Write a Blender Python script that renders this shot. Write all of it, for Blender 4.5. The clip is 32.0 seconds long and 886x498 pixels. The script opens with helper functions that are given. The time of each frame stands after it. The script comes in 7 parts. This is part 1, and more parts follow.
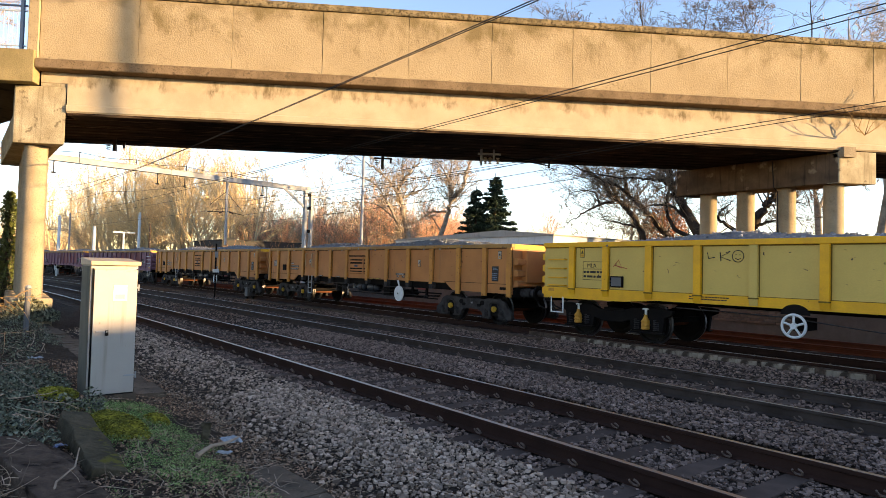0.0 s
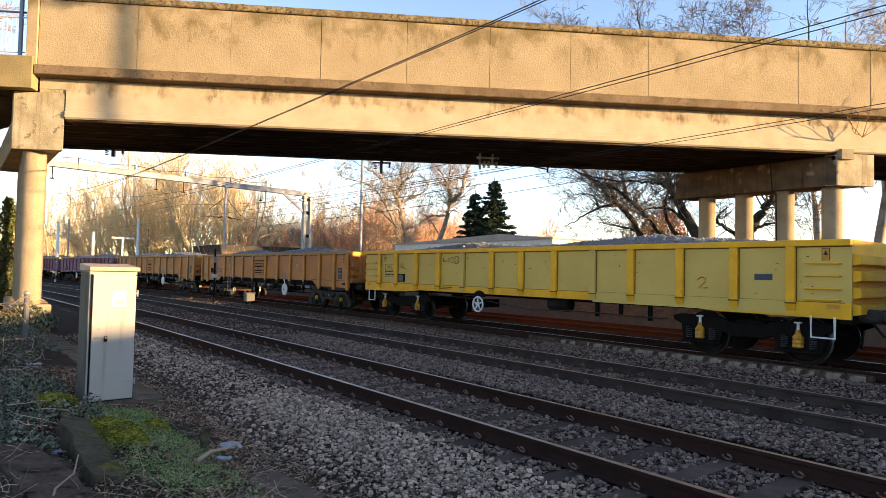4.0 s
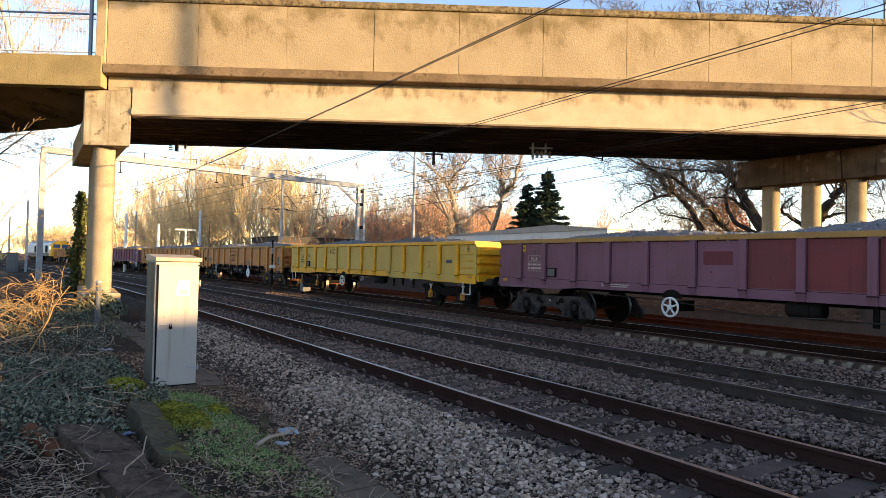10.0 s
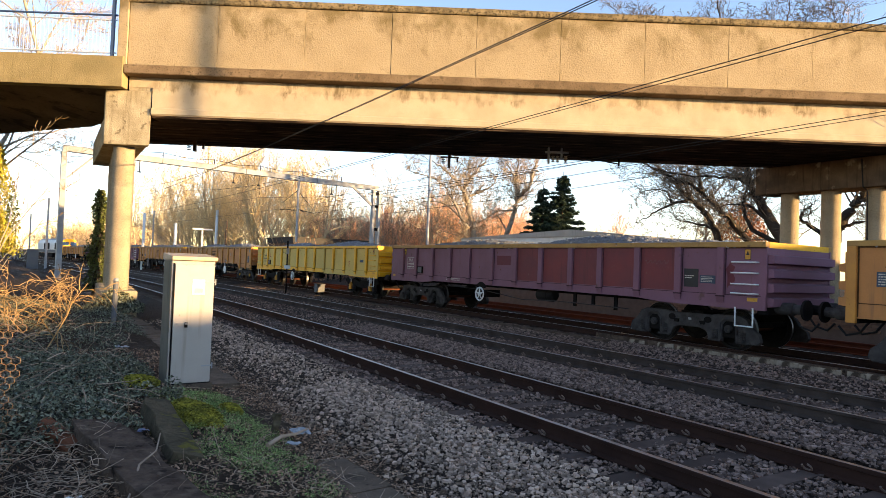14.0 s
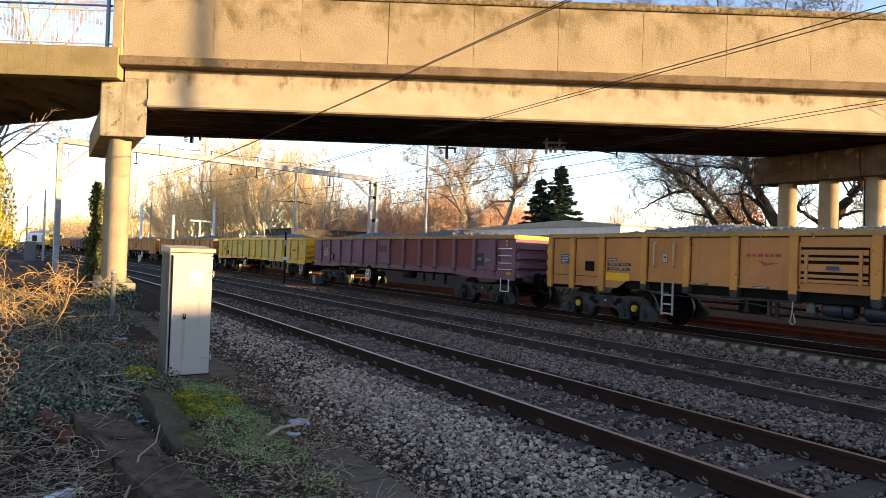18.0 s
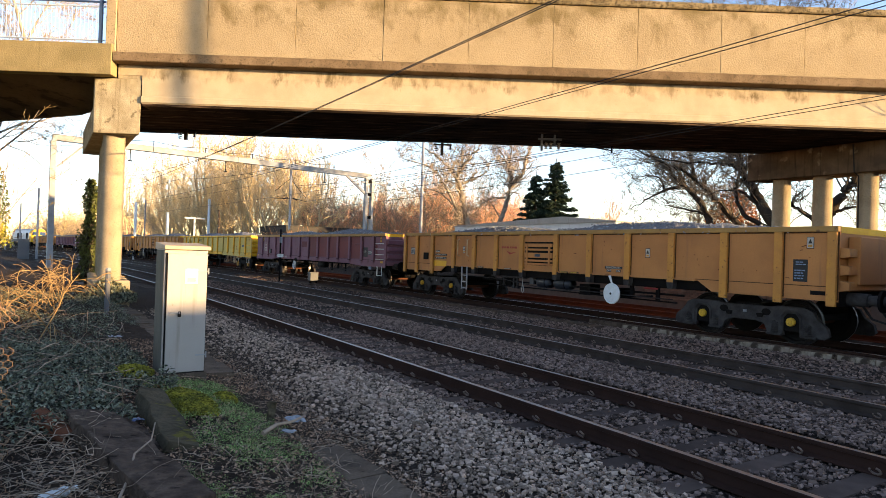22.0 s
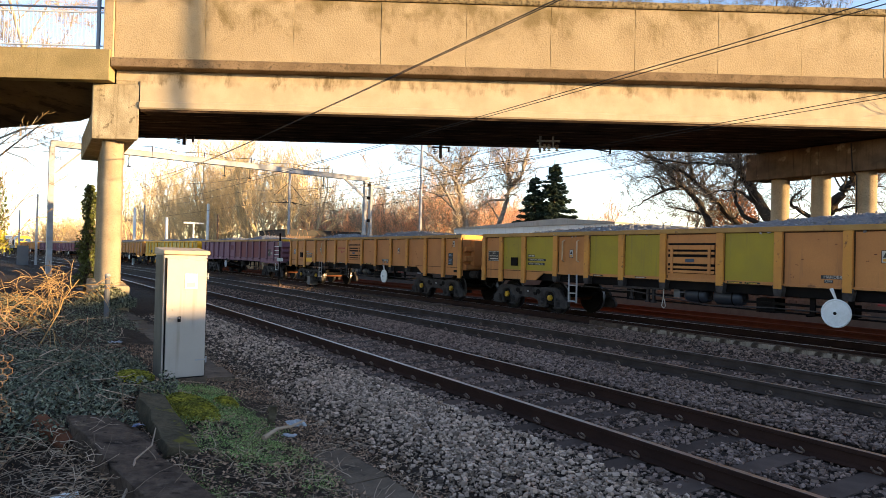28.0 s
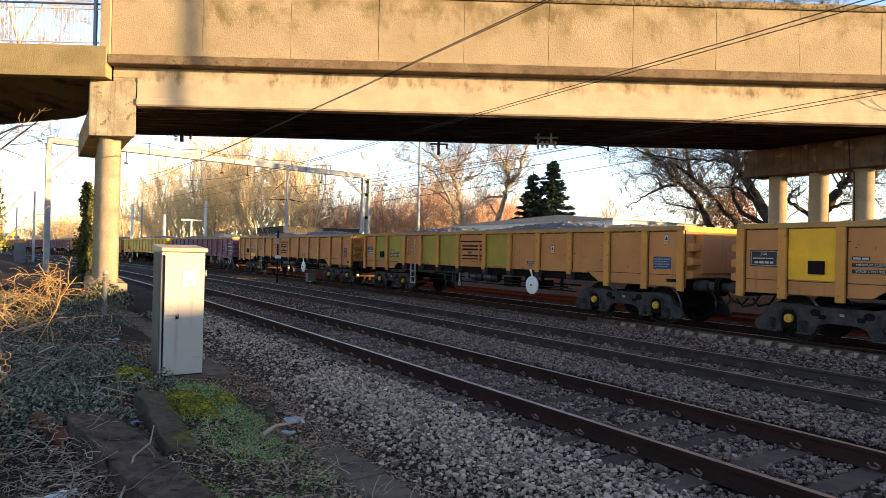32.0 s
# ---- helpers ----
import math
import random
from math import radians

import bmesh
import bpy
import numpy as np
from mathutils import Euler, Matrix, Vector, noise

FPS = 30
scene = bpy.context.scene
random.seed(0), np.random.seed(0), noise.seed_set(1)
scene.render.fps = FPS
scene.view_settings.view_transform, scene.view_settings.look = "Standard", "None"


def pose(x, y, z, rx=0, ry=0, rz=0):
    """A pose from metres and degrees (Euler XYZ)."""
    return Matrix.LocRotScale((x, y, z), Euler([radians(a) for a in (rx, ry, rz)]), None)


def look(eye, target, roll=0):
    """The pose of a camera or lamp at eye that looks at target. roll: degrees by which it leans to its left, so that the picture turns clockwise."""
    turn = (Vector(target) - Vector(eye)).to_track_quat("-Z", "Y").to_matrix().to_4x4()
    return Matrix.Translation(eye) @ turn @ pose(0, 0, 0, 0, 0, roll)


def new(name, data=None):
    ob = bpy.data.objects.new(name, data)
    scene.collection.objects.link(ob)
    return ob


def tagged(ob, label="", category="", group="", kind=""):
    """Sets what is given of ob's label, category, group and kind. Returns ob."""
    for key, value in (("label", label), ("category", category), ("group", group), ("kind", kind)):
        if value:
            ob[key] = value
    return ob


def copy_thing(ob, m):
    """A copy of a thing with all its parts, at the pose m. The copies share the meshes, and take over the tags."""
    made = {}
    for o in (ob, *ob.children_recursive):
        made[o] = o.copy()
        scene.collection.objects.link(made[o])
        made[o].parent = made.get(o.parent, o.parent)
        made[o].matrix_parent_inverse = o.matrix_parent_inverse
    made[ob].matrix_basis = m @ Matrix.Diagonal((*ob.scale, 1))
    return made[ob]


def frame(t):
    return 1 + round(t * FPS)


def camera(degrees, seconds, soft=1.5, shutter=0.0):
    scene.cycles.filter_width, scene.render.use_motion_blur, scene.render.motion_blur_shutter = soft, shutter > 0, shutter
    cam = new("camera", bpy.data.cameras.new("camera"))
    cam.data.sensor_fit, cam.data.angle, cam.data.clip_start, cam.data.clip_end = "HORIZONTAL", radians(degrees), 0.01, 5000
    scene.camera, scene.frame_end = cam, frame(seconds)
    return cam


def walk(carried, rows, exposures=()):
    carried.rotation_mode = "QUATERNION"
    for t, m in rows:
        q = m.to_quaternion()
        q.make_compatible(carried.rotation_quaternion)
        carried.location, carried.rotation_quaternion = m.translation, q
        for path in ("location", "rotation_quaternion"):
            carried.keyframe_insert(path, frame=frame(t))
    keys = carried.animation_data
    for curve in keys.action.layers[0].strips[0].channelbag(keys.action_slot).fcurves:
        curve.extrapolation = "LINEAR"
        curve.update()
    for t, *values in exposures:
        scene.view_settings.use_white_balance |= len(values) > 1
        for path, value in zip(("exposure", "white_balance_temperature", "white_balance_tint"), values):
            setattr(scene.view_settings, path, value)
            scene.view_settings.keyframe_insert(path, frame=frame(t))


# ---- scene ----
FOV, EYE_Z = 70.0, 1.633
cam = camera(FOV, 32.0, soft=0.6)
# seconds, yaw, pitch, roll of the hand-held camera
PATH = [
    (0, -37.84, 1.78, -1.47), (0.5, -37.75, 1.91, -1.43), (1, -37.83, 2.36, -1.57), (1.5, -38.00, 2.34, -1.37), (2, -37.91, 2.40, -1.37),
    (2.5, -37.86, 2.35, -1.37), (3, -37.88, 2.38, -1.42), (3.5, -37.95, 2.25, -1.27), (5.5, -37.84, 2.00, -1.06), (6, -38.05, 1.95, -1.13),
    (6.5, -37.84, 1.99, -1.08), (7, -37.11, 1.82, -0.92), (7.5, -38.30, 2.17, -2.53), (8, -36.99, 2.73, -5.52), (8.5, -33.80, 2.80, -4.42),
    (9, -33.93, 2.67, -4.06), (9.5, -33.82, 1.84, -3.11), (10, -33.18, 1.24, -1.32), (10.5, -33.50, 1.06, -1.75), (11, -32.93, 1.72, -1.99),
    (11.5, -32.62, 1.76, -2.15), (12, -32.68, 1.59, -1.93), (12.5, -32.99, 1.74, -2.09), (13, -33.48, 1.80, -2.93), (13.5, -32.93, 1.24, -2.53),
    (14, -31.92, 1.48, -2.22), (14.5, -31.85, 1.27, -2.57), (16.5, -31.99, 0.75, -2.30), (17, -31.97, 0.69, -2.18), (17.5, -32.25, 0.72, -2.23),
    (18, -32.09, 0.66, -1.99), (18.5, -31.90, 0.81, -1.81), (19, -32.14, 0.74, -1.98), (19.5, -32.22, 0.85, -2.23), (20, -32.34, 0.74, -2.16),
    (20.5, -32.29, 0.54, -2.04), (21, -32.47, 0.41, -2.00), (21.5, -32.48, 0.29, -1.92), (22, -32.50, 0.38, -1.86), (22.5, -32.45, 0.46, -1.83),
    (23, -32.37, 0.40, -1.75), (23.5, -32.45, 0.35, -1.78), (24, -32.57, 0.34, -1.71), (24.5, -32.52, 0.27, -1.50), (25, -32.38, 0.33, -1.43),
    (25.5, -32.28, 0.25, -1.27), (27.5, -32.28, 0.54, -1.20), (28, -32.55, 0.62, -1.35), (28.5, -32.38, 0.43, -1.21), (29, -32.67, 0.27, -1.21),
    (29.5, -32.71, 0.33, -1.39), (30, -32.61, 0.40, -1.33), (30.5, -32.54, 0.33, -1.40), (31, -32.71, 0.21, -1.25), (31.5, -32.79, 0.27, -1.28),
    (32, -32.72, 0.34, -1.29),
]

walk(cam, [(t, pose(0, 0, EYE_Z, 90 + p, r, y)) for t, y, p, r in PATH])

# ---- light ----
SUN_EL, SUN_SIDE = 6.5, 36.0          # low winter sun, behind the camera and to the right
to_sun = Vector((math.sin(radians(SUN_SIDE)) * math.cos(radians(SUN_EL)),
                 -math.cos(radians(SUN_SIDE)) * math.cos(radians(SUN_EL)), math.sin(radians(SUN_EL))))
world = bpy.data.worlds.new("sky")
scene.world = world
world.use_nodes = True
wn = world.node_tree
sky = wn.nodes.new("ShaderNodeTexSky")
sky.sky_type, sky.sun_disc = "NISHITA", False
sky.sun_elevation = radians(SUN_EL)
sky.sun_rotation = math.atan2(to_sun.x, to_sun.y)
sky.altitude, sky.air_density, sky.dust_density, sky.ozone_density = 50, 0.93, 0.0, 1.9
tint = wn.nodes.new("ShaderNodeMix")
tint.data_type, tint.blend_type = "RGBA", "MULTIPLY"
tint.inputs[0].default_value, tint.inputs[7].default_value = 1.0, (1.15, 0.955, 0.975, 1)
wn.links.new(sky.outputs[0], tint.inputs[6])
wn.links.new(tint.outputs[2], wn.nodes["Background"].inputs[0])
wn.nodes["Background"].inputs[1].default_value = 0.164
sun = new("sun", bpy.data.lights.new("sun", "SUN"))
sun.data.energy, sun.data.angle, sun.data.color = 4.7, radians(0.38), (1.0, 0.68, 0.335)
sun.matrix_world = look(to_sun * 50, (0, 0, 0))
scene.view_settings.exposure = 1.84

# ---- materials ----
def rgb(c):
    return (c[0], c[1], c[2], 1.0)


def material(name, base, rough=0.8, metal=0.0, second=None, size=3.0, amount=0.5, grain=60.0, grain_amount=0.25, bump=0.3,
             bump_size=80.0, bump_depth=0.004, spots=None, spot_size=9.0, spot_cut=0.62, streak=None, streak_cut=0.55, voronoi=0.0,
             random_tone=0.0, island_tone=0.0, spec=0.4, pits=None, drip=None, strips=None):
    """Base colour that drifts to a second one at a large scale, with fine grain, spots of dirt, vertical streaks and a fine relief."""
    mat = bpy.data.materials.new(name)
    mat.use_nodes = True
    nt = mat.node_tree
    bs = nt.nodes["Principled BSDF"]
    L = nt.links.new
    tc = nt.nodes.new("ShaderNodeTexCoord").outputs["Object"]

    def noise_at(scale, detail=4.0, stretch=None, rough_=0.6):
        n = nt.nodes.new("ShaderNodeTexNoise")
        n.inputs["Scale"].default_value, n.inputs["Detail"].default_value, n.inputs["Roughness"].default_value = scale, detail, rough_
        if stretch:
            mp = nt.nodes.new("ShaderNodeMapping")
            mp.inputs["Scale"].default_value = stretch
            L(tc, mp.inputs[0])
            L(mp.outputs[0], n.inputs["Vector"])
        else:
            L(tc, n.inputs["Vector"])
        return n.outputs["Fac"]

    def ramp(fac, lo, hi):
        r = nt.nodes.new("ShaderNodeMapRange")
        r.inputs[1].default_value, r.inputs[2].default_value = lo, hi
        L(fac, r.inputs[0])
        return r.outputs[0]

    def mix(fac, a, b, mode="MIX"):
        m = nt.nodes.new("ShaderNodeMix")
        m.data_type, m.blend_type = "RGBA", mode
        if isinstance(fac, float):
            m.inputs[0].default_value = fac
        else:
            L(fac, m.inputs[0])
        for sock, val in ((m.inputs[6], a), (m.inputs[7], b)):
            if isinstance(val, tuple):
                sock.default_value = val
            else:
                L(val, sock)
        return m.outputs[2]

    def scaled(fac, k):
        m = nt.nodes.new("ShaderNodeMath")
        m.operation = "MULTIPLY"
        m.inputs[1].default_value = k
        L(fac, m.inputs[0])
        return m.outputs[0]

    if rough >= 0.84:                   # dusty, open surfaces hardly gleam
        spec = min(spec, 0.1)
    second = second or tuple(c * 0.6 for c in base)
    col = mix(scaled(ramp(noise_at(size), 0.35, 0.65), amount), rgb(base), rgb(second))
    g = noise_at(grain, 3.0)
    col = mix(scaled(ramp(g, 0.3, 0.7), grain_amount), col, rgb(tuple(c * 0.45 for c in base)))
    if voronoi:
        v = nt.nodes.new("ShaderNodeTexVoronoi")
        v.inputs["Scale"].default_value = voronoi
        L(tc, v.inputs["Vector"])
        col = mix(scaled(ramp(v.outputs["Color"], 0.0, 1.0), 0.55), col, rgb(tuple(c * 0.35 for c in base)))
    if spots:
        col = mix(scaled(ramp(noise_at(spot_size, 5.0), spot_cut, spot_cut + 0.06), 0.8), col, rgb(spots))
    if streak:
        col = mix(scaled(ramp(noise_at(2.2, 4.0, (4.0, 4.0, 0.25)), streak_cut, streak_cut + 0.2), 0.75), col, rgb(streak))
    if strips:                          # long lighter or darker bands along the piece
        col = mix(scaled(ramp(noise_at(1.0, 5.0, (0.5, 9.0, 9.0), 0.7), strips[1], strips[1] + 0.08), 0.85), col, rgb(strips[0]))
    if pits:                            # colour, count per metre, radius: small holes left by lost pebbles
        pv = nt.nodes.new("ShaderNodeTexVoronoi")
        pv.inputs["Scale"].default_value = pits[1]
        L(tc, pv.inputs["Vector"])
        hole = nt.nodes.new("ShaderNodeMath")
        hole.operation = "MULTIPLY"
        L(ramp(pv.outputs["Distance"], pits[2], pits[2] * 0.7), hole.inputs[0])
        L(ramp(pv.outputs["Color"], 0.40, 0.55), hole.inputs[1])
        col = mix(scaled(hole.outputs[0], 0.85), col, rgb(pits[0]))
    if drip:                            # colour, height of the joint it runs from, length, amount
        xyz = nt.nodes.new("ShaderNodeSeparateXYZ")
        L(tc, xyz.inputs[0])
        run = nt.nodes.new("ShaderNodeMath")
        run.operation = "MULTIPLY_ADD"
        L(ramp(xyz.outputs[2], drip[1] - drip[2], drip[1]), run.inputs[0])
        run.inputs[1].default_value = 0.42
        L(noise_at(1.0, 6.0, (2.2, 2.2, 0.9), 0.75), run.inputs[2])
        patch = nt.nodes.new("ShaderNodeMath")
        patch.operation = "MULTIPLY"
        L(ramp(run.outputs[0], drip[3], drip[3] + 0.16), patch.inputs[0])
        L(ramp(noise_at(0.9, 3.0), 0.42, 0.60), patch.inputs[1])
        col = mix(scaled(patch.outputs[0], 0.85), col, rgb(drip[0]))
    if random_tone or island_tone:
        if island_tone:
            rnd = nt.nodes.new("ShaderNodeNewGeometry").outputs["Random Per Island"]
        else:
            rnd = nt.nodes.new("ShaderNodeObjectInfo").outputs["Random"]
        k = island_tone or random_tone
        hsv = nt.nodes.new("ShaderNodeHueSaturation")
        r = nt.nodes.new("ShaderNodeMapRange")
        r.inputs[3].default_value, r.inputs[4].default_value = 1 - k, 1 + k
        L(rnd, r.inputs[0])
        L(r.outputs[0], hsv.inputs["Value"])
        L(col, hsv.inputs["Color"])
        col = hsv.outputs[0]
    L(col, bs.inputs["Base Color"])
    bs.inputs["Roughness"].default_value, bs.inputs["Metallic"].default_value = rough, metal
    bs.inputs["Specular IOR Level"].default_value = spec
    if bump:
        b = nt.nodes.new("ShaderNodeBump")
        b.inputs["Strength"].default_value, b.inputs["Distance"].default_value = bump, bump_depth
        if voronoi:
            L(v.outputs["Distance"], b.inputs["Height"])
            b.invert = True
        else:
            L(noise_at(bump_size, 4.0), b.inputs["Height"])
        L(b.outputs[0], bs.inputs["Normal"])
    return mat


CONCRETE = material("smooth weathered concrete", (0.545, 0.435, 0.295), 0.9, second=(0.43, 0.33, 0.212), size=1.4, amount=0.7, grain=40, grain_amount=0.2, bump=0.5, bump_size=30, bump_depth=0.006, spots=(0.25, 0.185, 0.11), spot_size=9, spot_cut=0.68, drip=((0.13, 0.092, 0.045), 6.42, 0.55, 0.83))
AGGREGATE = material("exposed aggregate concrete", (0.455, 0.348, 0.212), 0.95, second=(0.345, 0.256, 0.148), size=0.9, amount=0.7, grain=55, grain_amount=0.35, bump=0.8, bump_size=24, bump_depth=0.015, spots=(0.22, 0.165, 0.085), spot_size=26, spot_cut=0.62, pits=((0.10, 0.072, 0.040), 27.0, 0.34), drip=((0.17, 0.124, 0.058), 8.80, 1.7, 0.71))
COPING = material("lichen-stained coping concrete", (0.36, 0.27, 0.145), 0.95, second=(0.13, 0.095, 0.05), size=3.4, amount=0.95, grain=40, grain_amount=0.6, bump=1.0, bump_size=35, bump_depth=0.02, spots=(0.06, 0.046, 0.025), spot_size=11, spot_cut=0.53, pits=((0.05, 0.036, 0.02), 19.0, 0.4))
LEDGE = material("grimy ledge concrete", (0.27, 0.187, 0.112), 0.95, second=(0.14, 0.094, 0.054), size=1.6, amount=0.9, grain=45, grain_amount=0.4, bump=0.8, bump_size=35, bump_depth=0.01, spots=(0.10, 0.072, 0.042), spot_size=5, spot_cut=0.60, pits=((0.09, 0.065, 0.035), 20.0, 0.32), drip=((0.12, 0.086, 0.045), 7.0, 0.35, 0.84))
# deep shade under the deck is put into this concrete colour
SOFFIT = material("shade-darkened soffit concrete", (0.050, 0.032, 0.022), 0.95, second=(0.010, 0.007, 0.006), size=0.9, amount=0.9, grain=30, bump=0.5, bump_size=20, strips=((0.21, 0.135, 0.088), 0.57), spec=0.1)
# haunch colour already darkened for the shade below the approach span
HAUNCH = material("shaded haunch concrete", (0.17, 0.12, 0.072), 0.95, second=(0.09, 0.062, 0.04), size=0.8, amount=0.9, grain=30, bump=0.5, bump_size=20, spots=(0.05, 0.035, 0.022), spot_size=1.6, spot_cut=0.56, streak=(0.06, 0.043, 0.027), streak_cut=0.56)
PIERMAT = material("stained pier concrete", (0.47, 0.37, 0.245), 0.92, second=(0.27, 0.21, 0.135), size=1.3, amount=0.8, grain=34, grain_amount=0.75, bump=1.0, bump_size=35, bump_depth=0.015, streak=(0.20, 0.15, 0.095), streak_cut=0.6, spots=(0.14, 0.105, 0.065), spot_size=22, spot_cut=0.62)
BALLAST = material("grey granite ballast", (0.058, 0.041, 0.031), 0.95, second=(0.024, 0.017, 0.014), size=0.7, amount=0.7, grain=30, voronoi=30.0, bump=1.0, bump_depth=0.06)
STONE = material("broken ballast stone", (0.220, 0.152, 0.122), 0.92, second=(0.098, 0.066, 0.053), size=9, grain=90, island_tone=0.65, bump=0.4, bump_size=60)
SHOULDER = material("pale dusty shoulder stone", (0.41, 0.298, 0.225), 0.92, second=(0.18, 0.127, 0.094), size=9, grain=90, island_tone=0.65, bump=0.4, bump_size=60)
GRIT = material("brown grit", (0.25, 0.175, 0.122), 0.95, second=(0.10, 0.07, 0.05), size=12, island_tone=0.7, bump=0.0)
SOIL = material("leaf-strewn soil", (0.070, 0.047, 0.032), 1.0, second=(0.014, 0.010, 0.007), size=7.0, amount=0.85, grain=45, grain_amount=0.85, bump=1.0, bump_size=25, bump_depth=0.04)
RAIL = material("rusty rail steel", (0.040, 0.020, 0.0145), 0.85, metal=0.0, second=(0.014, 0.008, 0.0065), size=2.0, bump=0.2, bump_size=50, spec=0.2)
RAILTOP = material("polished rail head", (0.30, 0.275, 0.26), 0.36, metal=1.0, second=(0.20, 0.17, 0.15), size=4.0, grain_amount=0.1, bump=0.0)
SLEEPER = material("stained concrete sleeper", (0.105, 0.074, 0.060), 0.95, second=(0.05, 0.035, 0.028), size=2.5, amount=0.8, random_tone=0.25)
RUSTED = material("red-rusted rail", (0.13, 0.040, 0.020), 0.9, second=(0.07, 0.024, 0.014), size=3.0)
RAILGREY = material("grey-brown rail steel", (0.066, 0.049, 0.041), 0.85, second=(0.03, 0.022, 0.018), size=2.5, amount=0.8, bump=0.2, bump_size=50, spec=0.25)
CLIP = material("dusty rail clip steel", (0.17, 0.115, 0.088), 0.7, second=(0.09, 0.058, 0.043), size=12, bump=0.0)
LIMED = material("lime-streaked timber face", (0.31, 0.25, 0.19), 0.9, second=(0.12, 0.09, 0.066), size=5, amount=0.9, random_tone=0.12, streak=(0.04, 0.026, 0.018), streak_cut=0.47, spots=(0.03, 0.02, 0.014), spot_size=5, spot_cut=0.50)
RIMSTEEL = material("worn wheel rim", (0.16, 0.15, 0.145), 0.45, metal=1.0, second=(0.08, 0.07, 0.065), size=6, bump=0.0)
TANKBLUE = material("dark blue air tank paint", (0.018, 0.022, 0.034), 0.5, second=(0.010, 0.011, 0.015), size=4)
TIMBER = material("rotting dark timber", (0.135, 0.094, 0.068), 0.95, second=(0.045, 0.031, 0.023), size=6, amount=0.9, grain=30, grain_amount=0.5, bump=1.0, bump_size=18, bump_depth=0.04, streak=(0.17, 0.122, 0.09), spots=(0.014, 0.010, 0.008), spot_size=7, spot_cut=0.60, spec=0.05)
SLAB = material("weathered concrete slab", (0.17, 0.122, 0.085), 0.95, second=(0.07, 0.054, 0.04), size=3.5, amount=0.9, grain=40, grain_amount=0.5, bump=0.8, bump_size=40, bump_depth=0.01, random_tone=0.15, spots=(0.05, 0.036, 0.026), spot_size=6, spot_cut=0.56)
GREY_PAINT = material("pale grey cabinet paint", (0.39, 0.345, 0.305), 0.5, second=(0.33, 0.285, 0.245), size=2.0, grain_amount=0.1, bump=0.1, streak=(0.24, 0.20, 0.155), streak_cut=0.58, spots=(0.22, 0.175, 0.13), spot_size=14, spot_cut=0.68)
LID_PAINT = material("worn cabinet roof paint", (0.50, 0.38, 0.26), 0.7, second=(0.36, 0.26, 0.17), size=5, amount=0.8, spots=(0.25, 0.17, 0.10))
DARK = material("dark underframe grime", (0.007, 0.006, 0.006), 0.9, second=(0.017, 0.013, 0.010), size=3, bump=0.3, spec=0.1)
BOGIE = material("grey-brown bogie grime", (0.068, 0.061, 0.059), 0.85, second=(0.026, 0.022, 0.020), size=5, amount=0.9, bump=0.3, spec=0.2)
STEEL = material("galvanised steel", (0.36, 0.36, 0.365), 0.6, metal=0.1, second=(0.20, 0.195, 0.195), size=1.1, amount=0.8, bump=0.1)
WHEELSTEEL = material("worn wheel steel", (0.010, 0.008, 0.007), 0.75, metal=0.0, second=(0.018, 0.014, 0.011), size=6, bump=0.1, spec=0.15)
BLACK = material("black rubber and cable", (0.012, 0.012, 0.012), 0.7, grain_amount=0.1, bump=0.0)
WHITE = material("white paint", (0.72, 0.74, 0.74), 0.6, second=(0.55, 0.55, 0.53), size=9, amount=0.5, bump=0.1)
YELLOW_CAP = material("yellow axle cap paint", (0.68, 0.40, 0.02), 0.6, second=(0.40, 0.22, 0.03), size=12, amount=0.7)
ORANGE_CAP = material("orange damper paint", (0.60, 0.29, 0.03), 0.6, second=(0.35, 0.16, 0.02), size=12, amount=0.7)
TAN = material("faded orange wagon paint", (0.48, 0.205, 0.058), 0.75, second=(0.35, 0.143, 0.045), size=0.9, amount=0.8, grain=35, grain_amount=0.2, spots=(0.13, 0.06, 0.028), spot_size=2.2, spot_cut=0.68, streak=(0.20, 0.10, 0.05), streak_cut=0.6)
TAN_RIB = material("orange rib paint", (0.56, 0.25, 0.040), 0.7, second=(0.40, 0.17, 0.04), size=2, amount=0.8, spots=(0.11, 0.05, 0.023), spot_size=11, spot_cut=0.62)
LIME = material("lime green panel paint", (0.335, 0.255, 0.016), 0.7, second=(0.25, 0.185, 0.024), size=1.2, amount=0.7, streak=(0.18, 0.14, 0.045), streak_cut=0.6, spots=(0.12, 0.085, 0.03), spot_size=5, spot_cut=0.70)
PALE_YELLOW = material("sun-faded yellow panel", (0.60, 0.438, 0.115), 0.75, second=(0.49, 0.352, 0.092), size=0.9, amount=0.7, spots=(0.11, 0.08, 0.03), spot_size=6.0, spot_cut=0.70)
YELLOW = material("bright yellow wagon paint", (0.83, 0.435, 0.004), 0.6, second=(0.62, 0.315, 0.012), size=2.5, amount=0.7, spots=(0.15, 0.08, 0.02), spot_size=9, spot_cut=0.67)
PURPLE = material("faded maroon wagon paint", (0.185, 0.085, 0.125), 0.75, second=(0.15, 0.065, 0.088), size=0.8, amount=0.8, spots=(0.09, 0.04, 0.035), spot_size=2.5, spot_cut=0.66,
                  streak=(0.12, 0.05, 0.05), streak_cut=0.6, bump=0.15, bump_size=10)
PURPLE_RED = material("patched red-brown panel paint", (0.165, 0.032, 0.034), 0.75, second=(0.12, 0.030, 0.036), size=1.4, amount=0.9, spots=(0.19, 0.10, 0.08), spot_size=7, spot_cut=0.66, streak=(0.075, 0.022, 0.024), streak_cut=0.58)
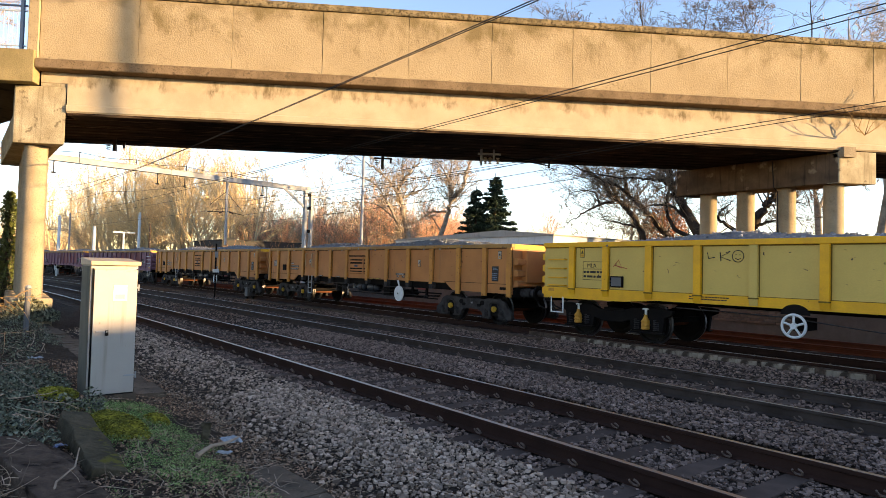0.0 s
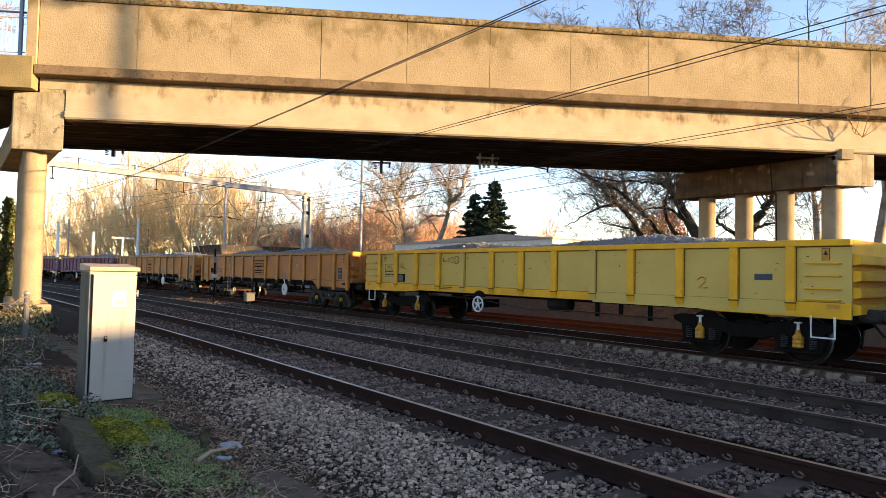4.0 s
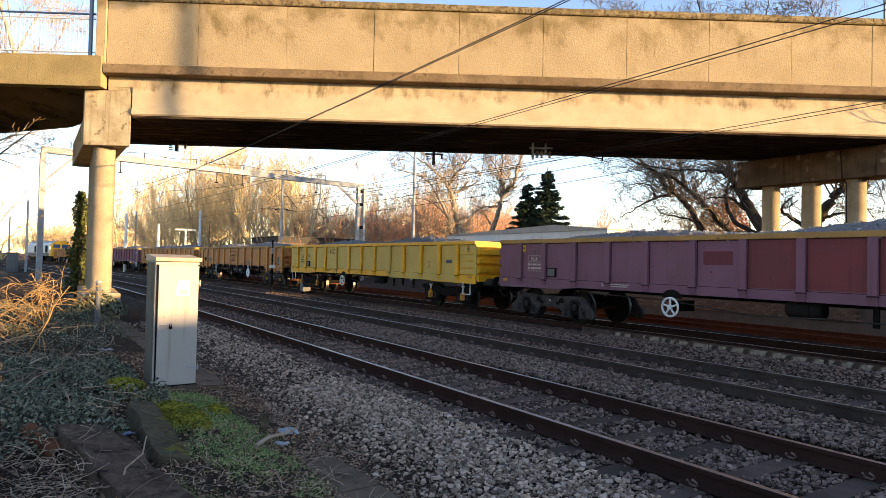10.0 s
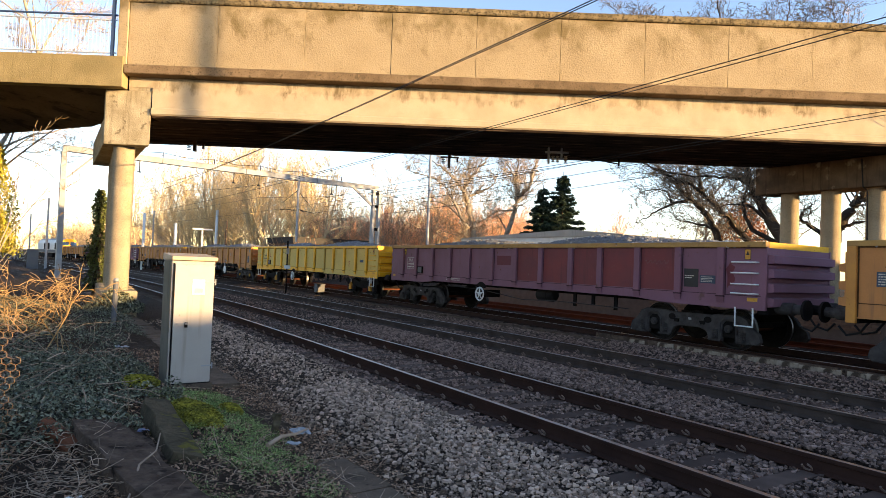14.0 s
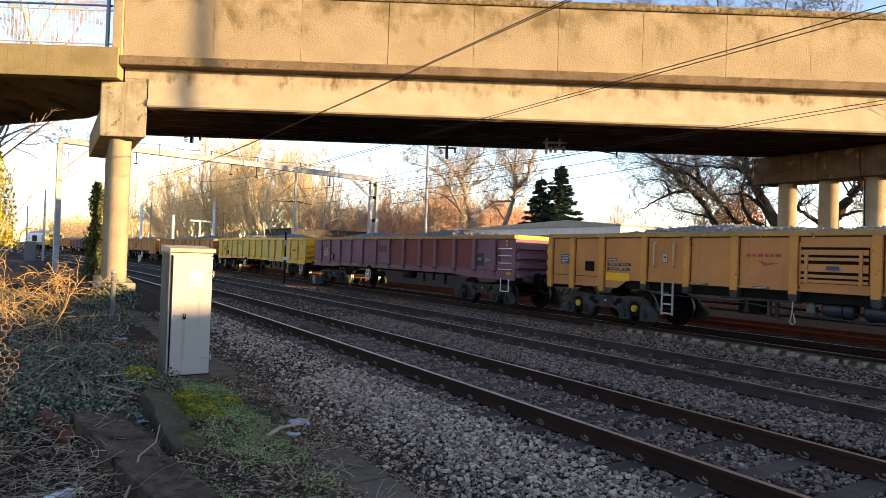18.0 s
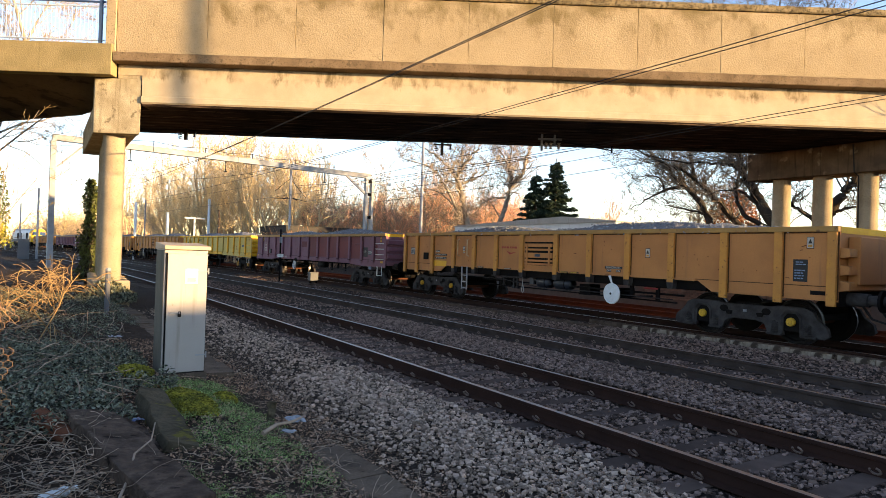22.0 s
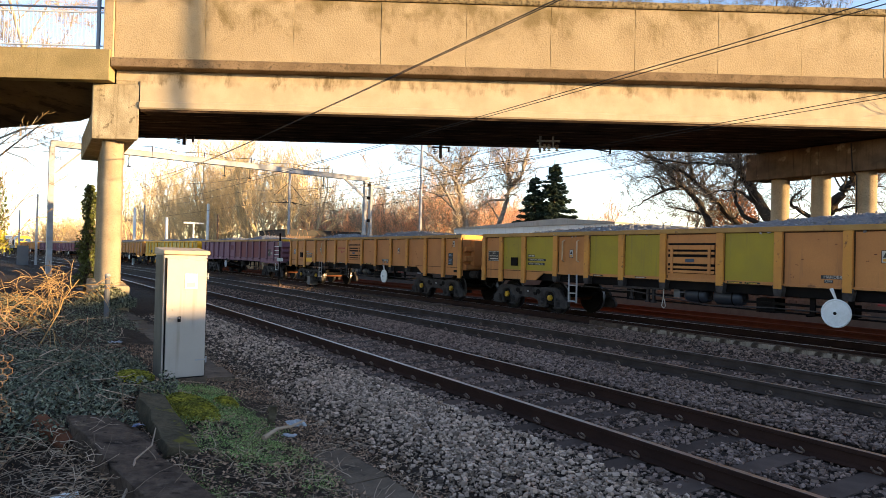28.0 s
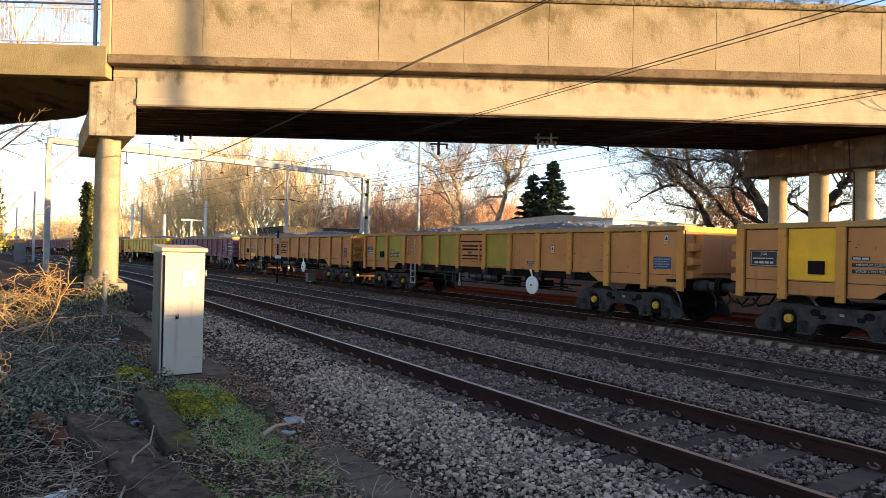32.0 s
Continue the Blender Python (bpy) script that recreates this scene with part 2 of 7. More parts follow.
RIM_TAN = material("worn ochre top rail paint", (0.40, 0.225, 0.06), 0.75, second=(0.27, 0.145, 0.05), size=2, amount=0.8, spots=(0.12, 0.07, 0.04), spot_size=6, spot_cut=0.62)
LOADSTONE = material("pale grey quarried stone", (0.25, 0.25, 0.265), 0.95, second=(0.22, 0.22, 0.23), size=5, grain=40, voronoi=22.0, bump=1.0, bump_depth=0.05)
LOADBIT = material("loose quarried stone", (0.29, 0.29, 0.305), 0.95, second=(0.19, 0.19, 0.2), size=7, island_tone=0.4, bump=0.3)
DATA_BLUE = material("dark blue data panel", (0.03, 0.05, 0.085), 0.6, bump=0.0, grain_amount=0.1)
DATA_BLACK = material("black data panel", (0.012, 0.012, 0.014), 0.6, bump=0.0, grain_amount=0.1)
LETTER = material("off-white lettering", (0.45, 0.42, 0.37), 0.7, bump=0.0, grain_amount=0.1)
# seam colours, also used to paint edge shadows by ribs and rails
SEAM_SHADE = material("grimy weld seam and edge shade", (0.085, 0.042, 0.02), 0.9, second=(0.05, 0.026, 0.014), size=3, bump=0.0)
SEAM_SHADE_YELLOW = material("grimy yellow seam and edge shade", (0.17, 0.115, 0.025), 0.9, second=(0.09, 0.06, 0.02), size=3, bump=0.0)
SEAM_SHADE_PURPLE = material("grimy maroon seam and edge shade", (0.055, 0.026, 0.034), 0.9, second=(0.035, 0.018, 0.02), size=3, bump=0.0)
CHALK = material("rubbed chalk", (0.20, 0.12, 0.12), 0.9, bump=0.0)
LETTER_BLUE = material("pale blue marking", (0.16, 0.22, 0.33), 0.7, bump=0.0, grain_amount=0.1)
LETTER_DARK = material("dark lettering", (0.03, 0.025, 0.02), 0.7, bump=0.0, grain_amount=0.1)
PATCH_RED = material("dull red patch paint", (0.125, 0.022, 0.03), 0.75, second=(0.10, 0.025, 0.035), size=3, bump=0.0)
LETTER_RED = material("faded red lettering", (0.35, 0.05, 0.03), 0.7, bump=0.0, grain_amount=0.1)
SIGN_YELLOW = material("yellow warning label", (0.65, 0.42, 0.03), 0.6, bump=0.0, grain_amount=0.1)
# both barks carry the low sun's brightness in their base colours
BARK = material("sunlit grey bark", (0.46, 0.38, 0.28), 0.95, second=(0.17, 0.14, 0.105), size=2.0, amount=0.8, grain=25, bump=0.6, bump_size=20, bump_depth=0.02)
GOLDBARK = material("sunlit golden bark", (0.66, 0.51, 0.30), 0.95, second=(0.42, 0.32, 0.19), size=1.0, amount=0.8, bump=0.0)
# mossy side colour that also holds the shade of that face
SIDE_SHADE = material("mossy shaded cabinet side", (0.13, 0.115, 0.085), 0.8, second=(0.075, 0.068, 0.045), size=2.5, amount=0.9, streak=(0.05, 0.048, 0.03), streak_cut=0.5)
DARKBARK = material("dark oak bark", (0.085, 0.066, 0.048), 0.95, second=(0.04, 0.031, 0.024), size=2.5, amount=0.8, grain=18, grain_amount=0.5, bump=1.0, bump_size=14, bump_depth=0.05)
# twig colour lifted and warmed to hold the low sunlight too
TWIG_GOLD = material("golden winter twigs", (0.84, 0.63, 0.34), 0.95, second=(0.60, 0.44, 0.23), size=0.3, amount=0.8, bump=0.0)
TWIG_RED = material("reddish birch twigs", (0.84, 0.48, 0.30), 0.95, second=(0.60, 0.34, 0.21), size=0.3, amount=0.8, bump=0.0)
TWIG_GREY = material("grey-brown twigs", (0.46, 0.36, 0.255), 0.95, second=(0.28, 0.21, 0.145), size=0.4, amount=0.8, bump=0.0)
BRUSH = material("red-brown brush stems", (0.40, 0.235, 0.14), 0.95, second=(0.26, 0.15, 0.09), size=0.4, amount=0.8, bump=0.0)
TWIG_DARK = material("dark oak twigs", (0.20, 0.15, 0.105), 0.95, second=(0.11, 0.083, 0.06), size=0.5, amount=0.8, bump=0.0)
IVY = material("dark ivy leaf", (0.082, 0.092, 0.058), 0.5, second=(0.26, 0.245, 0.165), size=9, amount=0.6, island_tone=0.9, bump=0.0, spec=0.14)
# lit copy of the ivy, with warm sunlight mixed into the leaf colour
IVY_LIT = material("sunlit olive ivy leaf", (0.11, 0.12, 0.025), 0.6, second=(0.07, 0.085, 0.02), size=6, amount=0.6, island_tone=0.5, bump=0.0)
GRASS = material("short green weeds", (0.20, 0.30, 0.09), 0.75, second=(0.30, 0.31, 0.125), size=4, amount=0.8, island_tone=0.8, bump=0.0, spec=0.1)
MOSS = material("yellow-green moss", (0.31, 0.265, 0.03), 1.0, second=(0.10, 0.105, 0.025), size=7, amount=0.95, grain=80, grain_amount=0.6, bump=1.0, bump_size=70, bump_depth=0.02, island_tone=0.6)
DRY = material("dry straw stems", (0.40, 0.255, 0.11), 0.95, second=(0.20, 0.12, 0.055), size=3, amount=0.8, island_tone=0.6, bump=0.0)
DEADWOOD = material("dead brown twig", (0.36, 0.265, 0.19), 0.95, second=(0.15, 0.105, 0.075), size=5, island_tone=0.65, bump=0.0)
LEAFLITTER = material("fallen brown leaves", (0.33, 0.205, 0.13), 0.9, second=(0.13, 0.08, 0.052), size=8, island_tone=0.75, bump=0.0)
FIR = material("dark fir needles", (0.030, 0.050, 0.034), 0.85, second=(0.055, 0.066, 0.036), size=1.0, island_tone=0.7, bump=0.0)
BUSH = material("yellow-green conifer leaves", (0.44, 0.36, 0.03), 0.7, second=(0.24, 0.22, 0.025), size=2, island_tone=0.6, bump=0.0)
BRICK = material("weathered brown brickwork", (0.24, 0.145, 0.095), 0.95, second=(0.16, 0.098, 0.066), size=3, random_tone=0.2)
MORTAR = material("dull mortar wall", (0.17, 0.12, 0.09), 0.95)
WHITEWALL = material("white painted fascia", (0.66, 0.65, 0.62), 0.7, second=(0.52, 0.50, 0.46), size=1.0, streak=(0.42, 0.38, 0.33))
ROOFGREY = material("grey felt roof", (0.075, 0.068, 0.06), 0.9, second=(0.05, 0.045, 0.04), size=1.0)
PALEROOF = material("pale felt roof", (0.40, 0.36, 0.31), 0.9, second=(0.28, 0.25, 0.215), size=0.8, streak=(0.2, 0.17, 0.14))
BLUE = material("blue railing paint", (0.035, 0.065, 0.14), 0.5, second=(0.05, 0.08, 0.15), size=5, bump=0.1)
RAILWHITE = material("pale railing bars", (0.50, 0.54, 0.60), 0.6, bump=0.0)
INSUL = material("brown porcelain insulator", (0.05, 0.028, 0.02), 0.3, bump=0.0)
LITTERMAT = material("dirty white litter", (0.36, 0.37, 0.39), 0.6, second=(0.17, 0.18, 0.20), size=26, amount=0.8, bump=0.2)
RUST = material("flaking rust", (0.16, 0.06, 0.03), 0.95, second=(0.09, 0.035, 0.02), size=6, bump=0.6, bump_size=40)
RUSSET = material("russet beech leaves", (0.36, 0.135, 0.045), 0.85, second=(0.22, 0.085, 0.03), size=2, island_tone=0.5, bump=0.0)
MOSSPOST = material("moss-stained concrete", (0.125, 0.098, 0.060), 1.0, second=(0.045, 0.038, 0.023), size=6, amount=0.9, grain=30, grain_amount=0.7, bump=1.0, bump_size=25, bump_depth=0.025, spots=(0.13, 0.115, 0.02), spot_size=5, spot_cut=0.60)
WRAPPER = material("dirty blue-white plastic", (0.30, 0.33, 0.43), 0.6, second=(0.10, 0.13, 0.26), size=18, amount=0.9)
DRYWIRE = material("rusty netting wire", (0.30, 0.17, 0.09), 0.7, metal=0.3, second=(0.18, 0.09, 0.05), size=20, bump=0.0)
FARSTEEL = material("dull grey equipment paint", (0.105, 0.105, 0.11), 0.7, second=(0.14, 0.135, 0.13), size=2)
# far crossbeam: its shade is put into the colour, along with stains
SHADEPIER = material("shaded and stained pier concrete", (0.20, 0.135, 0.085), 0.95, second=(0.08, 0.055, 0.037), size=1.3, amount=0.95, grain=40, grain_amount=0.5, bump=0.6, bump_size=30, bump_depth=0.01, streak=(0.03, 0.022, 0.017), streak_cut=0.54, spots=(0.32, 0.245, 0.16), spot_size=1.8, spot_cut=0.60)
FASCIA = material("moss-stained fascia concrete", (0.36, 0.275, 0.135), 0.95, second=(0.22, 0.17, 0.08), size=1.1, amount=0.8, grain=30, grain_amount=0.5, bump=0.8, bump_size=30, bump_depth=0.012, streak=(0.13, 0.105, 0.05), streak_cut=0.6)
STAINED = material("water-stained bearing concrete", (0.54, 0.45, 0.30), 0.92, second=(0.34, 0.27, 0.165), size=2.4, amount=0.95, grain=40, grain_amount=0.5, bump=0.8, bump_size=35, bump_depth=0.012, streak=(0.17, 0.13, 0.075), streak_cut=0.53, spots=(0.15, 0.115, 0.07), spot_size=4, spot_cut=0.60)
HANDLE = material("worn pale handle paint", (0.50, 0.36, 0.22), 0.6, second=(0.36, 0.22, 0.10), size=9, amount=0.8, bump=0.1)
RUSTRED = material("dull red lever paint", (0.30, 0.035, 0.03), 0.6, second=(0.18, 0.03, 0.025), size=9)
GLASS_BLUE = material("blue-tinted cab glass", (0.05, 0.09, 0.18), 0.1, bump=0.0, grain_amount=0.0)


# ---- mesh helpers ----
class Shape:
    """Collects points and faces of one mesh."""

    def __init__(self):
        self.v, self.f = [], []

    def add(self, pts, faces):
        k = len(self.v)
        self.v += [tuple(p) for p in pts]
        self.f += [tuple(i + k for i in q) for q in faces]
        return self

    def box(self, x0, x1, y0, y1, z0, z1):
        p = [(x, y, z) for z in (z0, z1) for y in (y0, y1) for x in (x0, x1)]
        return self.add(p, [(0, 2, 3, 1), (4, 5, 7, 6), (0, 1, 5, 4), (2, 6, 7, 3), (0, 4, 6, 2), (1, 3, 7, 5)])

    def tube(self, p, q, r, n=8, r2=None, caps=True):
        p, q = Vector(p), Vector(q)
        r2 = r if r2 is None else r2
        axis = (q - p).normalized()
        a = axis.orthogonal().normalized()
        b = axis.cross(a)
        pts = []
        for c, rad in ((p, r), (q, r2)):
            pts += [c + (a * math.cos(2 * math.pi * i / n) + b * math.sin(2 * math.pi * i / n)) * rad for i in range(n)]
        fs = [(i, (i + 1) % n, n + (i + 1) % n, n + i) for i in range(n)]
        if caps:
            fs += [tuple(range(n - 1, -1, -1)), tuple(range(n, 2 * n))]
        return self.add(pts, fs)

    def prism(self, outline, lo, hi, axis="x"):
        """An outline of (a, b) points drawn out along an axis: for x they are (y, z), for y (x, z), for z (x, y)."""
        n = len(outline)
        put = {"x": lambda a, b, c: (c, a, b), "y": lambda a, b, c: (a, c, b), "z": lambda a, b, c: (a, b, c)}[axis]
        pts = [put(a, b, lo) for a, b in outline] + [put(a, b, hi) for a, b in outline]
        fs = [(i, (i + 1) % n, n + (i + 1) % n, n + i) for i in range(n)] + [tuple(range(n - 1, -1, -1)), tuple(range(n, 2 * n))]
        return self.add(pts, fs)

    def lathe(self, profile, n=16, axis="x", at=(0, 0, 0)):
        """(radius, height) pairs turned round an axis."""
        pts, fs, m = [], [], len(profile)
        for i in range(n):
            a = 2 * math.pi * i / n
            for r, h in profile:
                c, s = r * math.cos(a), r * math.sin(a)
                p = {"x": (h, c, s), "y": (c, h, s), "z": (c, s, h)}[axis]
                pts.append((p[0] + at[0], p[1] + at[1], p[2] + at[2]))
        for i in range(n):
            for j in range(m - 1):
                a0, a1 = i * m + j, ((i + 1) % n) * m + j
                fs.append((a0, a1, a1 + 1, a0 + 1))
        return self.add(pts, fs)

    def pipe(self, pts, r, n=6, taper=1.0):
        """A bent tube through points."""
        pts = [Vector(p) for p in pts]
        rings, k = [], len(pts)
        up = Vector((0.31, 0.2, 0.93))
        for i, p in enumerate(pts):
            t = (pts[min(i + 1, k - 1)] - pts[max(i - 1, 0)]).normalized()
            a = t.cross(up)
            a = a.normalized() if a.length > 1e-4 else t.orthogonal().normalized()
            b = t.cross(a)
            rad = r * (1 + (taper - 1) * i / max(k - 1, 1))
            rings += [p + (a * math.cos(2 * math.pi * j / n) + b * math.sin(2 * math.pi * j / n)) * rad for j in range(n)]
        fs = [(i * n + j, i * n + (j + 1) % n, (i + 1) * n + (j + 1) % n, (i + 1) * n + j) for i in range(k - 1) for j in range(n)]
        fs += [tuple(range(n - 1, -1, -1)), tuple(range((k - 1) * n, k * n))]
        return self.add(rings, fs)

    def mesh(self, name, mat, smooth=False):
        me = bpy.data.meshes.new(name)
        me.from_pydata(self.v, [], self.f)
        me.materials.append(mat)
        if smooth:
            me.polygons.foreach_set("use_smooth", [True] * len(me.polygons))
        me.update()
        bm = bmesh.new()
        bm.from_mesh(me)
        bmesh.ops.recalc_face_normals(bm, faces=bm.faces)
        bm.to_mesh(me)
        bm.free()
        return me


def raw_mesh(name, verts, faces, mat, smooth=False):
    """A mesh straight from numpy arrays of points and equal-sided faces."""
    me = bpy.data.meshes.new(name)
    nv, nf, k = len(verts), len(faces), faces.shape[1]
    me.vertices.add(nv)
    me.vertices.foreach_set("co", verts.astype(np.float32).ravel())
    me.loops.add(nf * k)
    me.loops.foreach_set("vertex_index", faces.astype(np.int32).ravel())
    me.polygons.add(nf)
    me.polygons.foreach_set("loop_start", np.arange(0, nf * k, k, dtype=np.int32))
    me.polygons.foreach_set("use_smooth", np.full(nf, smooth))
    me.materials.append(mat)
    me.update(calc_edges=True)
    return me


def part(name, shape, mat, parent=None, label="", smooth=False, bevel=0.0):
    me = shape if isinstance(shape, bpy.types.Mesh) else shape.mesh(name, mat, smooth)
    ob = new(name, me)
    if parent:
        ob.parent = parent
    if label:
        ob["label"] = label
    if bevel:
        mod = ob.modifiers.new("edge", "BEVEL")
        mod.width, mod.segments, mod.limit_method = bevel, 2, "ANGLE"
    return ob


def thing(name, label, category, group="", kind="", at=None):
    ob = new(name)
    if at is not None:
        ob.matrix_basis = at
    return tagged(ob, label, category, group, kind)


def lettering(name, text, size, at, mat, parent, label=""):
    """Flat letters as a mesh, facing -x, reading along -y."""
    cu = bpy.data.curves.new(name, "FONT")
    cu.body, cu.size, cu.extrude, cu.align_x, cu.align_y = text, size, 0.001, "CENTER", "CENTER"
    ob = bpy.data.objects.new(name, cu)
    scene.collection.objects.link(ob)
    me = bpy.data.meshes.new_from_object(ob.evaluated_get(bpy.context.evaluated_depsgraph_get()))
    bpy.data.objects.remove(ob)
    me.materials.clear()
    me.materials.append(mat)
    out = new(name, me)
    out.matrix_basis = Matrix.Translation(at) @ Matrix(((0, 0, -1, 0), (-1, 0, 0, 0), (0, 1, 0, 0), (0, 0, 0, 1)))
    out.parent = parent
    if label:
        out["label"] = label
    return out


def bend(y):
    """How far the tracks have swung to the left by this distance ahead."""
    if y <= 0:
        return 0.0
    if y <= 40:
        return -0.00068 * y * y
    if y <= 62:
        d = y - 40
        return -1.088 - 0.0544 * d - 0.0011 * d * d
    far = max(0.0, y - 100)
    return -2.817 - 0.1028 * (y - 62) - (0.0012 * far * far if far < 40 else 1.92 + 0.096 * (far - 40))


def heading(y):
    return math.degrees(math.atan2(-(bend(y + 0.5) - bend(y - 0.5)), 1.0))


def hill(n, k=1.0):
    return noise.noise(Vector(n) * k)


# ---- ground, ballast, tracks ----
def ground_height(x, y):
    xr = x - bend(min(y, 200))
    z = -0.30
    if xr < 2.9:                       # bank on the near side of the line
        s = min(max((2.9 - xr) / 1.6, 0), 1)
        z = -0.30 + 0.28 * s * s * (3 - 2 * s)
    if xr < 1.3:
        z += 0.06 * min((1.3 - xr), 2) + 0.05 * hill((x, y, 3.1), 0.8)
    if -0.9 < x < 0.5 and 3.6 < y < 6.3:      # hollow beside the old timbers
        z -= 0.22 * math.sin(math.pi * (x + 0.9) / 1.4) ** 2 * math.sin(math.pi * (y - 3.6) / 2.7)
    if xr < -2:
        z += 0.25 * min(-2 - xr, 6)
    if xr > 22:
        z += 0.1 * min(xr - 22, 4)
    return z


def ground_sheet():
    xs = [-2500, -800, -300, -120, -60, -30, -18, -12, -9] + [-8 + 0.25 * i for i in range(0, 48)] + [4, 6, 9, 12, 15, 18, 20, 21.5, 23, 25, 28, 35, 50, 90, 200, 600, 2500]
    ys = [-2500, -600, -200, -80, -40, -20, -10, -5] + [-2 + 0.3 * i for i in range(0, 80)] + [22 + 2 * i for i in range(0, 60)] + [150, 180, 230, 320, 500, 900, 2500]
    sh = Shape()
    pts = [(x, y, ground_height(x, y) + (0.03 * hill((x, y, 0), 2.3) if -9 < x < 5 and -3 < y < 22 else 0)) for y in ys for x in xs]
    n = len(xs)
    fs = [(j * n + i, j * n + i + 1, (j + 1) * n + i + 1, (j + 1) * n + i) for j in range(len(ys) - 1) for i in range(n - 1)]
    sh.add(pts, fs)
    tagged(part("ground", sh, SOIL, smooth=True), "dark leaf-strewn soil beside the railway", "ground", kind="structure")


def ballast_height(xr, y):
    """Top of the stone bed across the line, measured from the rail heads."""
    if xr < 4.15:
        return -0.17 - 0.13 * max(0, (4.15 - xr)) / 1.55 * 1.0
    for c in TRACKS:
        if abs(xr - c) < 1.25:
            return -0.178
    if 6.7 < xr < 8.0:
        return -0.10 + 0.02 * hill((xr, y, 1), 1.5)
    if 10.4 < xr < 12.4:
        return -0.12
    return -0.16


TRACKS = (5.43, 9.23, 13.98, 17.7)


def ballast_bed():
    cols = [2.45, 2.75, 3.1, 3.5, 3.9, 4.15, 4.2, 5.4, 6.65, 6.8, 7.1, 7.5, 7.9, 8.0, 9.2, 10.45, 10.6, 11.5, 12.2, 12.45, 12.75, 14, 15.2, 15.4, 16.4, 17.7, 18.9, 19.6, 21.0]
    ys = [-30, -15, -6] + [-3 + 0.5 * i for i in range(0, 70)] + [32 + 2 * i for i in range(0, 30)] + [95, 105, 120, 140, 170, 210, 260]
    pts = [(x + bend(y), y, ballast_height(x, y) + (-0.2 if x in (2.45, 21.0) else 0.012 * hill((x, y, 0), 3.0))) for y in ys for x in cols]
    n = len(cols)
    fs = [(j * n + i, j * n + i + 1, (j + 1) * n + i + 1, (j + 1) * n + i) for j in range(len(ys) - 1) for i in range(n - 1)]
    tagged(part("ballast_bed", Shape().add(pts, fs), BALLAST, smooth=True), "bed of grey-brown railway ballast under the tracks", "ballast", kind="structure")


def rail_mesh(xc, y_far, head):
    """A flat-bottomed rail swept along the line; head is the running surface alone."""
    if head:
        outline = [(-0.033, -0.004), (-0.028, 0.0015), (0.028, 0.0015), (0.033, -0.004)]
    else:
        outline = [(-0.07, -0.16), (0.07, -0.16), (0.07, -0.148), (0.012, -0.13), (0.01, -0.045), (0.036, -0.035), (0.036, -0.004),
                   (0.03, 0.0), (-0.03, 0.0), (-0.036, -0.004), (-0.036, -0.035), (-0.01, -0.045), (-0.012, -0.13), (-0.07, -0.148)]
    ys = [-25, -10] + [float(i) for i in range(0, 40)] + [40 + 4 * i for i in range(0, int((y_far - 40) / 4))]
    n, pts, fs = len(outline), [], []
    for y in ys:
        h = radians(heading(y))
        pts += [(xc + bend(y) + a * math.cos(h), y + a * math.sin(h), b) for a, b in outline]
    for j in range(len(ys) - 1):
        fs += [(j * n + i, j * n + (i + 1) % n, (j + 1) * n + (i + 1) % n, (j + 1) * n + i) for i in range(n)]
    return Shape().add(pts, fs)


def sleeper_mesh():
    w = 0.13
    sh = Shape().prism([(-w, -0.36), (w, -0.36), (w * 0.82, -0.165), (-w * 0.82, -0.165)], -1.25, 1.25, "x")
    return sh.mesh("sleeper", SLEEPER)


def clip_mesh():
    pts = [(0.088 + 0.026 * math.cos(a), 0.044 * math.sin(a), -0.112 + 0.032 * math.cos(a)) for a in [0.3 + 0.48 * i for i in range(0, 11)]]
    return Shape().pipe(pts, 0.0105, 5).mesh("rail_clip", CLIP)


def railway_track(xc, label, worn, side_mat, sleepers_from, sleepers_to, clips=0, far=250):
    tr = thing("railway_track", label, "railway track", "parallel railway tracks")
    for side in (-0.7525, 0.7525):
        rail = part("rail", rail_mesh(xc + side, far, False), side_mat, tr)
        if worn:
            part("running_surface", rail_mesh(xc + side, far, True), RAILTOP, rail, "polished steel running surface")
    me, cm = sleeper_mesh(), clip_mesh()
    rnd = random.Random(int(xc * 10))
    k = 0
    y = sleepers_from
    while y < sleepers_to:
        ob = part("sleeper", me, None, tr)
        ob.matrix_basis = pose(xc + bend(y) + rnd.uniform(-0.02, 0.02), y, rnd.uniform(-0.008, 0.004), 0, 0, heading(y) + rnd.uniform(-0.5, 0.5))
        if y < clips:
            for side in (-0.7525, 0.7525):
                for turn in (0, 180):
                    cl = part("rail_clip", cm, None, tr)
                    cl.matrix_basis = pose(xc + bend(y) + side, y, 0, 0, 0, turn)
        y += 0.66
        k += 1
    return tr


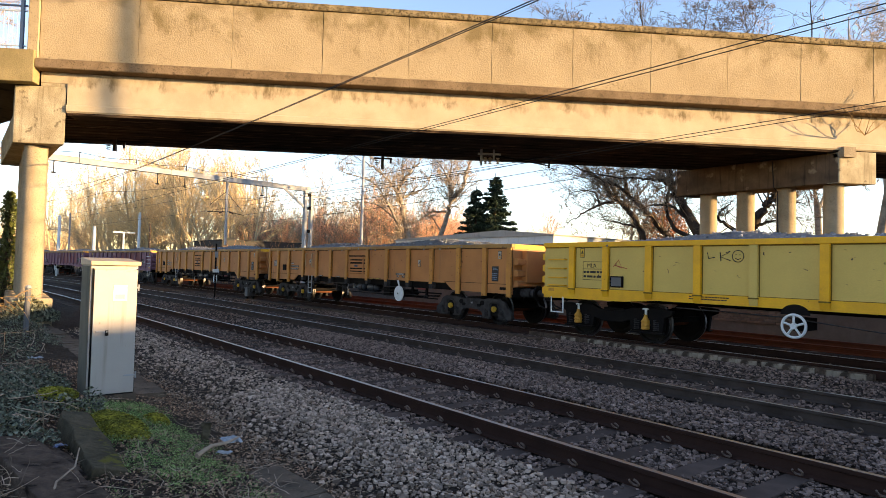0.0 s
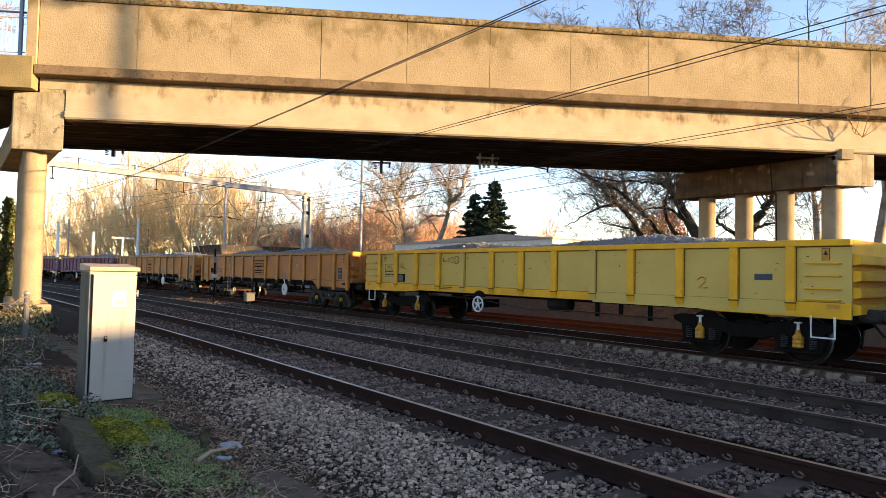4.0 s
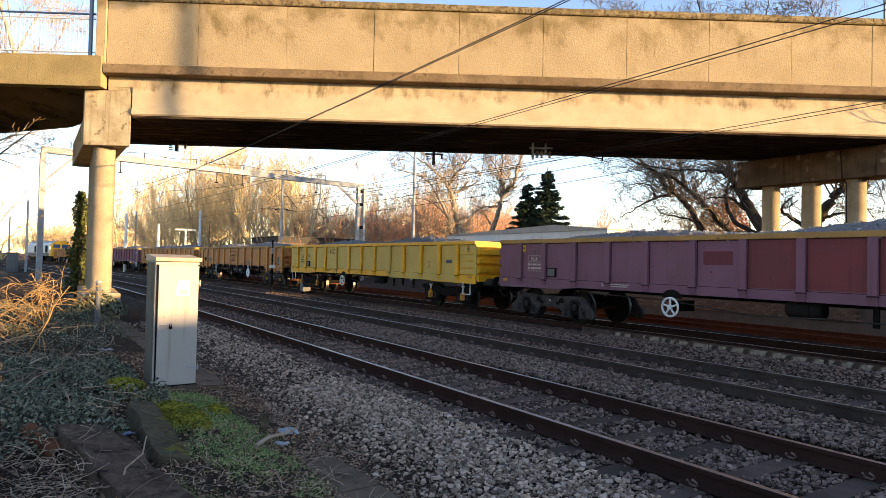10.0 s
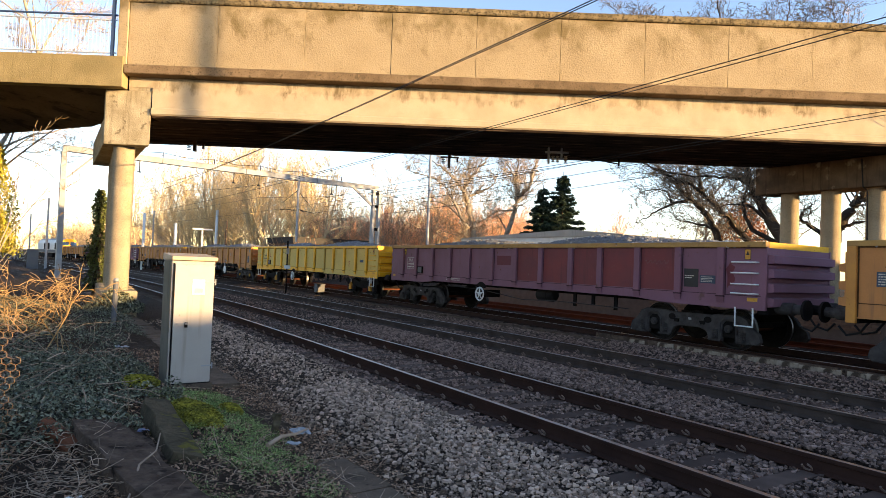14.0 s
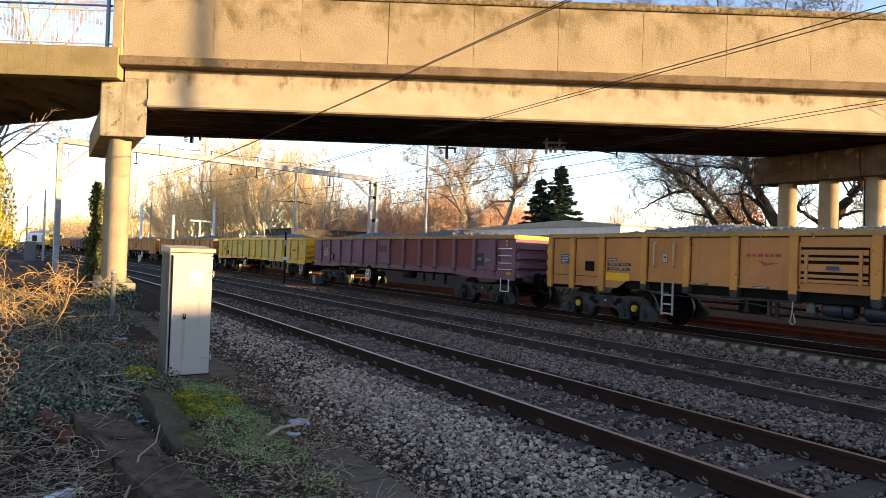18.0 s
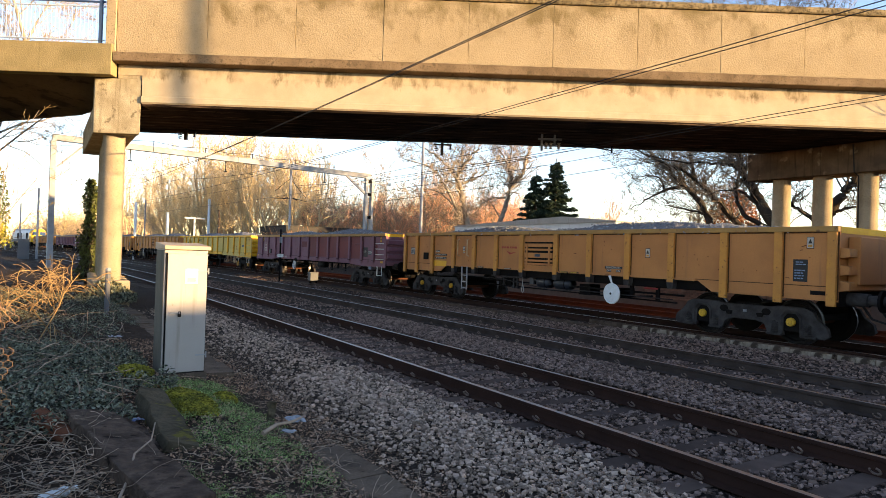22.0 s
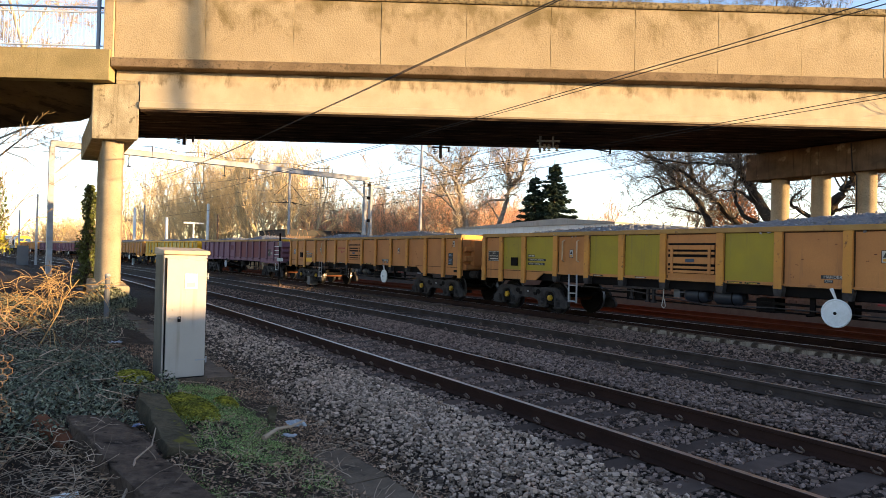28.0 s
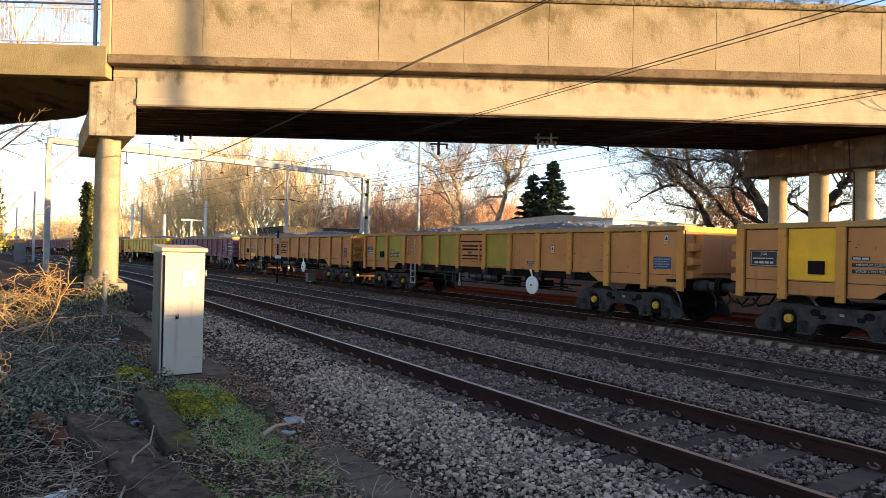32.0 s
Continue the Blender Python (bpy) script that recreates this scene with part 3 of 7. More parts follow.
def track_edging():
    row = thing("baulk_edging", "dark timber baulk with lime-streaked facing boards beside the rail", "edging")
    rnd = random.Random(5)
    for k in range(4):
        a, b = 4.2 + 2.1 * k, 6.28 + 2.1 * k
        part("baulk", Shape().prism([(x + bend(b), z) for x, z in ((12.99, -0.3), (13.15, -0.3), (13.15, -0.055), (12.99, -0.045))], a, b, "y"), TIMBER, row, bevel=0.01)
    meshes = [(w, Shape().prism([(-0.028, -0.34), (0.0, -0.34), (0.0, -0.055), (-0.02, -0.06), (-0.028, -0.075)], -w, w, "y").mesh("facing_board", LIMED)) for w in (0.16, 0.24, 0.33, 0.45)]
    y = 4.3
    while y < 11.4:
        w, me = rnd.choice(meshes)
        ob = part("facing_board", me, None, row)
        ob.matrix_basis = pose(12.985 + bend(y) + rnd.uniform(-0.005, 0.0), y + w, rnd.uniform(-0.025, -0.005), 0, rnd.uniform(-2, 1), rnd.uniform(-0.5, 0.5))
        y += 2 * w + rnd.choice((0.008, 0.01, 0.012, 0.1, 0.2))
    edge = thing("timber_edging", "long dark weathered timber edging along the track", "edging")
    for i in range(8):
        y0 = 11.2 + i * 3.6
        pts = [(12.0 + bend(y0 + 1.8) - 0.014 * (y0 - 11.2) + a, b) for a, b in ((-0.12, -0.3), (0.12, -0.3), (0.12, -0.055), (-0.12, -0.065))]
        part("plank", Shape().prism(pts, y0, y0 + 3.57, "y"), TIMBER, edge, bevel=0.01)


def cable_trough():
    tr = thing("cable_trough", "line of weathered concrete cable trough lids half buried in litter", "cable trough")
    rnd = random.Random(9)
    me = Shape().box(-0.2, 0.2, -0.44, 0.44, -0.06, 0.0).mesh("lid", SLAB)
    y = 2.2
    while y < 32:
        if not 5.6 < y < 8.8:
            ob = part("lid", me, None, tr)
            ob.matrix_basis = pose(2.22 + bend(y) + rnd.uniform(-0.03, 0.03), y, -0.125 + rnd.uniform(-0.03, 0.02), rnd.uniform(-2, 2), rnd.uniform(-4, 3), rnd.uniform(-3, 3))
        y += 0.905


ground_sheet()
ballast_bed()
railway_track(TRACKS[0], "railway track with polished rails on grey concrete sleepers", True, RAIL, 0.58, 75, clips=17)
railway_track(TRACKS[1], "railway track with polished rails and clips in dark ballast", True, RAILGREY, 0.22, 70, clips=14)
railway_track(TRACKS[2], "railway track with dull rails under the stone train", True, RAIL, 1.12, 62)
railway_track(TRACKS[3], "red-rusted railway track behind the stone train", False, RUSTED, 6.0, 50, far=120)
track_edging()
cable_trough()

# ---- bridge ----
BR = pose(1.70, 20.26, 0, 0, 0, -31.8)     # x along the deck, y away from the camera


def road_bridge():
    br = thing("road_bridge", "sunlit concrete road bridge with aggregate parapet panels over the tracks", "bridge", at=BR)
    L0, L1 = 0.72, 42.0
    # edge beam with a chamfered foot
    # foot split off in the shade colour, below the pale beam face
    part("beam_foot", Shape().prism([(0.004, 5.618), (0.05, 5.56), (0.75, 5.56), (0.75, 5.618)], L0, L1, "x"), SOFFIT, br, "underside of the edge beam, darkened for its shade")
    part("edge_beam", Shape().prism([(0.0, 5.62), (0.75, 5.62), (0.75, 6.42), (0.0, 6.42)], L0, L1, "x"), CONCRETE, br, "pale smooth beam face with drip stains")
    part("beam_lip", Shape().prism([(-0.035, 5.66), (0.0, 5.625), (0.0, 5.84), (-0.035, 5.81)], L0, L1, "x"), CONCRETE, br)
    # far beam also takes the shade colour
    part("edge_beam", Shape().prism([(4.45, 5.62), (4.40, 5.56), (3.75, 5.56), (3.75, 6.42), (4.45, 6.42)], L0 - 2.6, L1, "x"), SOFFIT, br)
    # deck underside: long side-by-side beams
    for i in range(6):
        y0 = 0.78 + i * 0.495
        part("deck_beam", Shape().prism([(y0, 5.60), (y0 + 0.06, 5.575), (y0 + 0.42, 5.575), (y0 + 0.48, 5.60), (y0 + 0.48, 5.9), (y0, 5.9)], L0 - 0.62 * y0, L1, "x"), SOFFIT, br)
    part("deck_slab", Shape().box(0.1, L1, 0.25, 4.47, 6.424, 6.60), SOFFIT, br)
    part("deck_fascia", Shape().box(0.02, L1, 0.03, 0.249, 6.424, 6.706), CONCRETE, br)
    part("bearing_shelf", Shape().box(0.02, L0 - 0.01, 0.04, 0.7, 6.325, 6.42), STAINED, br)
    # projecting ledge
    part("ledge", Shape().prism([(-0.32, 6.75), (-0.30, 6.73), (0.24, 6.71), (0.24, 6.99), (-0.30, 6.99), (-0.32, 6.97)], 0.03, L1, "x"), LEDGE, br)
    part("ledge", Shape().box(0.03, L1, 4.48, 4.75, 6.6, 6.99), LEDGE, br)
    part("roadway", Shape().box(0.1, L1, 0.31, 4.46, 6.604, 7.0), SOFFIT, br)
    # parapet panels, each with its own coping length
    joints = [0.06, 2.60, 5.08, 7.56, 9.98, 12.39, 14.8, 17.19, 19.6, 21.97, 24.36] + [24.36 + 2.4 * i for i in range(1, 8)]
    rnd = random.Random(3)
    for i in range(len(joints) - 1):
        a, b = joints[i] + 0.006, joints[i + 1] - 0.006
        d = rnd.uniform(-0.008, 0.008)
        part("parapet_panel", Shape().box(a, b, -0.20 + d, -0.06, 6.994, 8.80), AGGREGATE, br)
        part("parapet_panel", Shape().box(a, b, 4.5, 4.64, 6.994, 8.80), AGGREGATE, br)
        c0, c1 = a - 0.003, b + 0.003
        n, rings = 14, []
        for k in range(n + 1):           # chipped lower edge
            u = c0 + (c1 - c0) * k / n
            lo = 8.835 + max(0, rnd.gauss(-0.012, 0.02))
            rings += [(u, -0.27, lo), (u, -0.25, 8.805), (u, 0.0, 8.805), (u, 0.0, 9.0), (u, -0.26, 8.985 + rnd.uniform(-0.006, 0.006))]
        sh = Shape().add(rings, [(5 * k + j, 5 * k + (j + 1) % 5, 5 * k + 5 + (j + 1) % 5, 5 * k + 5 + j) for k in range(n) for j in range(5)]
                         + [(4, 3, 2, 1, 0), tuple(5 * n + j for j in range(5))])
        part("coping_stone", sh, COPING, br)
        part("coping_stone", Shape().box(c0, c1, 4.42, 4.7, 8.805, 9.0), COPING, br)
    part("parapet_core", Shape().box(0.06, L1, -0.058, -0.022, 6.994, 8.80), LEDGE, br)
    # end pier of the parapet
    part("end_post", Shape().box(-0.23, 0.045, -0.26, 0.02, 6.994, 9.25), AGGREGATE, br, bevel=0.015)
    # wire supports under the deck
    for x0, y0, drop in ((0.62, 3.5, 0.30), (9.35, 4.25, 0.42)):
        sh = Shape().box(x0 - 0.05, x0 + 0.05, y0 - 0.05, y0 + 0.05, 5.5 - drop, 5.575).box(x0 - 0.3, x0 + 0.34, y0 - 0.03, y0 + 0.03, 5.44, 5.5)
        sh.box(x0 + 0.26, x0 + 0.32, y0 - 0.03, y0 + 0.03, 5.30, 5.44)
        for q in range(3):
            sh.lathe([(0.0, -0.02), (0.07, -0.01), (0.07, 0.01), (0.0, 0.02)], 8, "z", (x0 - 0.2, y0, 5.26 + 0.06 * q))
        tagged(part("wire_support", sh, INSUL), "dark overhead wire support bracket fixed under the bridge", "bracket").matrix_basis = BR
    x0, y0 = 12.75, 2.3
    ws = thing("wire_support", "galvanised wire support with insulators fixed under the bridge", "bracket", at=BR)
    part("frame", Shape().box(x0 - 0.22, x0 - 0.16, y0 - 0.05, y0 + 0.05, 5.05, 5.575).box(x0 + 0.2, x0 + 0.25, y0 - 0.05, y0 + 0.05, 5.2, 5.575)
         .box(x0 - 0.3, x0 + 0.45, y0 - 0.04, y0 + 0.04, 5.40, 5.46).box(x0 - 0.22, x0 + 0.3, y0 - 0.04, y0 + 0.04, 5.20, 5.25), STEEL, ws)
    for dx in (-0.05, 0.1, 0.36):
        ins = Shape()
        for q in range(4):
            ins.lathe([(0.02, -0.025), (0.06, -0.005), (0.06, 0.01), (0.02, 0.025)], 10, "z", (x0 + dx, y0, 5.13 + 0.055 * q))
        part("insulator", ins, LID_PAINT, ws, "pale ribbed insulator")
    part("arm", Shape().tube((x0 + 0.3, y0, 5.4), (x0 + 2.2, y0 + 0.4, 5.2), 0.022, 6).tube((x0 + 2.2, y0 + 0.4, 5.35), (x0 + 2.2, y0 + 0.4, 5.12), 0.03, 6), DARK, ws)
    return br


def approach_span():
    """Lower side span that runs on to the left of the pier."""
    sp = thing("approach_span", "shaded concrete approach span with a lit fascia beam", "bridge span", at=BR)
    part("fascia_beam", Shape().box(-26, 0.0, -0.34, 0.0, 6.33, 7.20), FASCIA, sp, bevel=0.02)
    edge = [((-26, 0.004, 6.335), (-26, 13.5, 5.6)), ((-6.2, 0.004, 6.335), (-6.2, 4.5, 5.8)), ((-2.6, 0.004, 6.335), (-2.6, 2.9, 5.8)), ((-0.62, 0.004, 6.335), (-1.7, 2.2, 5.85))]
    pts = [p for pair in edge for p in pair] + [(p[0], p[1], 6.44) for pair in edge for p in pair]
    fs = [(2 * i, 2 * i + 1, 2 * i + 3, 2 * i + 2) for i in range(3)] + [(8 + 2 * i, 10 + 2 * i, 11 + 2 * i, 9 + 2 * i) for i in range(3)]
    fs += [(2 * i + 1, 9 + 2 * i, 11 + 2 * i, 3 + 2 * i) for i in range(3)] + [(2 * i, 2 * i + 2, 10 + 2 * i, 8 + 2 * i) for i in range(3)] + [(6, 7, 15, 14), (0, 8, 9, 1)]
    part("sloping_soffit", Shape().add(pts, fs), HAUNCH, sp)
    part("deck_slab", Shape().box(-26, -0.05, 0.0, 4.4, 6.45, 7.1), SOFFIT, sp)
    rl = thing("bridge_railing", "blue steel railing with pale upright bars on the bridge approach", "railing", at=BR)
    for z in (7.33, 8.28, 8.42):
        part("rail_bar", Shape().tube((-26, -0.16, z), (-0.3, -0.16, z), 0.022 if z < 8.4 else 0.03, 8), RAILWHITE if z < 8.3 else BLUE, rl)
    me = Shape().tube((0, 0, 7.33), (0, 0, 8.28), 0.011, 6, caps=False).mesh("upright_bar", RAILWHITE)
    for i in range(150):
        ob = part("upright_bar", me, None, rl)
        ob.matrix_basis = pose(-0.55 - 0.115 * i, -0.16, 0)
    pm = Shape().box(-0.045, 0.045, -0.03, 0.03, 7.2, 8.9).mesh("railing_post", BLUE)
    for i in range(7):
        ob = part("railing_post", pm, None, rl)
        ob.matrix_basis = pose(-0.42 - 4.2 * i, -0.16, 0)
    # second railing on the far edge
    for z in (7.33, 8.42):
        part("rail_bar", Shape().tube((-26, 4.2, z), (-0.3, 4.2, z), 0.025, 8), RAILWHITE, rl)


def bridge_pier(x0, x1, y_front, y_back, z_top, cols, xc, label, lit, skew=0.527 / 0.85, drift=0.0):
    pier = thing("bridge_pier", label, "bridge pier", "bridge piers")
    s = skew * (x1 - x0)
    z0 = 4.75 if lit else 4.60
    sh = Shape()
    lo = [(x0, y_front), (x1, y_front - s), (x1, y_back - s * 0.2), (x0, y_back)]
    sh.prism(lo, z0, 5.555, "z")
    # the pier turned from the sun gets the shade-darkened concrete
    part("crossbeam", sh, STAINED if lit else SHADEPIER, pier, bevel=0.03)
    w = 0.9
    nb = [(x0 + 0.003, y_front - 0.02), (x1 + 0.02, y_front - s - 0.02), (x1 + 0.02, y_front - s + 0.35), (x0 + 0.003, y_front + 0.35)]
    part("beam_end_block", Shape().prism(nb, z0 - 0.004, z_top, "z"), STAINED, pier, bevel=0.02)
    if not lit:
        part("bearing_block", Shape().prism([(x0, y_front - 0.15), (x0 + 0.35, y_front - 0.36), (x0 + 0.35, y_front - 0.05), (x0, y_front + 0.15)], 5.4, 5.72, "z"), PIERMAT, pier)
    if not lit:
        part("cable", Shape().pipe([(x0 - 0.02, 9.95, 5.5), (x0 - 0.02, 9.9, 4.62), (xc - 0.33, 9.86, 4.5), (xc - 0.33, 9.82, 2.0), (xc - 0.33, 9.8, 0.5)], 0.02, 6), BLACK, pier, "black cable clipped down the column")
    x_row = xc
    for y in cols:
        xc = x_row + drift * (y - cols[0])
        gz = ground_height(xc, y) - 0.3
        col = part("column", Shape().lathe([(0.305, gz), (0.30, 0.6), (0.292, z0 - 0.1), (0.295, z0)], 28, "z", (xc, y, 0)), PIERMAT, pier, smooth=True)
        part("plinth", Shape().prism([(xc - 0.5, y - 0.5), (xc + 0.5, y - 0.5), (xc + 0.5, y + 0.5), (xc - 0.5, y + 0.5)], gz, 0.55, "z"), PIERMAT, pier, bevel=0.05)
    return pier


road_bridge()
approach_span()
bridge_pier(1.17, 2.28, 20.62, 26.0, 6.32, (20.82, 22.25, 23.68, 25.1), 1.74, "sunlit concrete pier with round columns and ivy at its foot", True, drift=0.045)
bridge_pier(21.6, 22.65, 7.95, 13.5, 5.6, (8.27, 9.72, 11.1, 12.49), 22.1, "concrete pier with four round columns beyond the train", False)

# ---- train ----
TRAVEL = [(0, 0), (1, 2.3), (2, 4.54), (3, 6.77), (3.5, 7.85), (5.5, 12.1), (6, 13.18), (7, 15.37), (8, 17.5), (9, 19.55), (10, 21.62), (11, 23.61), (12, 25.64),
          (13, 27.62), (14, 29.66), (14.5, 30.68), (16.5, 34.72), (17, 35.75), (18, 37.77), (19, 39.83), (20, 41.87), (21, 43.89), (22, 45.92), (23, 47.96),
          (24, 50.0), (25, 52.07), (26.5, 55.14), (28, 58.2), (29, 60.28), (30, 62.39), (31, 64.52), (32, 66.65)]


def travelled(t):
    return float(np.interp(t, [a for a, _ in TRAVEL], [b for _, b in TRAVEL]))


WHEELS = []
TRAIN = []
TOP = 2.39
HALF = 8.12


def wheel_shape(s):
    sh = Shape()
    for s in (s,):
        sh.lathe([(0.07, s * 0.64), (0.10, s * 0.66), (0.36, s * 0.70), (0.40, s * 0.68), (0.49, s * 0.685), (0.49, s * 0.715), (0.46, s * 0.725), (0.455, s * 0.82),
                  (0.40, s * 0.82), (0.38, s * 0.77), (0.13, s * 0.75), (0.10, s * 0.80), (0.0, s * 0.80)], 28, "x")
    return sh


def axle_shape():
    return Shape().tube((-0.64, 0, 0), (0.64, 0, 0), 0.075, 12)


WHEEL_MESH = {s: wheel_shape(s).mesh("wheel", WHEELSTEEL, smooth=False) for s in (-1, 1)}
for me_ in WHEEL_MESH.values():
    me_.materials.append(RIMSTEEL)
    for pl in me_.polygons:
        if 0.452 < math.hypot(pl.center.y, pl.center.z) < 0.50 and abs(pl.center.x) > 0.69:
            pl.material_index = 1
AXLE_MESH = axle_shape().mesh("axle", RUST, True)


def spring_shape(y, z):
    pts = [(0.06 * math.cos(a * 0.9), y + 0.06 * math.sin(a * 0.9), z + 0.0062 * a) for a in range(0, 40)]
    return Shape().pipe(pts, 0.015, 5)


def side_frame(style):
    """Outline (along, up) of a cast bogie side frame, then its openings as dark pads."""
    if style == "open":
        half = [(0.26, 0.42), (0.44, 0.36), (0.52, 0.17), (0.83, 0.17), (0.85, 0.55), (0.92, 0.63), (1.08, 0.63), (1.15, 0.55), (1.17, 0.17),
                (1.66, 0.17), (1.74, 0.24), (1.70, 0.40), (1.52, 0.54), (1.42, 0.70), (1.26, 0.77), (0.70, 0.77), (0.55, 0.74)]
        o = half + [(-a, b) for a, b in reversed(half)]
    else:
        half = [(0.30, 0.44), (0.52, 0.52), (0.58, 0.28), (1.42, 0.28), (1.46, 0.62), (1.64, 0.70), (1.66, 0.80), (1.45, 0.84), (0.60, 0.82), (0.30, 0.72)]
        o = half + [(-a, b) for a, b in reversed(half)]
    return o


def bogie(parent, y, style, cap=None):
    bg = part("bogie", Shape().box(-0.95, 0.95, y - 0.3, y + 0.3, 0.45, 0.78).box(-0.9, 0.9, y - 1.35, y - 1.25, 0.5, 0.62).box(-0.9, 0.9, y + 1.25, y + 1.35, 0.5, 0.62).box(-0.1, 0.1, y - 1.3, y + 1.3, 0.5, 0.6), DARK, parent)
    for s in (-1, 1):
        o = [(y + a, b) for a, b in side_frame(style)]
        part("side_frame", Shape().prism(o, s * 0.93, s * 1.05, "x"), BOGIE if style == "open" else DARK, bg, bevel=0.015)
        if style == "open":
            for q in (-1, 1):       # windows and pads of the casting
                part("window_recess", Shape().prism([(y + q * 0.48 + 0.10 * math.cos(k * math.pi / 6), 0.62 + 0.075 * math.sin(k * math.pi / 6)) for k in range(12)], s * 1.048, s * 1.054, "x"), DARK, bg)
                part("axle_box", Shape().box(min(s * 0.9, s * 1.02), max(s * 0.9, s * 1.02), y + q * 1.0 - 0.17, y + q * 1.0 + 0.17, 0.26, 0.64), DARK, bg, bevel=0.02)
            for q in (-1, 1):
                part("casting_rib", Shape().pipe([(s * 1.055, y + q * 0.80, 0.36), (s * 1.055, y + q * 0.80, 0.58), (s * 1.055, y + q * 0.89, 0.68), (s * 1.055, y + q * 1.11, 0.68), (s * 1.055, y + q * 1.20, 0.58), (s * 1.055, y + q * 1.20, 0.36)], 0.022, 6), BOGIE, bg)
                for yy in (0.68, 1.36):
                    part("spring_ledge", Shape().box(min(s * 1.05, s * 1.10), max(s * 1.05, s * 1.10), y + q * yy - 0.15, y + q * yy + 0.15, 0.17, 0.21), BOGIE, bg)
                part("friction_wedge", Shape().prism([(y + q * 0.30, 0.50), (y + q * 0.40, 0.50), (y + q * 0.44, 0.60), (y + q * 0.27, 0.58)], s * 1.045, s * 1.075, "x"), DARK, bg)
            part("maker_plate", Shape().box(s * 1.05 - 0.008, s * 1.05 + 0.012, y - 0.05, y + 0.03, 0.58, 0.63), STEEL, bg)
        for q in (-1, 1):
            ya = y + q * 1.0
            if style == "open":
                part("axle_cap", Shape().lathe([(0.0, s * 1.10), (0.03, s * 1.10), (0.032, s * 1.115), (0.05, s * 1.115), (0.052, s * 1.10), (0.078, s * 1.098), (0.088, s * 1.085), (0.09, s * 1.03)], 18, "x", (0, ya, 0.46)), cap or YELLOW_CAP, bg, "round axle end cap")
                part("spring", spring_shape(y + q * 1.34, 0.21), BOGIE, bg).location = (s * 1.06, 0, 0)
                part("spring", spring_shape(y + q * 0.68, 0.21), BOGIE, bg).location = (s * 1.06, 0, 0)
            else:
                part("damper", Shape().lathe([(0.0, 0.33), (0.085, 0.335), (0.105, 0.36), (0.092, 0.40), (0.105, 0.44), (0.092, 0.48), (0.104, 0.53), (0.07, 0.58), (0.045, 0.62), (0.04, 0.68), (0.0, 0.68)], 14, "z", (s * 1.09, ya, 0)), ORANGE_CAP, bg, "orange suspension damper", smooth=False)
                part("damper_cap", Shape().tube((s * 1.08, ya, 0.68), (s * 1.08, ya, 0.82), 0.03, 8).box(s * 1.08 - 0.05, s * 1.08 + 0.05, ya - 0.06, ya + 0.06, 0.80, 0.83), WHITE, bg, "white damper head")
                part("spring", spring_shape(y + q * 1.26, 0.32), BOGIE, bg).location = (s * 1.06, 0, 0)
                part("spring", spring_shape(y + q * 0.74, 0.32), BOGIE, bg).location = (s * 1.06, 0, 0)
                part("bottom_plate", Shape().box(s * 1.02 - 0.09, s * 1.02 + 0.09, ya - 0.44, ya + 0.44, 0.24, 0.28), DARK, bg, bevel=0.01)
    return bg


def hand_wheel(parent, y, z, style):
    if style == "disc":
        hw = part("brake_wheel", Shape().lathe([(0.0, -1.42), (0.05, -1.42), (0.05, -1.40), (0.235, -1.39), (0.248, -1.40), (0.268, -1.39), (0.268, -1.36), (0.0, -1.36)], 36, "x", (0, y, z)), WHITE, parent, "white solid brake wheel")
        part("wheel_hub", Shape().tube((-1.43, y, z), (-1.41, y, z), 0.03, 10), DARK, hw)
    else:
        sh = Shape()
        n = 30
        ring = [(-1.39, y + 0.215 * math.cos(2 * math.pi * i / n), z + 0.215 * math.sin(2 * math.pi * i / n)) for i in range(n + 1)]
        sh.pipe(ring, 0.025, 8)
        for k in range(5):
            a = 2 * math.pi * k / 5 + 0.3
            sh.tube((-1.39, y, z), (-1.39, y + 0.21 * math.cos(a), z + 0.21 * math.sin(a)), 0.022, 6)
        sh.tube((-1.43, y, z), (-1.36, y, z), 0.06, 10)
        hw = part("brake_wheel", sh, WHITE, parent, "white spoked brake wheel")
    part("brake_shaft", Shape().tube((-1.36, y, z), (-0.5, y, z), 0.03, 8).box(-1.2, -0.6, y - 0.1, y + 0.1, z - 0.1, z + 0.14), DARK, parent)


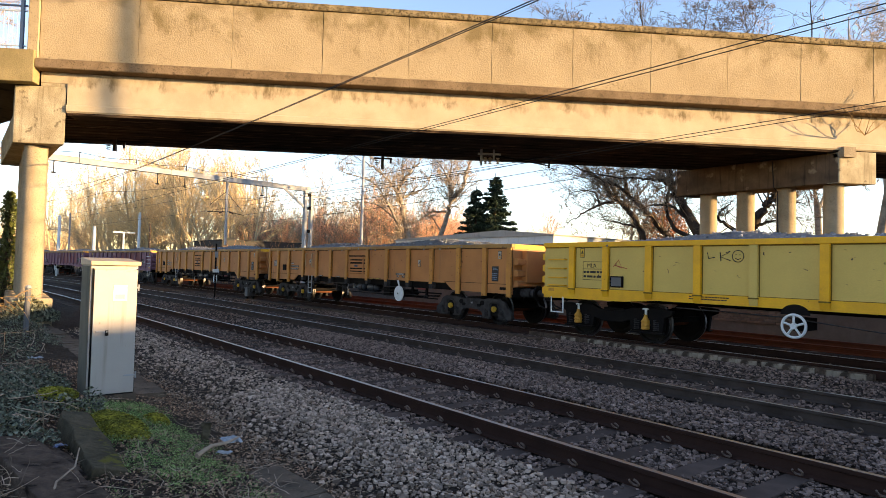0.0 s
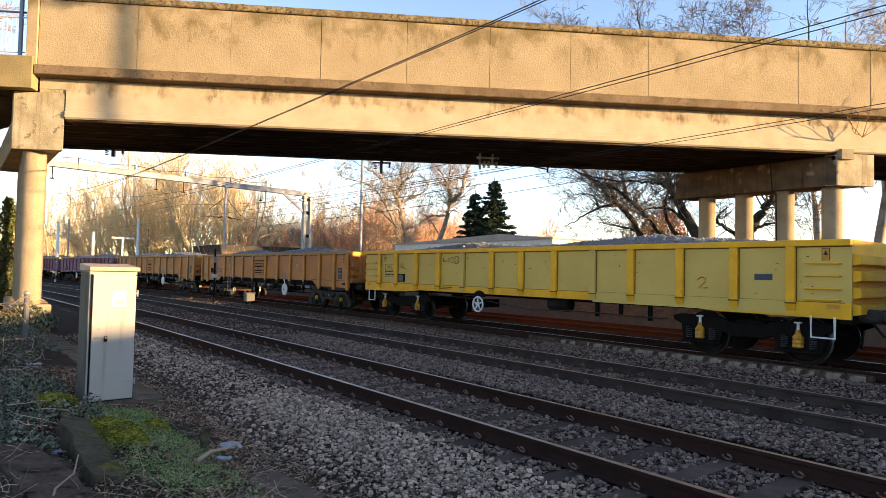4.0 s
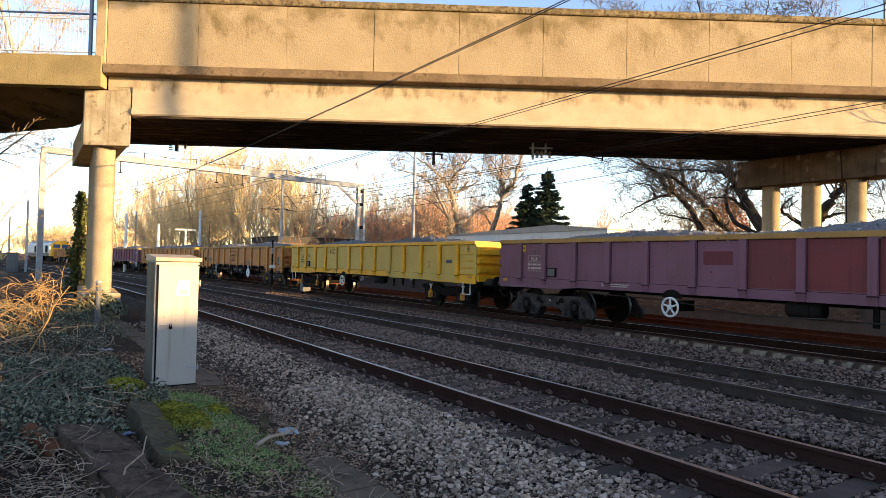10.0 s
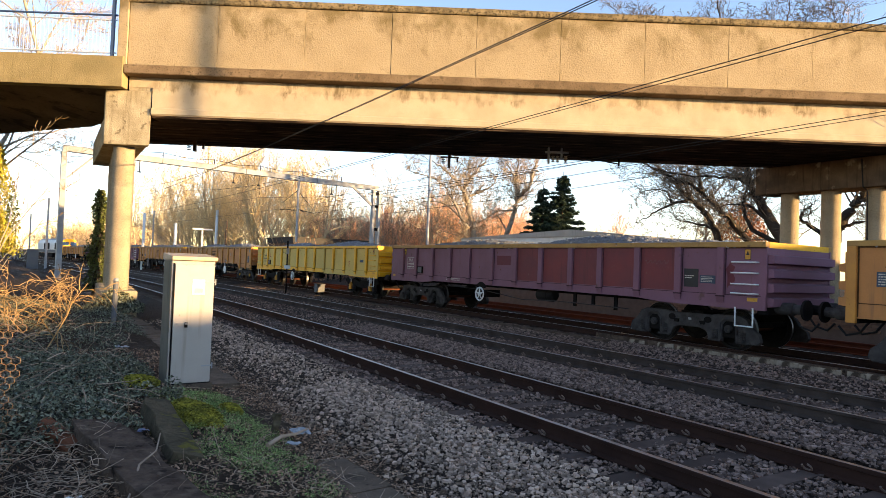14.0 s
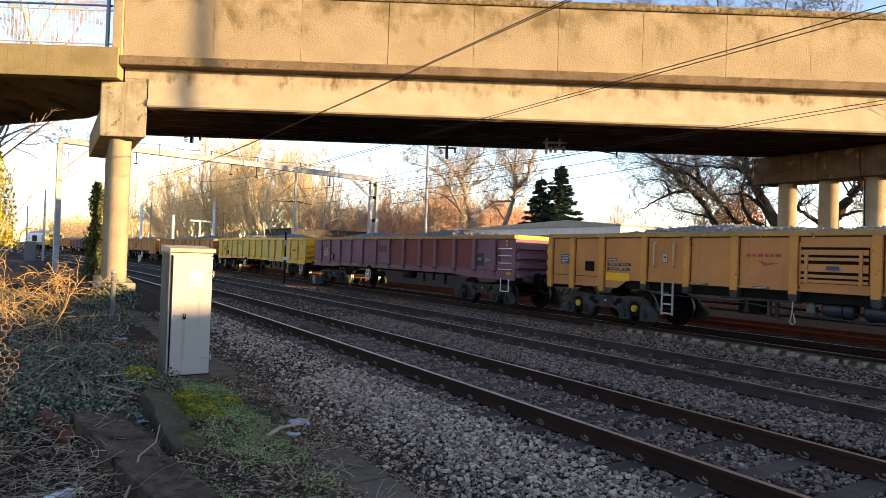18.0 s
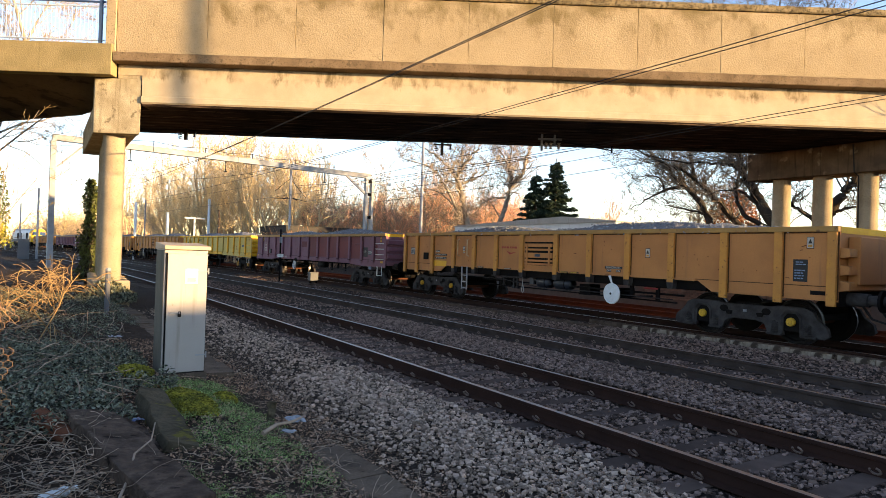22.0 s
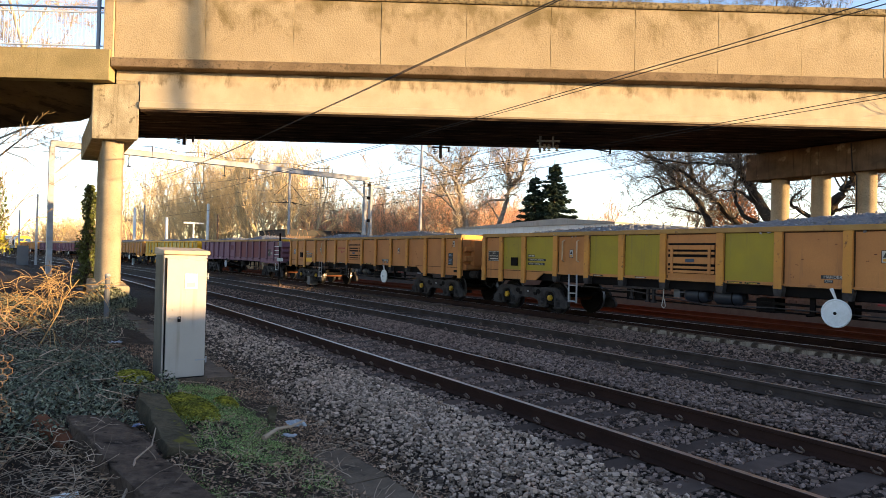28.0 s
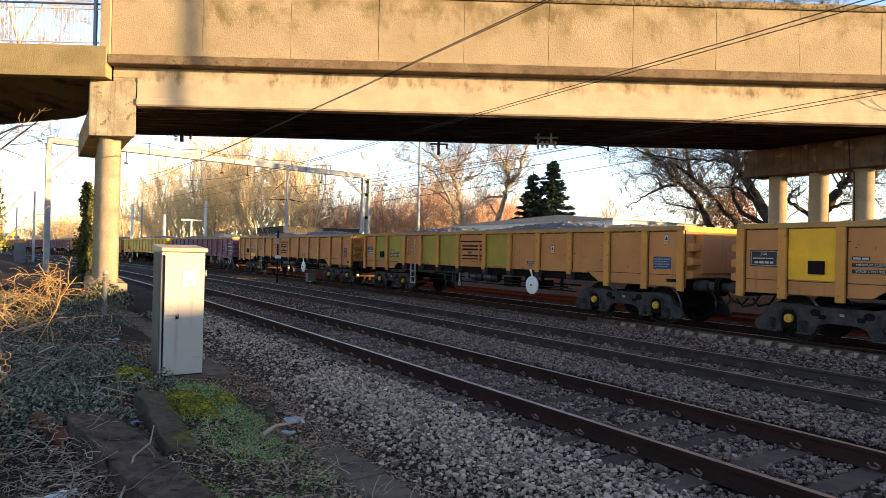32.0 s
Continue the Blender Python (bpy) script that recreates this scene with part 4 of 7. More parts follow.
def load(parent, rnd, seed):
    """Heap of quarried stone: two swells along the wagon."""
    nx, ny = 15, 110
    pts = []
    for j in range(ny):
        y = -HALF + 0.35 + (2 * HALF - 0.7) * j / (ny - 1)
        swell = 0.22 * math.exp(-((y - 3.6) / 2.3) ** 2) + 0.26 * math.exp(-((y + 2.9) / 2.8) ** 2) + 0.06 * hill((seed, y, 0), 0.7)
        for i in range(nx):
            x = -1.27 + 2.54 * i / (nx - 1)
            u = 1 - (abs(x) / 1.27) ** 2
            e = min(1, (HALF - abs(y)) / 1.6)
            z = TOP - 0.10 + (0.10 + swell) * u * e + 0.05 * hill((x, y, seed), 3.1) * e + 0.03 * rnd.uniform(-1, 1)
            pts.append((x, y, z))
    fs = [(j * nx + i, j * nx + i + 1, (j + 1) * nx + i + 1, (j + 1) * nx + i) for j in range(ny - 1) for i in range(nx - 1)]
    part("stone_load", Shape().add(pts, fs), LOADSTONE, parent, "heaped pale grey crushed stone")
    picks = [Vector(rnd.choice(pts)) + Vector((rnd.uniform(-0.08, 0.08), rnd.uniform(-0.08, 0.08), 0.0)) for _ in range(1500)]
    ob = part("loose_stone", stones_mesh("loose_stone", np.array(picks), rnd.randint(0, 999), 0.02, 0.055, LOADBIT), None, parent)
    ob["kind"] = "stuff"


def stones_mesh(name, at, seed, small, large, mat):
    """Many small angular stones, one mesh."""
    rs = np.random.RandomState(seed)
    base = np.array([(x, y, z) for z in (-1, 1) for y in (-1, 1) for x in (-1, 1)]) * 0.72
    tri = np.array([(0, 2, 3), (0, 3, 1), (4, 5, 7), (4, 7, 6), (0, 1, 5), (0, 5, 4), (2, 6, 7), (2, 7, 3), (0, 4, 6), (0, 6, 2), (1, 3, 7), (1, 7, 5)])
    n = len(at)
    size = small + (large - small) * rs.beta(1.5, 2.6, n)
    squash = np.stack([rs.uniform(0.8, 1.5, n), rs.uniform(0.7, 1.2, n), rs.uniform(0.45, 0.95, n)], 1)
    v = base[None] * rs.uniform(0.5, 1.2, (n, 8, 3)) * squash[:, None] * size[:, None, None]
    a, b = rs.uniform(0, 2 * np.pi, n), rs.uniform(-0.7, 0.7, n)
    ca, sa, cb, sb = np.cos(a), np.sin(a), np.cos(b), np.sin(b)
    x, y, z = v[..., 0], v[..., 1], v[..., 2]
    y, z = y * cb[:, None] - z * sb[:, None], y * sb[:, None] + z * cb[:, None]
    x, y = x * ca[:, None] - y * sa[:, None], x * sa[:, None] + y * ca[:, None]
    v = np.stack([x, y, z], 2) + at[:, None, :]
    f = (tri[None] + 8 * np.arange(n)[:, None, None]).reshape(-1, 3)
    return raw_mesh(name, v.reshape(-1, 3), f, mat)


def panel_quad(name, parent, y0, y1, z0, z1, mat, x, label=""):
    return part(name, Shape().box(x - 0.004, x, y0, y1, z0, z1), mat, parent, label)


def bars(parent, y0, y1, z0, z1, mat, rows, x, seed=0):
    """Unreadable writing as plain bars."""
    rnd = random.Random(seed)
    sh = Shape()
    h = (z1 - z0) / rows
    for r in range(rows):
        y = y1
        while y > y0 + 0.05:
            w = rnd.uniform(0.5, 1.6) * h
            sh.box(x - 0.003, x, max(y - w, y0), y, z0 + r * h + h * 0.25, z0 + r * h + h * 0.72)
            y -= w + 0.25 * h
    part("marking", sh, mat, parent, "lines of small unreadable marking")


def warning_label(parent, y, z, x, mat=None):
    lb = panel_quad("warning_label", parent, y - 0.07, y + 0.07, z - 0.115, z + 0.115, LETTER_DARK, x, "small framed warning label with a triangle")
    part("label_face", Shape().box(x - 0.007, x - 0.004, y - 0.058, y + 0.058, z - 0.103, z + 0.103), mat or LETTER, lb)
    part("warning_triangle", Shape().prism([(y - 0.042, z - 0.015), (y + 0.042, z - 0.015), (y, z + 0.075)], x - 0.010, x - 0.007, "x"), LETTER_DARK, lb)
    part("warning_text", Shape().box(x - 0.010, x - 0.007, y - 0.042, y + 0.042, z - 0.085, z - 0.04), ORANGE_CAP, lb)


def body_shell(parent, panel, mat_end, low_mid, low_end, taper, ramp_len=0.9):
    """Side walls, floor and ends of an open wagon; the foot of the side is deeper at both ends."""
    for s in (-1, 1):
        o = [(-HALF, low_end), (-HALF, TOP - 0.1), (HALF, TOP - 0.1), (HALF, low_end), (taper + ramp_len, low_end + 0.02), (taper, low_mid), (-taper, low_mid), (-taper - ramp_len, low_end + 0.02)]
        part("side_wall", Shape().prism(o, s * 1.31, s * 1.27, "x"), panel, parent)
    part("floor_plate", Shape().box(-1.265, 1.265, -HALF + 0.06, HALF - 0.06, 1.16, 1.24), DARK, parent)
    for s in (-1, 1):
        part("end_wall", Shape().box(-1.266, 1.266, s * (HALF - 0.04) - 0.03, s * (HALF - 0.04) + 0.03, low_end + 0.15, TOP - 0.1), mat_end, parent)


def drawgear(parent, y, s, last=False):
    part("coupler", Shape().tube((0, y, 0.98), (0, y + s * 0.66, 0.98), 0.11, 12), DARK, parent)
    for q in (-1, 1):
        bf = part("buffer", Shape().tube((q * 0.87, y, 1.0), (q * 0.87, y + s * 0.36, 1.0), 0.13, 14).tube((q * 0.87, y + s * 0.36, 1.0), (q * 0.87, y + s * 0.58, 1.0), 0.10, 14), BOGIE, parent)
        part("buffer_head", Shape().tube((q * 0.87, y + s * 0.58, 1.0), (q * 0.87, y + s * 0.63, 1.0), 0.21, 18), DARK, bf)
    for q in (-0.35, 0.3):
        part("brake_hose", Shape().pipe([(q, y, 0.9), (q, y + s * 0.2, 0.62), (q, y + s * 0.45, 0.55), (q, y + s * 0.6, 0.72)], 0.025, 6), BLACK, parent)


def underframe(parent, boxed):
    sh = Shape()
    sh.box(-0.35, 0.35, -HALF + 0.4, HALF - 0.4, 0.92, 1.16)
    part("centre_sill", sh, DARK, parent)
    for y0, r, l in ((-0.95, 0.17, 0.72), (-0.1, 0.17, 0.62)) if boxed else ((-1.5, 0.19, 0.75),):
        part("air_tank", Shape().lathe([(0.0, 0), (r * 0.8, 0.02), (r, 0.08), (r, l - 0.08), (r * 0.8, l - 0.02), (0.0, l)], 16, "y", (-0.98, y0, 0.86)), TANKBLUE if boxed else WHEELSTEEL, parent, "dark blue air tank" if boxed else "", smooth=True)
        part("tank_strap", Shape().tube((-0.98, y0 + l * 0.3, 0.86), (-0.98, y0 + l * 0.3 + 0.03, 0.86), r + 0.006, 16), DARK, parent)
    part("pipe_run", Shape().pipe([(-1.16, 4.3, 0.90), (-1.16, 2.0, 0.86), (-1.16, -0.2, 0.66), (-1.16, -1.6, 0.72), (-1.16, -4.4, 0.70)], 0.014, 6), BOGIE, parent)
    for y, z0 in ((-2.4, 0.62), (-3.1, 0.70), (-3.9, 0.62)):
        part("hanger", Shape().box(-1.10, -1.05, y - 0.05, y + 0.05, z0, 1.02), DARK, parent)
    if not boxed:
        return
    part("valve", Shape().box(-1.12, -0.95, 0.62, 0.78, 0.78, 0.98).tube((-1.1, 0.7, 0.9), (-1.1, 0.2, 0.93), 0.02, 6), FARSTEEL, parent)
    for y, z0 in ((2.05, 0.66), (1.55, 0.60), (1.38, 0.60)):
        part("hanger", Shape().box(-1.12, -1.06, y - 0.03, y + 0.03, z0, 1.0).box(-1.13, -1.05, y - 0.06, y + 0.06, z0, z0 + 0.05), BOGIE, parent)
    part("crossbar", Shape().box(-1.2, -1.14, 0.85, 2.6, 0.93, 1.0), BOGIE, parent)
    part("release_cord", Shape().pipe([(-1.2, 1.0, 0.98), (-1.2, 1.02, 0.72), (-1.2, 1.06, 0.55), (-1.2, 1.0, 0.50), (-1.2, 0.95, 0.55), (-1.2, 0.99, 0.72)], 0.012, 6), LETTER, parent, "pale hanging release loop")
    part("lever", Shape().tube((-1.22, -4.0, 0.93), (-1.22, -3.6, 0.93), 0.022, 6), RUSTRED, parent, "red release lever")
    part("brake_rigging", Shape().box(-1.05, -1.0, -4.6, 3.2, 0.78, 0.83).box(-1.0, -0.7, 1.8, 2.3, 0.62, 0.9).box(-1.0, -0.6, -1.6, -1.2, 0.6, 0.9)
         .tube((-1.0, -4.4, 0.62), (-1.0, 3.0, 0.66), 0.02, 6).tube((-0.9, -2.2, 0.6), (0.9, -2.2, 0.6), 0.03, 6), DARK, parent)


def wheelsets(parent, y, tracked):
    for q in (-1, 1):
        ws = new("wheelset", AXLE_MESH)
        ws.parent = parent
        ws.matrix_basis = pose(0, y + q * 1.0, 0.46)
        for s in (-1, 1):
            new("wheel", WHEEL_MESH[s]).parent = ws
        if tracked:
            WHEELS.append((ws, y + q * 1.0))


def scuffs(parent, seed, mat, n=64):
    """Short scratches and rust chips on the side sheets."""
    rnd = random.Random(int(seed * 13))
    sh = Shape()
    for _ in range(n):
        y, z = rnd.uniform(-HALF + 0.3, HALF - 0.3), rnd.uniform(1.3, 2.2)
        l, h = 0.012 + 0.05 * rnd.random() ** 2, rnd.uniform(0.004, 0.011)
        if rnd.random() < 0.3:
            l, h = h * 1.5, l * 0.7
        k = rnd.uniform(-0.3, 0.3) * l
        sh.prism([(y - l, z - k - h), (y + l * 0.7, z + k - h * 0.6), (y + l, z + k + h * 0.3), (y - l * 0.6, z - k + h)], -1.3125, -1.3105, "x")
    ob = part("scuff_mark", sh, mat, parent, "rusty scratches and chips in the paint")
    ob["kind"] = "stuff"


def box_wagon(y0, label, lime=(), logo=False, plate="", detail=True, brake_y=-2.7):
    """Straight-sided bogie box wagon with broad ribs, a side hatch and a solid brake wheel."""
    wg = thing("box_wagon", label, "wagon", "stone train")
    rnd = random.Random(int(y0 * 7))
    body_shell(wg, TAN, TAN, 1.20, 0.95, 5.15, 0.35)
    ribs = [8.02, 7.12, 6.02, 4.62, 3.4, 2.2, 0.93, -0.56, -1.85, -3.15, -4.45, -5.8, -7.0, -8.02]
    rim = part("top_rail", Shape().box(-1.36, -1.22, -HALF, HALF, TOP - 0.11, TOP).box(1.22, 1.36, -HALF, HALF, TOP - 0.11, TOP), RIM_TAN, wg, bevel=0.012)
    # yellow paint on the end rails stands for the low sun on them
    for a, b in ((HALF - 0.1, HALF), (-HALF, -HALF + 0.1)):
        part("end_rail", Shape().box(-1.22, 1.22, a, b, TOP - 0.13, TOP - 0.005), YELLOW, wg, "sunlit yellow end rail")
    for y in ribs:
        low = 0.86 if abs(y) > 5.2 else 1.12
        for s in (-1, 1):
            # dark strip draws the rib's edge shadow and joint grime
            part("rib_seam", Shape().box(min(s * 1.3095, s * 1.313), max(s * 1.3095, s * 1.313), y - 0.108, y + 0.108, max(low, 0.98), TOP - 0.11), SEAM_SHADE, wg)
            part("rib", Shape().box(min(s * 1.31, s * 1.385), max(s * 1.31, s * 1.385), y - 0.085, y + 0.085, low, TOP - 0.11), TAN_RIB, wg, bevel=0.012)
        if abs(y) < 5.2:
            part("bracket", Shape().prism([(y - 0.11, 1.2), (y + 0.11, 1.2), (y + 0.07, 0.97), (y - 0.07, 0.97)], -1.37, -1.2, "x"), BOGIE, wg)
    part("bottom_rail", Shape().box(-1.335, -1.29, -5.1, 5.1, 1.185, 1.235).box(1.29, 1.335, -5.1, 5.1, 1.185, 1.235), TAN, wg)
    # strip paints the shade below the top rail
    part("rail_seam", Shape().box(-1.3132, -1.3095, -HALF, HALF, TOP - 0.135, TOP - 0.105), SEAM_SHADE, wg)
    for a in (5.1, -HALF):
        part("panel_seam", Shape().box(-1.3138, -1.3095, a, a + HALF - 5.1, 1.222, 1.238), SEAM_SHADE, wg)
    # side hatch with bars between the middle ribs
    hatch = part("side_hatch", Shape().box(-1.325, -1.305, -0.47, 0.84, 1.30, 2.16), TAN, wg, "hatch with horizontal bars")
    part("hatch_gap", Shape().box(-1.33, -1.3, -0.43, 0.80, 1.36, 2.06), DARK, hatch)
    for z, hh in ((1.40, 0.03), (1.50, 0.03), (1.66, 0.075), (1.83, 0.03), (1.96, 0.05)):
        part("hatch_bar", Shape().box(-1.36, -1.328, -0.42, 0.79, z - hh, z + hh), TAN, hatch, bevel=0.006)
    for y in (-0.3, 0.68):
        part("hatch_catch", Shape().box(-1.375, -1.345, y - 0.03, y + 0.03, 1.36, 2.0), TAN, hatch)
    part("hatch_plate", Shape().box(-1.38, -1.376, 0.07, 0.30, 1.62, 1.70), DATA_BLUE, hatch)
    # solebar and scuffs
    part("solebar", Shape().box(-1.22, -1.12, -5.3, 5.3, 0.98, 1.18).box(1.12, 1.22, -5.3, 5.3, 0.98, 1.18), DARK, wg)
    scuffs(wg, y0, RUST)
    # door with white-worn handles
    for y in (4.30, 3.74):
        part("grab_handle", Shape().pipe([(-1.315, y, 1.56), (-1.39, y, 1.59), (-1.39, y, 2.12), (-1.315, y, 2.15)], 0.022, 6), HANDLE, wg, "door grab handle")
    warning_label(wg, 4.02, 1.78, -1.311)
    for y0_, y1_, z0_, z1_, m in lime:
        panel_quad("repainted_panel", wg, y0_, y1_, z0_, z1_, m, -1.311, "repainted panel of a different colour")
    # markings
    panel_quad("data_panel", wg, 7.28, 7.62, 1.55, 1.82, DATA_BLUE, -1.312, "dark blue data panel")
    bars(wg, 7.31, 7.59, 1.57, 1.8, LETTER, 5, -1.317, 1)
    part("document_box", Shape().box(-1.36, -1.31, 6.32, 6.62, 1.38, 1.64), DARK, wg, "black document box", bevel=0.01)
    for z, w, text in ((1.70, 0.30, ""), (1.58, 0.78, "MINIMUM CURVE 70m"), (1.46, 0.74, "BOGIE CENTRES 12m")):
        panel_quad("text_plate", wg, 5.84 - w, 5.84, z - 0.036, z + 0.036, DATA_BLACK, -1.316, "small black plate with white writing")
        if text:
            lettering("plate_text", text, 0.066, (-1.3215, 5.84 - w / 2, z), LETTER, wg)
        else:
            bars(wg, 5.56, 5.82, z - 0.04, z + 0.04, LETTER, 1, -1.3205, 2)
    if plate:
        panel_quad("data_panel", wg, -7.74, -7.24, 1.36, 1.66, DATA_BLUE, -1.312, "dark blue data panel")
        bars(wg, -7.70, -7.28, 1.39, 1.63, LETTER_BLUE, 4, -1.317, 3)
    else:
        panel_quad("data_panel", wg, -7.56, -7.28, 1.30, 1.74, DATA_BLACK, -1.312, "dark weathered data panel")
        bars(wg, -7.53, -7.31, 1.34, 1.55, LETTER_BLUE, 4, -1.317, 3)
        bars(wg, -7.53, -7.33, 1.62, 1.71, LETTER_BLUE, 2, -1.317, 5)
    warning_label(wg, -7.6, 2.07, -1.312)
    warning_label(wg, -3.75, 1.8, -1.312)
    panel_quad("marking_plate", wg, -7.9, -7.62, 1.06, 1.14, DARK, -1.312)
    bt = brake_y + 0.02
    panel_quad("text_plate", wg, bt - 0.29, bt + 0.29, 1.365, 1.435, DATA_BLACK, -1.313, "small black plate with white writing")
    lettering("brake_text", "HANDBRAKE", 0.082, (-1.3185, bt, 1.40), LETTER, wg)
    for dy, text in ((0.15, "OFF"), (-0.16, "ON")):
        panel_quad("text_plate", wg, bt + dy - 0.08, bt + dy + 0.08, 1.285, 1.35, DATA_BLACK, -1.313, "small black plate with white writing")
        lettering("brake_text", text, 0.078, (-1.3185, bt + dy, 1.318), LETTER, wg)
    for y in (1.6, -0.9, -1.3, 3.0):
        panel_quad("text_plate", wg, y - 0.17, y + 0.17, 1.195, 1.232, DATA_BLACK, -1.3365, "small black plate along the bottom rail")
        bars(wg, y - 0.14, y + 0.14, 1.195, 1.232, SIGN_YELLOW if y < 0 else LETTER, 1, -1.341, int(y * 10))
    if logo:
        bars(wg, 1.15, 1.95, 1.82, 1.95, LETTER_RED, 1, -1.312, 4)
        part("logo_stroke", Shape().prism([(1.2, 1.74), (1.55, 1.66), (1.7, 1.78), (1.5, 1.72)], -1.316, -1.312, "x"), LETTER_RED, wg, "faded red logo stroke")
    if plate:
        panel_quad("type_panel", wg, 7.22, 7.82, 1.5, 1.84, DATA_BLACK, -1.318, "black type panel with white letters")
        fr = Shape().box(-1.3225, -1.318, 7.24, 7.80, 1.52, 1.53).box(-1.3225, -1.318, 7.24, 7.80, 1.81, 1.82).box(-1.3225, -1.318, 7.24, 7.25, 1.53, 1.81).box(-1.3225, -1.318, 7.79, 7.80, 1.53, 1.81)
        part("panel_frame", fr, LETTER, wg, "thin white frame line")
        lettering("type_text", plate, 0.085, (-1.324, 7.52, 1.755), LETTER, wg)
        bars(wg, 7.28, 7.76, 1.645, 1.695, LETTER, 1, -1.324, 6)
        bars(wg, 7.32, 7.72, 1.54, 1.63, LETTER, 1, -1.324, 16)
    # ladder
    ld = Shape()
    for y in (3.75, 4.05):
        ld.box(-1.37, -1.34, y - 0.02, y + 0.02, 0.42, 1.2)
    for z in (0.46, 0.68, 0.9):
        ld.box(-1.37, -1.34, 3.75, 4.05, z - 0.018, z + 0.018)
    part("ladder", ld, STEEL, wg, "grey steel access ladder")
    # ends: heavy horizontal beams and a ledge
    for s in (-1, 1):
        e = Shape()
        for z in (1.25, 1.55, 1.88):
            e.prism([(s * HALF, z - 0.1), (s * (HALF + 0.17), z - 0.07), (s * (HALF + 0.17), z + 0.07), (s * HALF, z + 0.1)], -1.26, 1.26, "x")
        part("end_beam", e, TAN, wg)
        part("end_cover", Shape().box(-0.95, 1.2, s * HALF if s > 0 else s * (HALF + 0.22), s * (HALF + 0.22) if s > 0 else s * HALF, 1.28, 2.2), TAN, wg, bevel=0.02)
        part("headstock", Shape().box(-1.28, 1.28, min(s * (HALF - 0.2), s * HALF), max(s * (HALF - 0.2), s * HALF), 0.86, 1.14), DARK, wg)
        drawgear(wg, s * HALF, s)
        bogie(wg, s * 6.13, "open")
        wheelsets(wg, s * 6.13, detail)
    part("brake_lever", Shape().tube((-1.36, brake_y + 0.02, 1.0), (-1.36, brake_y + 0.10, 1.19), 0.022, 8, 0.035), WHITE, wg)
    hand_wheel(wg, brake_y, 0.73, "disc")
    underframe(wg, True)
    load(wg, rnd, y0 * 0.13)
    TRAIN.append((wg, y0))
    return wg


def ribbed_wagon(y0, label, panel, rib, sill, end_mat, maroon, wheel_y, detail=True):
    """Bogie ballast wagon with narrow ribs that flare at the foot and a spoked brake wheel."""
    wg = thing("ballast_wagon", label, "wagon", "stone train")
    rnd = random.Random(int(y0 * 7) + 3)
    body_shell(wg, panel, end_mat, 1.05, 0.95, 5.0)
    part("top_rail", Shape().box(-1.37, -1.22, -HALF, HALF, TOP - 0.12, TOP).box(1.22, 1.37, -HALF, HALF, TOP - 0.12, TOP), RIM_TAN if maroon else YELLOW, wg, bevel=0.012)
    # on maroon wagons this yellow is sunlight put into the rail's colour
    for a, b in ((HALF - 0.1, HALF), (-HALF, -HALF + 0.1)):
        part("end_rail", Shape().box(-1.22, 1.22, a, b, TOP - 0.13, TOP - 0.005), YELLOW, wg, "sunlit yellow end rail")
    ribs = [7.15, 6.1, 4.9, 3.7, 2.5, 1.2, 0.0, -1.2, -2.45, -3.55, -4.8, -6.0, -7.1]
    for y in ribs:
        for s in (-1, 1):
            o = [(y - 0.085, 1.2), (y + 0.085, 1.2), (y + 0.085, TOP - 0.12), (y - 0.085, TOP - 0.12)]
            # edge shadow and joint grime beside the rib, as a strip
            part("rib_seam", Shape().box(min(s * 1.3095, s * 1.313), max(s * 1.3095, s * 1.313), y - 0.104, y + 0.104, 1.24, TOP - 0.12), SEAM_SHADE_PURPLE if maroon else SEAM_SHADE_YELLOW, wg)
            part("rib", Shape().prism(o, s * 1.31, s * 1.39, "x"), panel if y in (2.5, -2.45) and not maroon else rib, wg, bevel=0.012)
            part("rib_foot", Shape().prism([(s * 1.33, 1.05), (s * 1.342, 1.05), (s * 1.39, 1.186), (s * 1.33, 1.186)], y - 0.085, y + 0.085, "y"), rib if maroon or y not in (2.5, -2.45) else panel, wg)
            # painted shadow line at the gap below the rib
            part("rib_gap", Shape().box(min(s * 1.336, s * 1.394), max(s * 1.336, s * 1.394), y - 0.095, y + 0.095, 1.185, 1.215), SEAM_SHADE_PURPLE if maroon else SEAM_SHADE_YELLOW, wg)
    sl = Shape()
    for s in (-1, 1):
        o = [(-HALF, 0.94), (-HALF, 1.24), (HALF, 1.24), (HALF, 0.94), (5.6, 0.96), (4.7, 1.03), (-4.7, 1.03), (-5.6, 0.96)]
        sl.prism(o, s * 1.312, s * 1.335, "x")
    part("side_sill", sl, sill, wg)
    # shade under the top rail, painted as a strip
    part("rail_seam", Shape().box(-1.3132, -1.3095, -HALF, HALF, TOP - 0.142, TOP - 0.115), SEAM_SHADE_PURPLE if maroon else SEAM_SHADE_YELLOW, wg)
    part("sill_seam", Shape().box(-1.3372, -1.3335, -HALF + 0.1, HALF - 0.1, 1.23, 1.243), SEAM_SHADE_PURPLE if maroon else SEAM_SHADE_YELLOW, wg)
    scuffs(wg, y0, LETTER_DARK if not maroon else RUST)
    if not maroon:
        panel_quad("faded_sill", wg, -7.05, -2.45, 0.99, 1.236, panel, -1.3355, "sun-faded stretch of the sill")
    if maroon:
        for a, b in ((-0.05, -1.15), (-1.25, -2.4), (-2.5, -3.5), (-3.6, -4.75), (-4.85, -5.95)):
            panel_quad("repainted_panel", wg, b + 0.05, a - 0.05, 1.26, 2.25, PURPLE_RED, -1.311, "patched red-brown panel")
